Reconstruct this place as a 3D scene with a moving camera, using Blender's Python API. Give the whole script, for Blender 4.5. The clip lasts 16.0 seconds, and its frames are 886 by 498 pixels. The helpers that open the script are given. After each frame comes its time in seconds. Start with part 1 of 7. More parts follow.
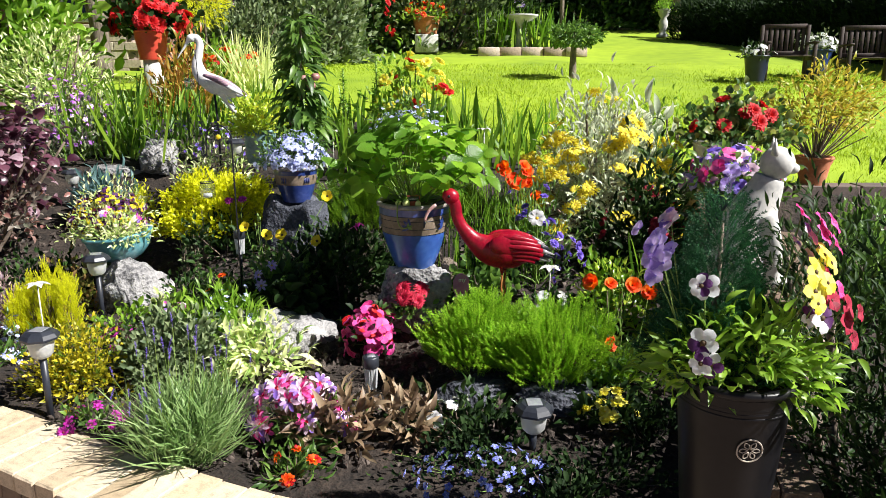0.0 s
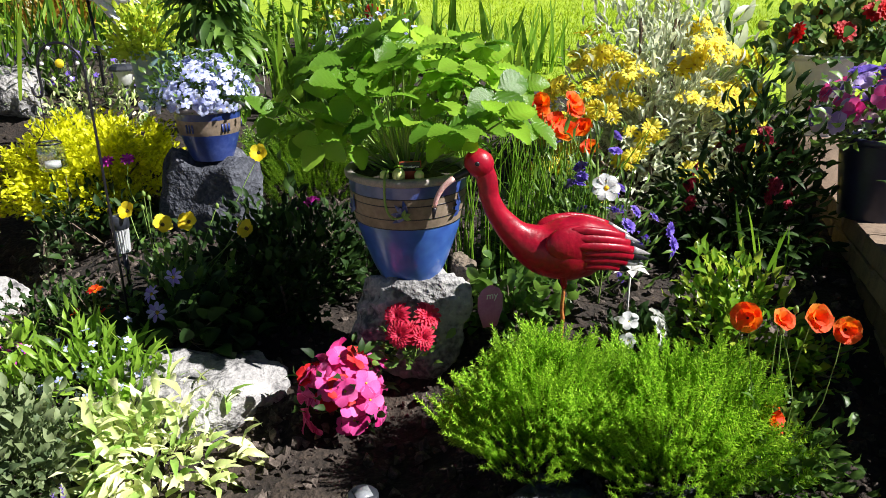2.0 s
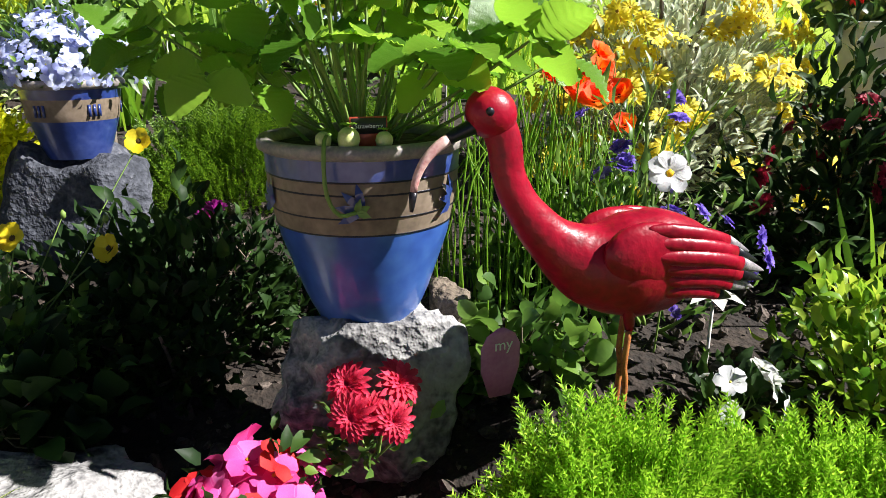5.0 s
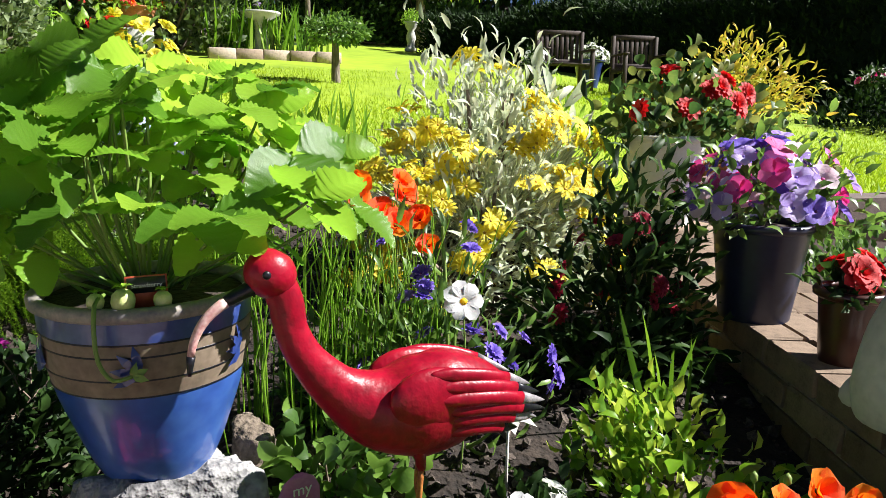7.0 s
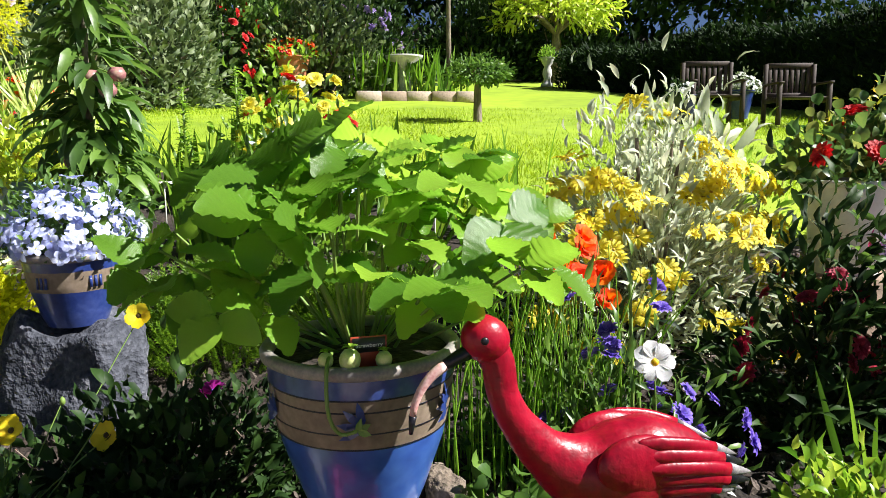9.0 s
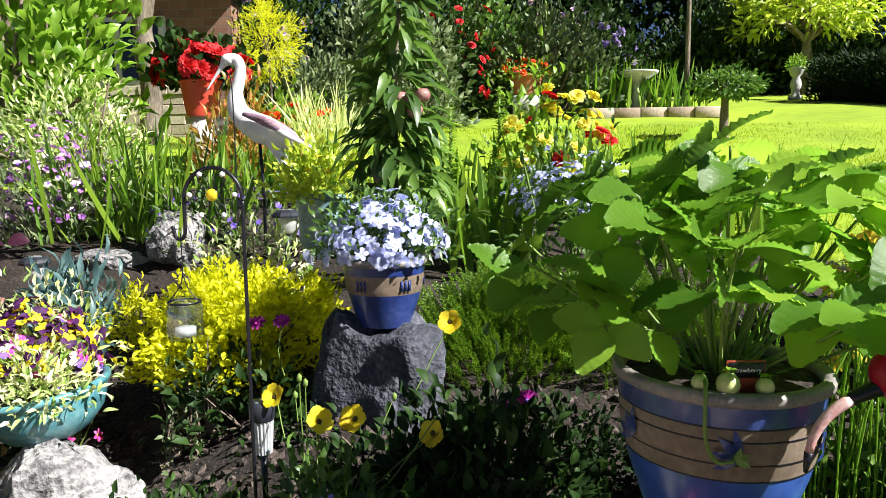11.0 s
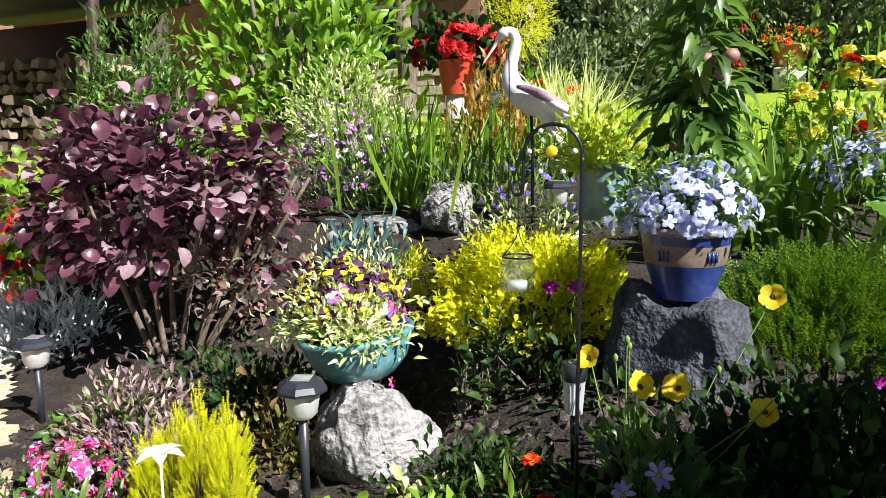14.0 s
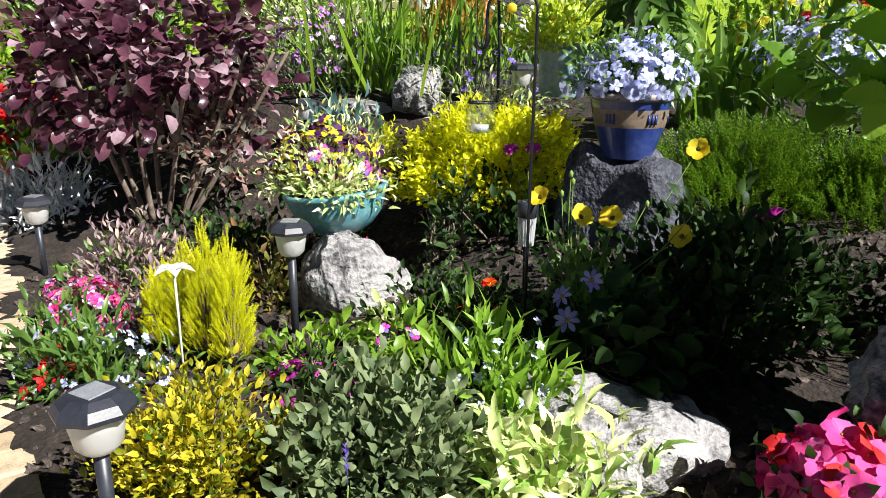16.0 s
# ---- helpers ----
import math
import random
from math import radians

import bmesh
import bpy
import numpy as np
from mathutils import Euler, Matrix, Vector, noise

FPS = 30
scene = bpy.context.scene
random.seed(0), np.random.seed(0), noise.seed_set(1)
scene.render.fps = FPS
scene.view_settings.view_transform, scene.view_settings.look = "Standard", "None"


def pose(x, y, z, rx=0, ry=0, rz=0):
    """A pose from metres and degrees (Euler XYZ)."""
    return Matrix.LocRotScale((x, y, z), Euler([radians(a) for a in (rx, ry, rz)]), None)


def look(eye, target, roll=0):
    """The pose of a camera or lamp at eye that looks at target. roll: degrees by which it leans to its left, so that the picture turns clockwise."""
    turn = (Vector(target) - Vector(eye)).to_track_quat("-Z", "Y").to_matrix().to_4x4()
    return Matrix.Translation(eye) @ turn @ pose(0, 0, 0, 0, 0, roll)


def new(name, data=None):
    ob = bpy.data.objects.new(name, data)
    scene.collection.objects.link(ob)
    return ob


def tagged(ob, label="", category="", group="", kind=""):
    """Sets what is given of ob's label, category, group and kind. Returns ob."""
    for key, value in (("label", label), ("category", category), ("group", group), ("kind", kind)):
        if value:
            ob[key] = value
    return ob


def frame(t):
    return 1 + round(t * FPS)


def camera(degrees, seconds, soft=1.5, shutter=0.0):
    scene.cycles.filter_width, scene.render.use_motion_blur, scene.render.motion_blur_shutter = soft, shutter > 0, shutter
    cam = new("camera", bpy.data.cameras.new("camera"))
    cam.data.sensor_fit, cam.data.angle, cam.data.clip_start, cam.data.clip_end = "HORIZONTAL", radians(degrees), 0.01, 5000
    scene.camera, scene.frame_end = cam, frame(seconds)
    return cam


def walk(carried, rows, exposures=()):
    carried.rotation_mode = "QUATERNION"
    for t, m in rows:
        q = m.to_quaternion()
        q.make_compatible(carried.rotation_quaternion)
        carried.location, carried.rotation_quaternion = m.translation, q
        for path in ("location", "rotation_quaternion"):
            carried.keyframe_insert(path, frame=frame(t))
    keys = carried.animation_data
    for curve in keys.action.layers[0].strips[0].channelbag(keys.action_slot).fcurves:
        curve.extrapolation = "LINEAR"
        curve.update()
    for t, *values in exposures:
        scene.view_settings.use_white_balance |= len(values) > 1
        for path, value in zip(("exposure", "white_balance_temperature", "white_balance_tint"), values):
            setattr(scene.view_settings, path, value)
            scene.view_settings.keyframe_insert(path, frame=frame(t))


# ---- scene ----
cam = camera(64.6, 16.0, soft=0.6)
ROWS = [
    (0, -0.284, -0.141, 1.641, 76.48, 0.05, -0.98),
    (0.5, -0.346, 0.152, 1.611, 74.89, 0.20, -2.54),
    (1, -0.406, 0.491, 1.601, 73.03, 0.69, -3.34),
    (1.5, -0.466, 0.805, 1.587, 71.03, 1.54, -6.04),
    (2, -0.460, 1.116, 1.549, 70.06, 0.62, -6.26),
    (2.5, -0.484, 1.420, 1.480, 64.55, 0.71, -10.19),
    (3, -0.488, 1.665, 1.410, 59.66, 0.77, -9.58),
    (3.5, -0.477, 1.765, 1.291, 62.04, 1.19, -8.07),
    (4, -0.466, 1.795, 1.236, 67.65, 0.96, -10.32),
    (4.2, -0.457, 1.791, 1.227, 69.32, 0.41, -10.28),
    (6.3, -0.438, 1.796, 1.377, 77.31, -0.63, -16.11),
    (6.5, -0.410, 1.788, 1.384, 77.87, -0.65, -18.32),
    (7, -0.348, 1.770, 1.398, 78.73, -0.76, -22.74),
    (7.5, -0.321, 1.766, 1.409, 79.98, -0.69, -24.87),
    (8, -0.339, 1.768, 1.431, 80.87, 0.17, -23.00),
    (8.5, -0.393, 1.769, 1.449, 81.41, 0.78, -18.01),
    (9, -0.465, 1.784, 1.453, 81.30, 0.55, -12.29),
    (9.5, -0.535, 1.797, 1.461, 81.65, 0.32, -7.05),
    (10, -0.594, 1.812, 1.456, 81.69, 0.28, -2.56),
    (10.2, -0.616, 1.811, 1.459, 81.91, 0.52, -0.87),
    (12.3, -0.812, 1.812, 1.425, 83.75, 0.40, 13.22),
    (12.5, -0.824, 1.796, 1.427, 83.59, 0.67, 14.77),
    (13, -0.870, 1.791, 1.423, 83.43, 0.30, 18.42),
    (13.5, -0.906, 1.782, 1.414, 82.93, 0.21, 20.46),
    (14, -0.924, 1.770, 1.401, 81.69, 0.53, 22.69),
    (14.5, -0.928, 1.760, 1.380, 80.07, -0.01, 24.14),
    (15, -0.913, 1.725, 1.358, 78.23, -0.55, 25.71),
    (15.5, -0.863, 1.645, 1.334, 77.39, -0.69, 23.75),
    (16, -0.832, 1.510, 1.295, 74.26, -0.59, 20.16),
]
walk(cam, [(r[0], pose(*r[1:])) for r in ROWS], [(0.0, 1.14), (2.0, 1.18), (3.0, 1.32), (4.2, 1.36), (7.0, 1.4), (10.0, 1.36), (13.5, 1.26), (16.0, 1.16)])

# ---- light ----
SUN_EL, SUN_AZ = radians(43), radians(109)  # azimuth clockwise from +y
world = bpy.data.worlds.new("sky")
scene.world = world
world.use_nodes = True
wn = world.node_tree
sky = wn.nodes.new("ShaderNodeTexSky")
sky.sky_type, sky.sun_disc = "NISHITA", False
sky.sun_elevation, sky.sun_rotation = SUN_EL, SUN_AZ
wn.links.new(sky.outputs[0], wn.nodes["Background"].inputs[0])
wn.nodes["Background"].inputs[1].default_value = 0.05
sky.air_density, sky.dust_density = 0.2, 0.1
sun = new("sun", bpy.data.lights.new("sun", "SUN"))
sun.data.energy, sun.data.angle, sun.data.color = 5.0, radians(0.5), (1.0, 0.97, 0.935)
sun.matrix_world = look((12 * math.sin(SUN_AZ), 12 * math.cos(SUN_AZ), 12 * math.tan(SUN_EL)), (0, 0, 0))

# ---- materials ----
RNG = np.random.default_rng(7)


def material(name):
    m = bpy.data.materials.new(name)
    m.use_nodes = True
    return m, m.node_tree.nodes, m.node_tree.links, m.node_tree.nodes["Principled BSDF"]


def ramp_node(nodes, colors):
    r = nodes.new("ShaderNodeValToRGB")
    els = r.color_ramp.elements
    while len(els) < len(colors):
        els.new(0.5)
    for i, c in enumerate(colors):
        els[i].position, els[i].color = i / max(1, len(colors) - 1), (*c, 1)
    return r


def leafy(name, colors, trans=0.35, rough=0.42, glow=1.6, per_object=False):
    """Thin leaf or petal: colour varies from piece to piece, light shines through."""
    m, n, l, p = material(name)
    if per_object:
        rnd = n.new("ShaderNodeObjectInfo")
        out = rnd.outputs["Random"]
    else:
        rnd = n.new("ShaderNodeNewGeometry")
        out = rnd.outputs["Random Per Island"]
    r = ramp_node(n, colors)
    tex = n.new("ShaderNodeTexNoise")
    tex.inputs["Scale"].default_value = 60
    co = n.new("ShaderNodeTexCoord")
    l.new(co.outputs["Object"], tex.inputs["Vector"])
    mixv = n.new("ShaderNodeMath")
    mixv.operation = "MULTIPLY_ADD"
    mixv.inputs[1].default_value, mixv.inputs[2].default_value = 0.35, -0.17
    l.new(tex.outputs["Fac"], mixv.inputs[0])
    add = n.new("ShaderNodeMath")
    add.use_clamp = True
    l.new(out, add.inputs[0])
    l.new(mixv.outputs[0], add.inputs[1])
    l.new(add.outputs[0], r.inputs[0])
    l.new(r.outputs[0], p.inputs["Base Color"])
    p.inputs["Roughness"].default_value = rough
    bump = n.new("ShaderNodeBump")
    bump.inputs["Strength"].default_value, bump.inputs["Distance"].default_value = 0.25, 0.004
    l.new(tex.outputs["Fac"], bump.inputs["Height"])
    l.new(bump.outputs[0], p.inputs["Normal"])
    t = n.new("ShaderNodeBsdfTranslucent")
    g = n.new("ShaderNodeMix")
    g.data_type, g.blend_type = "RGBA", "MULTIPLY"
    g.inputs[0].default_value = 1
    l.new(r.outputs[0], g.inputs[6])
    g.inputs[7].default_value = (glow, glow, glow * 0.9, 1)
    l.new(g.outputs[2], t.inputs[0])
    s = n.new("ShaderNodeMixShader")
    s.inputs[0].default_value = trans
    l.new(p.outputs[0], s.inputs[1])
    l.new(t.outputs[0], s.inputs[2])
    l.new(s.outputs[0], n["Material Output"].inputs[0])
    return m


def petal(name, colors, trans=0.3, rough=0.6):
    return leafy(name, colors, trans, rough, 1.25)


def solid(name, colors, rough=0.6, metal=0.0, scale=12.0, bump=0.3, depth=0.004, coat=0.0, detail=8.0, stretch=(1, 1, 1)):
    """Worn solid surface with grain at two scales."""
    m, n, l, p = material(name)
    co = n.new("ShaderNodeTexCoord")
    mp = n.new("ShaderNodeMapping")
    mp.inputs["Scale"].default_value = stretch
    l.new(co.outputs["Object"], mp.inputs[0])
    a, b = n.new("ShaderNodeTexNoise"), n.new("ShaderNodeTexNoise")
    a.inputs["Scale"].default_value, b.inputs["Scale"].default_value = scale, scale * 7
    a.inputs["Detail"].default_value = detail
    l.new(mp.outputs[0], a.inputs[0])
    l.new(mp.outputs[0], b.inputs[0])
    mx = n.new("ShaderNodeMix")
    mx.inputs[0].default_value = 0.4
    l.new(a.outputs["Fac"], mx.inputs[2])
    l.new(b.outputs["Fac"], mx.inputs[3])
    mr = n.new("ShaderNodeMapRange")
    mr.inputs[1].default_value, mr.inputs[2].default_value = 0.3, 0.7
    l.new(mx.outputs[0], mr.inputs[0])
    r = ramp_node(n, colors)
    l.new(mr.outputs[0], r.inputs[0])
    l.new(r.outputs[0], p.inputs["Base Color"])
    p.inputs["Roughness"].default_value, p.inputs["Metallic"].default_value = rough, metal
    p.inputs["Coat Weight"].default_value = coat
    bp = n.new("ShaderNodeBump")
    bp.inputs["Strength"].default_value, bp.inputs["Distance"].default_value = bump, depth
    l.new(mx.outputs[0], bp.inputs["Height"])
    l.new(bp.outputs[0], p.inputs["Normal"])
    return m


def bricky(name, colors, rough=0.85):
    """Masonry piece: tone differs from piece to piece."""
    m = solid(name, [(0.5, 0.5, 0.5), (0.9, 0.9, 0.9), (1.1, 1.1, 1.1)], rough, 0, 30, 0.5, 0.004)
    n, l, p = m.node_tree.nodes, m.node_tree.links, m.node_tree.nodes["Principled BSDF"]
    oi = n.new("ShaderNodeObjectInfo")
    r = ramp_node(n, colors)
    l.new(oi.outputs["Random"], r.inputs[0])
    g = n.new("ShaderNodeMix")
    g.data_type, g.blend_type = "RGBA", "MULTIPLY"
    g.inputs[0].default_value = 1
    src = p.inputs["Base Color"].links[0].from_socket
    l.new(src, g.inputs[6])
    l.new(r.outputs[0], g.inputs[7])
    l.new(g.outputs[2], p.inputs["Base Color"])
    return m


def glassy(name, gloss=0.14):
    """Thin clear glass: mostly seen through, with a sharp reflection."""
    m, n, l, p = material(name)
    n.remove(p)
    t, g, x = n.new("ShaderNodeBsdfTransparent"), n.new("ShaderNodeBsdfGlossy"), n.new("ShaderNodeMixShader")
    t.inputs[0].default_value = (0.93, 0.95, 0.95, 1)
    g.inputs["Roughness"].default_value = 0.04
    x.inputs[0].default_value = gloss
    l.new(t.outputs[0], x.inputs[1])
    l.new(g.outputs[0], x.inputs[2])
    l.new(x.outputs[0], n["Material Output"].inputs[0])
    return m


M_LEAF = leafy("leaf_mid", [(0.04, 0.09, 0.02), (0.085, 0.17, 0.03), (0.15, 0.26, 0.045)])
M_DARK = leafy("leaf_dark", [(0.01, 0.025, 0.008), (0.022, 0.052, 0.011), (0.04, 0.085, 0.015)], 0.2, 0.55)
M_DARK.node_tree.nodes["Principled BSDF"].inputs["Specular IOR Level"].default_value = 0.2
# far foliage; on near groundcover this near-black tone stands in for deep shade
M_FAR_SHADE = leafy("leaf_far_and_shaded", [(0.006, 0.014, 0.006), (0.014, 0.032, 0.009), (0.026, 0.055, 0.013)], 0.2, 0.75)
M_FAR_SHADE.node_tree.nodes["Principled BSDF"].inputs["Specular IOR Level"].default_value = 0.15
M_BRIGHT = leafy("leaf_bright", [(0.1, 0.2, 0.02), (0.19, 0.34, 0.03), (0.28, 0.45, 0.05)], 0.42)
M_STRAW = leafy("strawberry_leaf", [(0.07, 0.17, 0.018), (0.16, 0.32, 0.028), (0.3, 0.48, 0.05)], 0.5, 0.28, per_object=True)
M_LIME = leafy("leaf_lime", [(0.25, 0.36, 0.02), (0.42, 0.52, 0.04), (0.55, 0.62, 0.08)], 0.35)
M_GOLD = leafy("leaf_gold", [(0.42, 0.44, 0.01), (0.64, 0.65, 0.015), (0.8, 0.79, 0.04)], 0.45)
M_CREAM = leafy("leaf_cream", [(0.18, 0.34, 0.05), (0.56, 0.63, 0.25), (0.84, 0.84, 0.55)], 0.3)
M_SILVER = leafy("leaf_silver", [(0.26, 0.32, 0.2), (0.48, 0.53, 0.38), (0.68, 0.7, 0.56)], 0.25, 0.7)
M_WHITELEAF = leafy("leaf_white", [(0.45, 0.5, 0.52), (0.65, 0.7, 0.72), (0.8, 0.82, 0.84)], 0.15, 0.8)
M_GREY = leafy("leaf_grey", [(0.06, 0.1, 0.04), (0.14, 0.19, 0.08), (0.22, 0.27, 0.13)], 0.25, 0.6)
# last, palest purple tone paints pink-grey highlights onto some leaves
M_PURPLE = leafy("leaf_purple", [(0.025, 0.007, 0.014), (0.075, 0.022, 0.042), (0.15, 0.06, 0.085), (0.36, 0.26, 0.3)], 0.25, 0.3)
M_PINKLEAF = leafy("leaf_pinkish", [(0.14, 0.08, 0.06), (0.2, 0.14, 0.18), (0.5, 0.38, 0.3)], 0.25, 0.6)
M_BROWNLEAF = leafy("leaf_bronze", [(0.1, 0.06, 0.035), (0.22, 0.15, 0.09), (0.38, 0.29, 0.18)], 0.2, 0.5)
M_HEATH = leafy("heather_needle", [(0.1, 0.22, 0.012), (0.24, 0.45, 0.025), (0.44, 0.66, 0.06)], 0.4)
M_HEATH2 = leafy("heather_olive", [(0.04, 0.09, 0.006), (0.09, 0.19, 0.01), (0.17, 0.28, 0.015)], 0.4)
M_CONIFER = leafy("conifer", [(0.008, 0.04, 0.018), (0.02, 0.085, 0.035), (0.04, 0.14, 0.05)], 0.25)
M_CONIFER.node_tree.nodes["Principled BSDF"].inputs["Specular IOR Level"].default_value = 0.2
M_BLADE = leafy("iris_blade", [(0.045, 0.12, 0.01), (0.11, 0.23, 0.016), (0.24, 0.37, 0.035)], 0.4, 0.35)
M_BLADE_ONE = leafy("iris_blade_single", [(0.045, 0.12, 0.01), (0.11, 0.23, 0.016), (0.24, 0.37, 0.035)], 0.4, 0.35, per_object=True)
M_GRASS = leafy("lawn_blade", [(0.18, 0.28, 0.006), (0.27, 0.38, 0.008), (0.36, 0.46, 0.012)], 0.3, 0.5)
M_STEM = leafy("green_stem", [(0.1, 0.18, 0.03), (0.2, 0.3, 0.06)], 0.1, 0.6)
M_TWIG = solid("twig", [(0.06, 0.045, 0.03), (0.16, 0.12, 0.09), (0.3, 0.25, 0.2)], 0.8, 0, 20)
M_BARK = solid("bark", [(0.05, 0.04, 0.03), (0.15, 0.12, 0.09), (0.3, 0.26, 0.2)], 0.9, 0, 8, 1.0, 0.02, stretch=(1, 1, 0.3))
M_SOIL = solid("soil", [(0.005, 0.0033, 0.0022), (0.019, 0.0125, 0.0088), (0.058, 0.041, 0.03)], 0.95, 0, 9, 1.0, 0.03)
M_CLOD = solid("soil_clod", [(0.014, 0.01, 0.008), (0.055, 0.041, 0.033), (0.17, 0.135, 0.115)], 0.95, 0, 20, 1.0, 0.01)
M_ROCK = solid("limestone", [(0.02, 0.02, 0.024), (0.1, 0.098, 0.102), (0.26, 0.253, 0.253), (0.34, 0.33, 0.325), (0.5, 0.483, 0.465)], 0.9, 0, 8, 1.0, 0.04)
M_DARKROCK = solid("dark_stone", [(0.01, 0.011, 0.016), (0.03, 0.034, 0.046), (0.07, 0.075, 0.095), (0.2, 0.2, 0.22)], 0.85, 0, 9, 1.0, 0.035)
M_BROWNSTONE = solid("brown_stone", [(0.04, 0.028, 0.02), (0.13, 0.1, 0.075), (0.25, 0.2, 0.16)], 0.9, 0, 14, 1.0, 0.02)
M_LAWN = solid("turf", [(0.14, 0.23, 0.004), (0.22, 0.32, 0.006), (0.29, 0.4, 0.01)], 0.9, 0, 0.6, 0.6, 0.03)
M_COPING = bricky("coping_brick", [(0.42, 0.32, 0.2), (0.54, 0.43, 0.29), (0.62, 0.52, 0.38)])
M_BRICK = bricky("wall_brick", [(0.13, 0.085, 0.055), (0.2, 0.14, 0.095), (0.27, 0.2, 0.14)])
# darker copy of the wall brick: shade on the pier is in its colour
M_BRICKDIM = bricky("dimmed_brick", [(0.07, 0.05, 0.045), (0.12, 0.09, 0.08), (0.16, 0.12, 0.1)])
M_PAVE = bricky("paver", [(0.34, 0.25, 0.19), (0.46, 0.36, 0.28), (0.52, 0.42, 0.35)])
M_MORTAR = solid("mortar", [(0.1, 0.08, 0.06), (0.25, 0.2, 0.16), (0.34, 0.28, 0.22)], 0.95, 0, 40)
M_REDMETAL = solid("red_painted_metal", [(0.13, 0.001, 0.008), (0.25, 0.002, 0.015), (0.34, 0.004, 0.022)], 0.36, 0.0, 11, 0.35, 0.009, 0.0)
M_REDMETAL.node_tree.nodes["Principled BSDF"].inputs["Specular IOR Level"].default_value = 0.3
M_PINKMETAL = solid("worn_pink_metal", [(0.4, 0.12, 0.12), (0.6, 0.36, 0.34), (0.7, 0.55, 0.5)], 0.5, 0, 25)
M_DARKMETAL = solid("black_metal", [(0.006, 0.006, 0.01), (0.02, 0.02, 0.028)], 0.35, 0.4, 30)
M_RUST = solid("rusty_leg", [(0.12, 0.03, 0.01), (0.4, 0.13, 0.03), (0.5, 0.2, 0.05)], 0.7, 0.2, 40)
M_GREYMETAL = solid("tail_grey", [(0.1, 0.09, 0.1), (0.3, 0.28, 0.3), (0.5, 0.46, 0.46)], 0.4, 0.3, 40)
M_BLUE = solid("blue_glaze", [(0.02, 0.05, 0.22), (0.035, 0.095, 0.36), (0.06, 0.15, 0.45)], 0.3, 0, 5, 0.15, 0.003, 0.4)
M_BLUEDARK = solid("blue_glaze_dark", [(0.012, 0.022, 0.1), (0.02, 0.04, 0.18), (0.05, 0.08, 0.25)], 0.3, 0, 8, 0.15, 0.003, 0.4)
M_CLAY = solid("bare_clay", [(0.1, 0.075, 0.05), (0.18, 0.135, 0.095), (0.26, 0.2, 0.15)], 0.75, 0, 12, 0.3, 0.003)
M_RIM = solid("pale_rim", [(0.1, 0.1, 0.12), (0.2, 0.18, 0.17), (0.32, 0.28, 0.24)], 0.5, 0, 25)
M_TURQ = solid("turquoise_glaze", [(0.03, 0.12, 0.15), (0.08, 0.25, 0.29), (0.2, 0.38, 0.4)], 0.35, 0, 7, 0.3, 0.004, 0.3)
M_RIBPOT = solid("blue_green_glaze", [(0.08, 0.16, 0.18), (0.18, 0.3, 0.32), (0.32, 0.42, 0.42)], 0.4, 0, 9, 0.3, 0.004, 0.2)
M_TERRA = solid("terracotta", [(0.3, 0.09, 0.04), (0.48, 0.17, 0.08), (0.55, 0.26, 0.15)], 0.85, 0, 8)
M_REDPOT = solid("red_plastic", [(0.4, 0.03, 0.02), (0.52, 0.06, 0.03)], 0.5, 0, 6)
M_BROWNPOT = solid("brown_plastic", [(0.03, 0.008, 0.006), (0.07, 0.018, 0.012)], 0.3, 0, 6)
M_URN = solid("black_glazed_urn", [(0.004, 0.004, 0.005), (0.01, 0.0095, 0.011)], 0.35, 0, 6, 0.1, 0.002, 0.0)
M_URN.node_tree.nodes["Principled BSDF"].inputs["Specular IOR Level"].default_value = 0.2
# pale tone of the urn's medallion and of its painted vertical reflections
M_URNEDGE = solid("pale_motif_and_reflection", [(0.2, 0.17, 0.14), (0.45, 0.4, 0.34)], 0.6, 0, 30)
M_WHITE = solid("white_plastic", [(0.62, 0.62, 0.62), (0.78, 0.78, 0.78)], 0.45, 0, 10, 0.05)
M_NAVY = solid("navy_plastic", [(0.008, 0.01, 0.03), (0.018, 0.022, 0.055)], 0.35, 0, 10, 0.05)
M_STONE = solid("cast_stone", [(0.3, 0.3, 0.29), (0.5, 0.49, 0.46), (0.62, 0.6, 0.56)], 0.85, 0, 8, 0.3, 0.006)
M_CRANE = solid("white_painted_metal", [(0.5, 0.5, 0.5), (0.72, 0.72, 0.72), (0.8, 0.8, 0.8)], 0.5, 0, 10, 0.15)
M_CRANEWING = solid("brown_purple_paint", [(0.2, 0.08, 0.04), (0.24, 0.16, 0.24), (0.5, 0.3, 0.18)], 0.5, 0, 30)
M_LAMPCAP = solid("grey_plastic", [(0.012, 0.014, 0.02), (0.03, 0.034, 0.045)], 0.4, 0, 20, 0.1)
M_PANEL = solid("solar_cell", [(0.16, 0.17, 0.19), (0.3, 0.31, 0.33)], 0.25, 0, 30, 0.1, 0.002, 0.5)
M_FROST = leafy("frosted_glass", [(0.8, 0.82, 0.82), (0.86, 0.86, 0.86)], 0.55, 0.3, 1.05)
M_CLEAR = glassy("clear_glass")
M_ACRYL = leafy("ribbed_acrylic", [(0.5, 0.52, 0.55), (0.68, 0.7, 0.72)], 0.4, 0.15, 1.0)
M_WAX = solid("white_wax", [(0.7, 0.7, 0.68), (0.8, 0.8, 0.78)], 0.5, 0, 10, 0.05)
M_WOODDARK = solid("dark_wood", [(0.012, 0.008, 0.006), (0.035, 0.02, 0.014), (0.07, 0.04, 0.025)], 0.7, 0, 10, 0.4, stretch=(8, 1, 1))
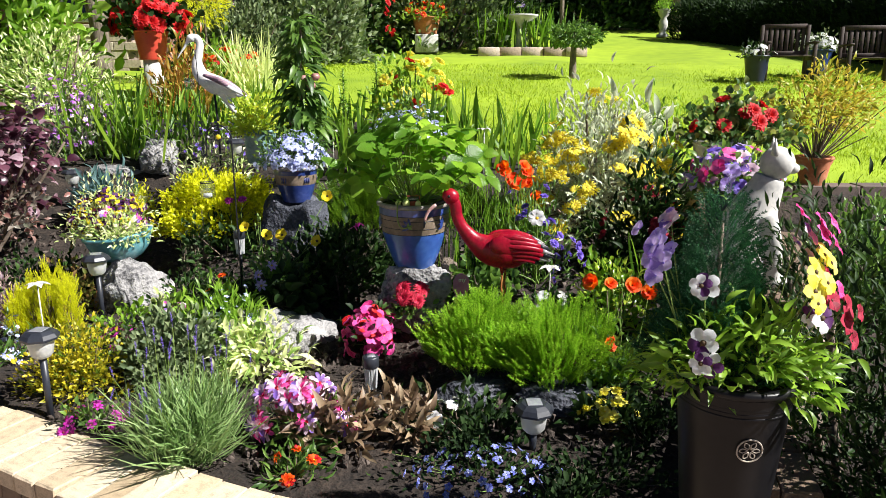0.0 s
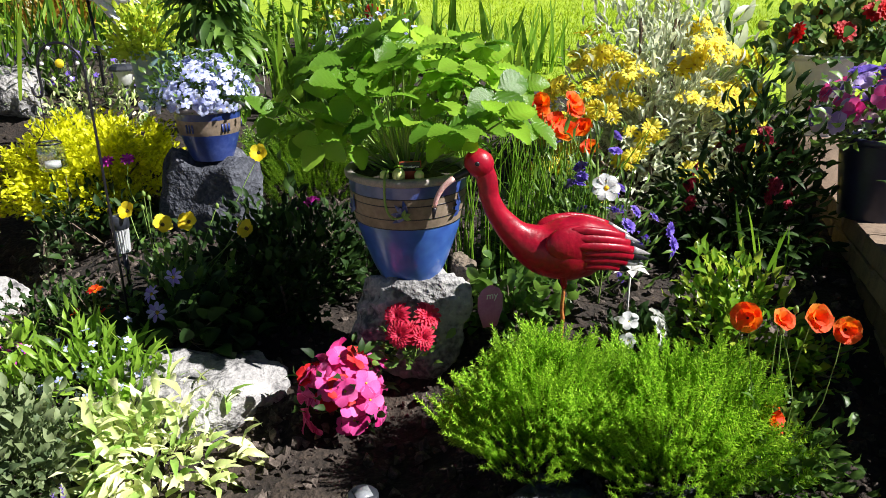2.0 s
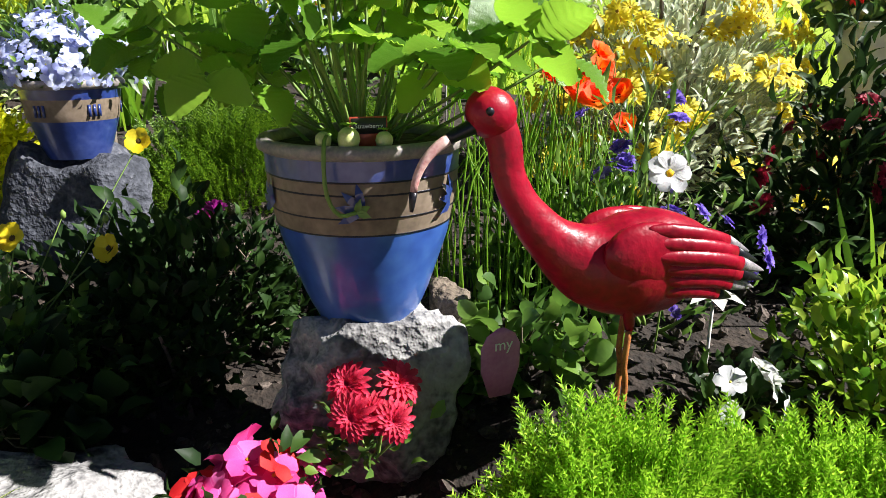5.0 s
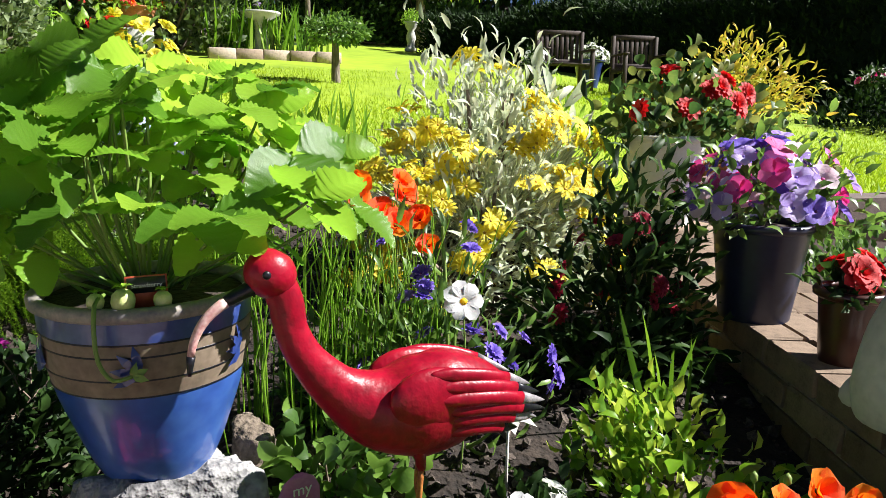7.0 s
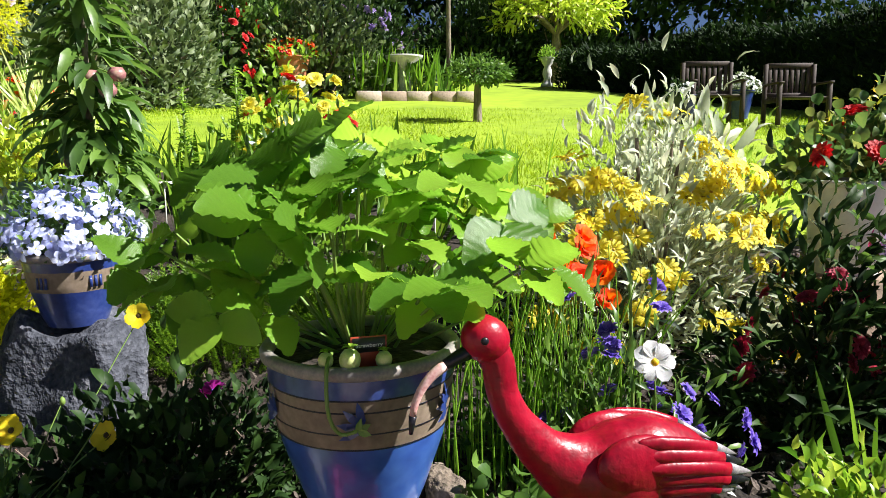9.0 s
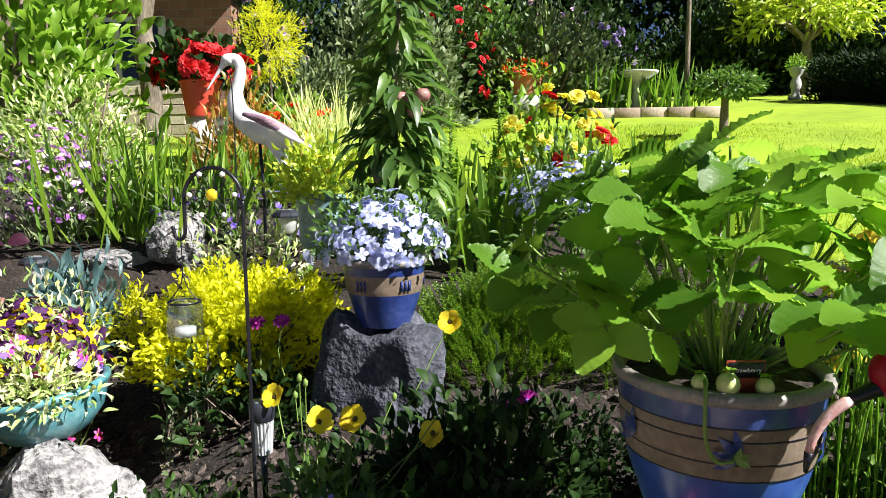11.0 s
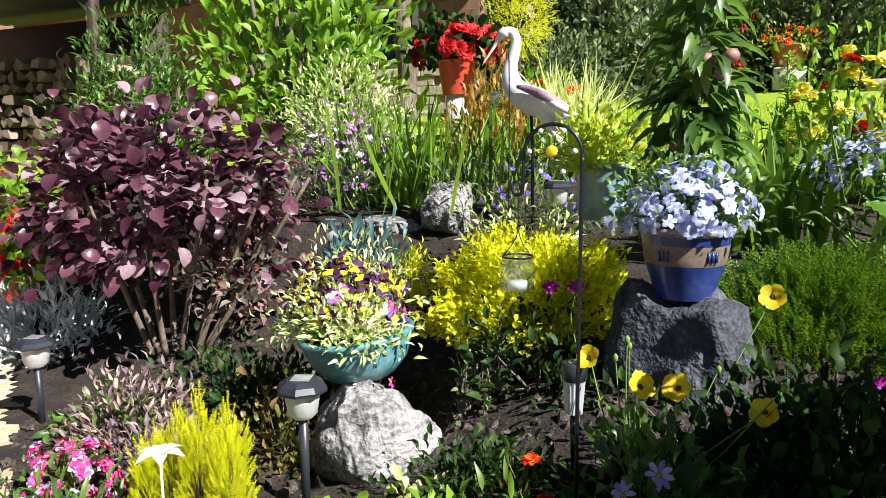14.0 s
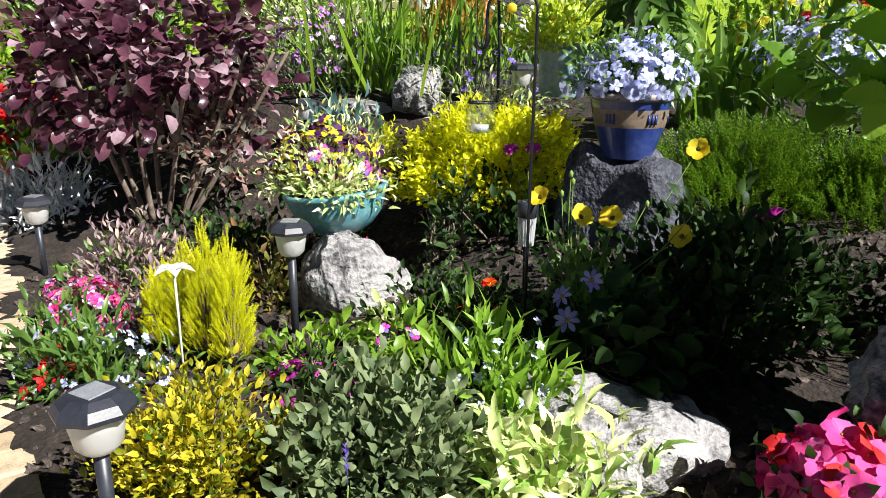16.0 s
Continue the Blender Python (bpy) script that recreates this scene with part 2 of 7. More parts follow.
M_LOG = bricky("split_log", [(0.1, 0.07, 0.05), (0.22, 0.16, 0.11), (0.34, 0.27, 0.2)], 0.9)
M_ROOF = solid("dark_roof", [(0.02, 0.02, 0.022), (0.05, 0.05, 0.055)], 0.8, 0, 3)
M_GLASSDARK = solid("window_glass", [(0.01, 0.012, 0.016), (0.02, 0.025, 0.03)], 0.05, 0, 1, 0.02)
M_FRUIT = solid("unripe_strawberry", [(0.4, 0.5, 0.12), (0.6, 0.62, 0.3)], 0.4, 0, 60, 0.5, 0.002)
M_APPLE = solid("purple_apple", [(0.14, 0.03, 0.06), (0.3, 0.12, 0.13), (0.38, 0.3, 0.2)], 0.35, 0, 20, 0.05)
M_TAG = solid("plant_tag", [(0.38, 0.08, 0.26), (0.55, 0.2, 0.42)], 0.4, 0, 20, 0.05)
M_TAGDARK = solid("plant_tag_dark", [(0.012, 0.015, 0.012), (0.03, 0.03, 0.03)], 0.4, 0, 20, 0.05)
M_TAGRED = solid("plant_tag_red", [(0.35, 0.04, 0.02), (0.5, 0.1, 0.05)], 0.4, 0, 20, 0.05)
M_TEXT = solid("white_print", [(0.7, 0.7, 0.7), (0.8, 0.8, 0.8)], 0.6, 0, 20, 0.02)

P_RED = petal("petal_red", [(0.42, 0.003, 0.006), (0.6, 0.008, 0.012), (0.72, 0.02, 0.02)])
P_CRIMSON = petal("petal_crimson", [(0.42, 0.004, 0.03), (0.6, 0.012, 0.06), (0.74, 0.04, 0.11)])
P_DEEPRED = petal("petal_deep_red", [(0.2, 0.004, 0.02), (0.36, 0.012, 0.045), (0.48, 0.03, 0.07)])
P_ORANGE = petal("petal_orange", [(0.78, 0.06, 0.004), (0.88, 0.14, 0.006), (0.92, 0.28, 0.012)], 0.5)
P_YELLOW = petal("petal_yellow", [(0.78, 0.54, 0.006), (0.84, 0.65, 0.012), (0.88, 0.74, 0.04)], 0.35)
P_LEMON = petal("petal_lemon", [(0.7, 0.62, 0.03), (0.82, 0.76, 0.12), (0.86, 0.82, 0.3)], 0.35)
P_PINK = petal("petal_pink", [(0.62, 0.02, 0.2), (0.75, 0.06, 0.32), (0.82, 0.2, 0.5)])
P_PALEPINK = petal("petal_pale_pink", [(0.2, 0.1, 0.5), (0.8, 0.55, 0.68), (0.82, 0.74, 0.78)])
P_MAGENTA = petal("petal_magenta", [(0.38, 0.01, 0.26), (0.52, 0.03, 0.4), (0.62, 0.1, 0.5)])
P_LILAC = petal("petal_lilac", [(0.38, 0.25, 0.7), (0.52, 0.4, 0.8), (0.66, 0.56, 0.86)])
P_MAUVE = petal("petal_mauve", [(0.26, 0.07, 0.42), (0.4, 0.15, 0.54), (0.58, 0.32, 0.66)])
P_VIOLET = petal("petal_violet", [(0.1, 0.05, 0.42), (0.18, 0.11, 0.58), (0.34, 0.25, 0.7)])
P_PALEBLUE = petal("petal_pale_blue", [(0.34, 0.38, 0.74), (0.48, 0.53, 0.82), (0.68, 0.71, 0.86)])
P_BLUE = petal("petal_blue", [(0.1, 0.12, 0.55), (0.22, 0.26, 0.7), (0.4, 0.45, 0.78)])
P_WHITE = petal("petal_white", [(0.72, 0.73, 0.76), (0.8, 0.8, 0.82)], 0.35)
P_DARKPURPLE = petal("petal_dark_purple", [(0.04, 0.004, 0.06), (0.09, 0.012, 0.12)])
P_CENTRE = petal("flower_centre", [(0.4, 0.22, 0.01), (0.7, 0.45, 0.02)], 0.1)
P_DARKC = petal("dark_centre", [(0.03, 0.015, 0.006), (0.09, 0.05, 0.01)], 0.1)

# ---- geometry tools ----


def unit(v):
    v = np.asarray(v, float)
    return v / np.maximum(np.linalg.norm(v, axis=-1, keepdims=True), 1e-9)


def frames_of(pos, axis, normal, size):
    """Matrices whose y lies along axis and z near normal."""
    axis = unit(axis)
    x = unit(np.cross(axis, normal))
    z = np.cross(x, axis)
    m = np.zeros((len(pos), 3, 4))
    s = np.asarray(size, float)
    if s.ndim == 1:
        s = np.stack([s, s, s], 1)
    m[:, :, 0], m[:, :, 1], m[:, :, 2], m[:, :, 3] = x * s[:, :1], axis * s[:, 1:2], z * s[:, 2:], pos
    return m


class Acc:
    """Collects triangles with material slots and makes one mesh of them."""

    def __init__(self):
        self.v, self.f, self.s, self.n = [], [], [], 0

    def add(self, shape, mats=None, slot=0):
        v, f = np.asarray(shape[0], float), np.asarray(shape[1], int)
        if mats is None:
            mats = np.eye(3, 4)[None]
        k = len(v)
        vv = np.einsum("nij,kj->nki", mats[:, :, :3], v) + mats[:, None, :, 3]
        ff = f[None] + (self.n + k * np.arange(len(mats)))[:, None, None]
        self.v.append(vv.reshape(-1, 3))
        self.f.append(ff.reshape(-1, 3))
        self.s.append(np.full(len(mats) * len(f), slot))
        self.n += k * len(mats)
        return self

    def mesh(self, name, materials, smooth=True):
        me = bpy.data.meshes.new(name)
        v, f, s = np.concatenate(self.v), np.concatenate(self.f), np.concatenate(self.s)
        me.vertices.add(len(v))
        me.vertices.foreach_set("co", v.ravel().astype(np.float32))
        me.loops.add(f.size)
        me.loops.foreach_set("vertex_index", f.ravel().astype(np.int32))
        me.polygons.add(len(f))
        me.polygons.foreach_set("loop_start", np.arange(0, f.size, 3, dtype=np.int32))
        me.polygons.foreach_set("loop_total", np.full(len(f), 3, np.int32))
        me.polygons.foreach_set("material_index", s.astype(np.int32))
        me.polygons.foreach_set("use_smooth", np.full(len(f), smooth))
        for m in materials if isinstance(materials, (list, tuple)) else [materials]:
            me.materials.append(m)
        me.update()
        me.validate()
        return me


def part(name, acc, mats, parent, label="", kind="", smooth=True):
    ob = new(name, acc.mesh(name, mats, smooth) if isinstance(acc, Acc) else acc)
    ob.parent = parent
    return tagged(ob, label, kind=kind)


def thing(name, label, category, at=(0, 0, 0), rz=0, group="", kind="", scale=1.0):
    ob = new(name)
    ob.empty_display_size = 0.05
    ob.matrix_basis = pose(*at, 0, 0, rz) @ Matrix.Scale(scale, 4)
    return tagged(ob, label, category, group, kind)


def single(name, acc, mats, label, category, at=(0, 0, 0), rz=0, group="", kind="", smooth=True):
    ob = new(name, acc.mesh(name, mats, smooth))
    ob.matrix_basis = pose(*at, 0, 0, rz)
    return tagged(ob, label, category, group, kind)


def bevel_smooth(ob, width=0.004, seg=2):
    m = ob.modifiers.new("bevel", "BEVEL")
    m.width, m.segments, m.limit_method = width, seg, "ANGLE"
    return ob


def leaf_shape(width=0.4, fold=0.12, curl=0.15, rows=((0.28, 0.85), (0.62, 0.9)), serr=0.0):
    v, f = [(0, 0, 0)], []
    for y, w in rows:
        z = -curl * y * y + 0.1 * math.sin(y * 3)
        v += [(-w * width / 2, y, z + fold * w), (0, y + 0.02, z), (w * width / 2, y, z + fold * w)]
    v.append((0, 1, -curl))
    k = len(rows)
    f += [(0, 2, 1), (0, 3, 2)]
    for i in range(k - 1):
        a, b = 1 + 3 * i, 4 + 3 * i
        f += [(a, a + 1, b + 1), (a, b + 1, b), (a + 1, a + 2, b + 2), (a + 1, b + 2, b + 1)]
    a, tip = 1 + 3 * (k - 1), len(v) - 1
    f += [(a, a + 1, tip), (a + 1, a + 2, tip)]
    return np.array(v, float), np.array(f)


def merged(*shapes):
    vs, fs, n = [], [], 0
    for v, f in shapes:
        vs.append(v)
        fs.append(np.asarray(f) + n)
        n += len(v)
    return np.concatenate(vs), np.concatenate(fs)


def moved(shape, m):
    return np.array([(m @ Vector(p))[:] for p in shape[0]]), shape[1]


def revolve(profile, seg=40, wobble=0.0):
    """Surface of revolution from (radius, z) pairs."""
    v, f = [], []
    for r, z in profile:
        for i in range(seg):
            a = 2 * math.pi * i / seg
            q = r * (1 + wobble * math.sin(3 * a + z * 20))
            v.append((q * math.cos(a), q * math.sin(a), z))
    for j in range(len(profile) - 1):
        for i in range(seg):
            a, b = j * seg + i, j * seg + (i + 1) % seg
            f += [(a, b, b + seg), (a, b + seg, a + seg)]
    return np.array(v, float), np.array(f)


def tube(path, radii, seg=8, flat=(1, 1), side=(0, 1, 0), cap=True):
    """Tube along a path; flat scales it across and along side."""
    path = np.asarray(path, float)
    n = len(path)
    radii = np.full(n, radii) if np.isscalar(radii) else np.asarray(radii, float)
    tan = unit(np.gradient(path, axis=0))
    v, f = [], []
    s = np.asarray(side, float)
    for i in range(n):
        b = s - tan[i] * (s @ tan[i])
        if np.linalg.norm(b) < 1e-3:
            b = np.cross(tan[i], (1, 0, 0.1))
        b = b / np.linalg.norm(b)
        a = np.cross(b, tan[i])
        for j in range(seg):
            t = 2 * math.pi * j / seg
            v.append(path[i] + radii[i] * (math.cos(t) * a * flat[0] + math.sin(t) * b * flat[1]))
    for i in range(n - 1):
        for j in range(seg):
            p, q = i * seg + j, i * seg + (j + 1) % seg
            f += [(p, q, q + seg), (p, q + seg, p + seg)]
    if cap:
        for i, flip in ((0, True), (n - 1, False)):
            c = len(v)
            v.append(path[i])
            for j in range(seg):
                p, q = i * seg + j, i * seg + (j + 1) % seg
                f.append((q, p, c) if flip else (p, q, c))
    return np.array(v, float), np.array(f)


def smooth_path(points, n=24):
    p = np.asarray(points, float)
    t = np.linspace(0, len(p) - 1, n)
    out = []
    for u in t:
        i = min(int(u), len(p) - 2)
        f = u - i
        a, b, c, d = p[max(i - 1, 0)], p[i], p[i + 1], p[min(i + 2, len(p) - 1)]
        out.append(0.5 * (2 * b + (c - a) * f + (2 * a - 5 * b + 4 * c - d) * f * f + (3 * b - a - 3 * c + d) * f ** 3))
    return np.array(out)


def box_shape(sx, sy, sz, at=(0, 0, 0), chamfer=0.0):
    """Box, its edges chamfered, standing on z = 0 at its middle."""
    bm = bmesh.new()
    bmesh.ops.create_cube(bm, size=1)
    for v in bm.verts:
        v.co = Vector((v.co.x * sx, v.co.y * sy, (v.co.z + 0.5) * sz))
    if chamfer:
        bmesh.ops.bevel(bm, geom=bm.edges[:], offset=chamfer, segments=1, affect="EDGES")
    bmesh.ops.triangulate(bm, faces=bm.faces[:])
    bm.verts.index_update()
    v = np.array([p.co[:] for p in bm.verts]) + np.array(at)
    f = np.array([[p.index for p in q.verts] for q in bm.faces])
    bm.free()
    return v, f


def ball(r=1.0, sub=2, scale=(1, 1, 1), at=(0, 0, 0)):
    bm = bmesh.new()
    bmesh.ops.create_icosphere(bm, subdivisions=sub, radius=r)
    bm.verts.index_update()
    v = np.array([p.co[:] for p in bm.verts]) * np.array(scale) + np.array(at)
    f = np.array([[p.index for p in q.verts] for q in bm.faces])
    bm.free()
    return v, f


L_OVAL = leaf_shape(0.5)
L_NARROW = leaf_shape(0.22, 0.05, 0.3)
L_LONG = leaf_shape(0.3, 0.08, 0.35, ((0.2, 0.7), (0.5, 1.0), (0.8, 0.6)))
L_ROUND = leaf_shape(0.8, 0.14, 0.12, ((0.12, 0.55), (0.35, 0.95), (0.62, 1.0), (0.86, 0.65)))
L_TRI = (np.array([(-0.2, 0, 0), (0.2, 0, 0), (0, 1, -0.1), (0, 0.45, 0.12)]), np.array([(0, 1, 3), (1, 2, 3), (0, 3, 2)]))
NEEDLE = (np.array([(-0.06, 0, 0), (0.06, 0, 0), (0, 1, 0)], float), np.array([(0, 1, 2)]))


def sprig_shape(n=22, length=0.14, seed=1):
    """Upright shoot with short needles round it."""
    r = np.random.default_rng(seed)
    parts = [tube([(0, 0, 0), (0, 0.5, 0), (0, 1, 0)], [0.012, 0.012, 0.006], 3, cap=False)]
    a = Acc()
    t = np.sqrt(np.linspace(0.05, 1, n))
    ang = np.arange(n) * 2.4
    d = np.stack([np.cos(ang), np.full(n, 0.9), np.sin(ang)], 1)
    pos = np.stack([0 * t, t, 0 * t], 1)
    m = frames_of(pos, d, np.cross(d, (0, 1, 0)), np.stack([np.full(n, length * 2.2), length * (1.15 - 0.5 * t), np.full(n, length)], 1))
    a.add(NEEDLE, m)
    return merged(parts[0], (np.concatenate(a.v), np.concatenate(a.f)))


SPRIG = sprig_shape()
SPRIG_HEATH = sprig_shape(26, 0.15, 9)
SPRIG_FINE = sprig_shape(30, 0.09, 3)
SPRIG_FAT = sprig_shape(16, 0.24, 5)


def flower_mesh(name, petals, width, mats, tilt=0.3, layers=1, centre=0.2, shape=None, cup=0.0, mixed=False):
    """Flower head of unit radius facing +z: rings of petals round a domed centre."""
    a = Acc()
    shp = shape or leaf_shape(width, 0.1, 0.1 + cup, ((0.25, 0.6), (0.55, 1.0), (0.85, 0.8)))
    for k in range(layers):
        n = petals if k == 0 else max(4, petals - 2 * k)
        ang = 2 * math.pi * (np.arange(n) + 0.5 * k) / n + 0.15 * np.sin(np.arange(n) * 7.0)
        el = tilt + k * (1.2 - tilt) / max(layers, 1)
        d = np.stack([np.cos(ang) * math.cos(el), np.sin(ang) * math.cos(el), np.full(n, math.sin(el))], 1)
        up = np.stack([-np.cos(ang) * math.sin(el), -np.sin(ang) * math.sin(el), np.full(n, math.cos(el))], 1)
        m = frames_of(d * centre * 0.5, d, up, np.full(n, (1 - 0.18 * k)) * (1 + 0.06 * np.sin(np.arange(n) * 5.0)))
        for i in range(n):
            a.add(shp, m[i:i + 1], 2 if mixed and i in (0, 1) else 0)
    if centre:
        a.add(ball(centre, 1, (1, 1, 0.6), (0, 0, 0.05)), slot=1)
    return a.mesh(name, mats)


def dome_points(n, radii, clumps=12, tight=0.28, low=-0.15, rng=RNG, fill=0.25):
    """Places and outward ways of leaves that sit in clumps over an uneven dome."""
    radii = np.array(radii, float)
    c = unit(rng.normal(size=(clumps * 3, 3)))
    c = c[c[:, 2] > low][:clumps]
    c = c * rng.uniform(0.72, 1.05, (len(c), 1))
    k = rng.integers(0, len(c), n)
    off = rng.normal(size=(n, 3)) * tight
    p = c[k] + off
    inner = rng.random(n) < fill
    p[inner] *= rng.uniform(0.3, 0.9, (inner.sum(), 1))
    p[:, 2] = np.maximum(p[:, 2], low - 0.05 + 0.1 * rng.random(n))
    d = unit(off / tight * 0.35 + c[k] + rng.normal(size=(n, 3)) * 0.35)
    return p * radii, d


def leaves(acc, p, d, shape, size, slot=0, up=0.45, flat=0.5, rng=RNG, spread=0.3):
    n = len(p)
    axis = unit(d + np.array((0, 0, up)) + rng.normal(size=(n, 3)) * 0.35)
    nrm = unit(np.array((0, 0, 1.0)) * flat + d * 0.6 + rng.normal(size=(n, 3)) * 0.4)
    acc.add(shape, frames_of(p, axis, nrm, size * rng.uniform(1 - spread, 1 + spread, n)), slot)
    return acc


def stems_to(parent, pts, mat, r=0.002, base=(0, 0, 0), bend=0.25, name="stem", spread=0.4, rng=RNG):
    """One joined mesh of thin stems from the base to each point."""
    a = Acc()
    b = np.array(base, float)
    for p in pts:
        p = np.array(p, float)
        q = b + (p - b) * np.array((spread, spread, 0)) * rng.uniform(0.2, 1)
        mid = (q + p) / 2 + np.array((*(rng.normal(size=2) * bend * 0.05), 0))
        a.add(tube(smooth_path([q, mid, p], 5), [r * 1.2, r * 1.1, r, r, r * 0.8], 4, cap=False))
    return part(name, a, mat, parent, kind="stuff")


def heads(parent, mesh, pts, ways, size, name="flower", rng=RNG, spread=0.15):
    """Flower heads, each an object of its own on one mesh."""
    for p, w in zip(pts, ways):
        ob = new(name, mesh)
        ob.parent = parent
        q = Vector(w).to_track_quat("Z", "Y").to_matrix().to_4x4()
        s = size * rng.uniform(1 - spread, 1 + spread)
        ob.matrix_basis = Matrix.Translation(Vector(p)) @ q @ pose(0, 0, 0, 0, 0, rng.uniform(0, 360)) @ Matrix.Scale(s, 4)


def bush(name, label, category, at, radii, n, shape, size, mat, clumps=14, tight=0.28, low=-0.1, fill=0.25, stems=8, up=0.45, flat=0.5, group="", stem_mat=None, lift=0.0):
    """Leafy plant on the ground: stems and a crown of clumped leaves."""
    t = thing(name, label, category, at, RNG.uniform(0, 360) if radii[0] == radii[1] else 0, group)
    p, d = dome_points(n, radii, clumps, tight, low, fill=fill)
    p[:, 2] += lift
    part("foliage", leaves(Acc(), p, d, shape, size, up=up, flat=flat), mat, t, kind="stuff")
    if stems:
        stems_to(t, p[:stems * 3], stem_mat or M_TWIG, max(0.0015, 0.012 * radii[2]))
    return t


def top_spots(n, radii, low=0.25, rng=RNG, lift=0.0, jitter=0.12):
    d = unit(rng.normal(size=(n * 8, 3)))
    d = d[d[:, 2] > low][:n]
    p = d * np.array(radii) * (1 + jitter * rng.normal(size=(len(d), 1)))
    p[:, 2] += lift
    return p, unit(d + rng.normal(size=d.shape) * 0.3)


def ground_z(x, y):
    b = np.interp(y, [1.7, 2.3, 2.9, 3.5, 4.3, 6, 20, 40], [0.41, 0.49, 0.68, 0.78, 0.92, 1.19, 3.15, 3.3])
    low = np.interp(y, [1.7, 2.3, 2.7, 3.0, 3.5, 4.3, 6, 20, 40], [0.41, 0.43, 0.47, 0.54, 0.68, 0.88, 1.19, 3.15, 3.3])
    q = np.clip((0.0 - x) / 0.4, 0, 1)
    b = b + (low - b) * q
    s = np.clip((-1.1 - x) / 0.9, 0, 1)
    s = s * s * (3 - 2 * s)
    k = np.clip((5.2 - y) / 1.5, 0, 1)
    return b - (b - np.minimum(b, 0.45)) * s * k


def gz(x, y, dz=0.0):
    return (x, y, float(ground_z(x, y)) + dz)


# ---- ground, lawn, walls ----
def sheet(name, xs, ys, height, mat, label):
    X, Y = np.meshgrid(xs, ys)
    Z = height(X, Y)
    v = np.stack([X.ravel(), Y.ravel(), Z.ravel()], 1)
    nx = len(xs)
    f = []
    for j in range(len(ys) - 1):
        for i in range(nx - 1):
            a = j * nx + i
            f += [(a, a + 1, a + nx + 1), (a, a + nx + 1, a + nx)]
    acc = Acc().add((v, np.array(f)))
    return single(name, acc, mat, label, "ground", kind="structure")


COPING = smooth_path([(1.9, 1.1), (1.2, 1.16), (0.4, 1.28), (-0.55, 1.5), (-1.19, 1.78), (-1.74, 2.08), (-2.1, 2.29), (-2.62, 2.7), (-2.95, 2.98), (-3.3, 3.26), (-3.95, 3.85), (-4.6, 4.5)], 240)
COP_LEN = np.concatenate([[0], np.cumsum(np.linalg.norm(np.diff(COPING, axis=0), axis=1))])


def on_coping(s):
    p = np.array([np.interp(s, COP_LEN, COPING[:, 0]), np.interp(s, COP_LEN, COPING[:, 1])])
    q = np.array([np.interp(s + 0.02, COP_LEN, COPING[:, 0]), np.interp(s + 0.02, COP_LEN, COPING[:, 1])])
    t = unit(q - p)
    return p, math.degrees(math.atan2(t[1], t[0]))


def front_line(x):
    o = np.argsort(COPING[:, 0])
    return np.interp(x, COPING[o, 0], COPING[o, 1])


def lawn_edge(x):
    """Line where the bed ends and the lawn begins."""
    return np.interp(x, [-3, -0.6, 0.1, 0.7, 1.2], [6.5, 6.4, 5.4, 4.7, 4.4]) + 0.08 * np.sin(np.asarray(x) * 4)


def soil_height(X, Y):
    z = ground_z(X, Y)
    z = np.where(Y > lawn_edge(X) + 0.12, z - 0.25, z)
    n = np.array([noise.fractal(Vector((x * 4, y * 4, 0.3)), 0.8, 2.0, 5) for x, y in zip(X.ravel(), Y.ravel())]).reshape(X.shape)
    z = z + 0.022 * n
    d = Y - front_line(X)
    z = np.where(d < 0.05, np.minimum(z, 0.36), z)
    z = np.where(d < -0.03, -0.25, z)
    z = np.where((X > 0.72 + (Y - 2.0) * 0.4) & (Y < 4.2), np.minimum(z, 0.4), z)
    return z


sheet("ground_bed", np.linspace(-5.2, 2.6, 150), np.linspace(1.2, 7.0, 130), soil_height, M_SOIL, "dark crumbly soil of the planted rockery bed")


def lawn_height(X, Y):
    z = ground_z(X, np.maximum(Y, 4.3)) - 0.01
    n = np.array([noise.noise(Vector((x * 0.5, y * 0.5, 2))) for x, y in zip(X.ravel(), Y.ravel())]).reshape(X.shape)
    z = z + 0.05 * n
    inside = (Y < lawn_edge(X)) & (X < 1.5)
    z = np.where(inside, z - 0.5, z)
    return np.where(Y < 4.35, np.minimum(z, 0.35), z)


sheet("ground_lawn", np.concatenate([np.linspace(-60, -8, 12), np.linspace(-7.8, 12, 130), np.linspace(12.5, 60, 12)]), np.concatenate([np.linspace(4.2, 16, 130), np.linspace(16.4, 90, 25)]), lawn_height, M_LAWN, "mown sunlit green lawn rising away from the bed")
pt = Acc().add((np.array([(-60, -60, -0.03), (60, -60, -0.03), (60, 4.4, -0.03), (-60, 4.4, -0.03)], float), np.array([(0, 1, 2), (0, 2, 3)])))
single("ground_patio", pt, M_PAVE, "buff paved patio in front of the raised bed", "paving", kind="structure")

g = Acc()
n = 90000
gx, gy = RNG.uniform(-3, 6.5, n), 4.5 + 6.5 * RNG.random(n) ** 1.5
ok = ~((gy < lawn_edge(gx) + 0.05) & (gx < 1.5))
gx, gy = gx[ok], gy[ok]
gp = np.stack([gx, gy, ground_z(gx, gy) - 0.02], 1)
g.add(NEEDLE, frames_of(gp, RNG.normal(size=(len(gp), 3)) * 0.5 + (0, 0, 1), RNG.normal(size=(len(gp), 3)), np.stack([np.full(len(gp), 0.07), RNG.uniform(0.03, 0.06, len(gp)), np.full(len(gp), 0.05)], 1)))
single("grass", g, M_GRASS, "short mown grass blades of the lawn", "grass", kind="stuff")

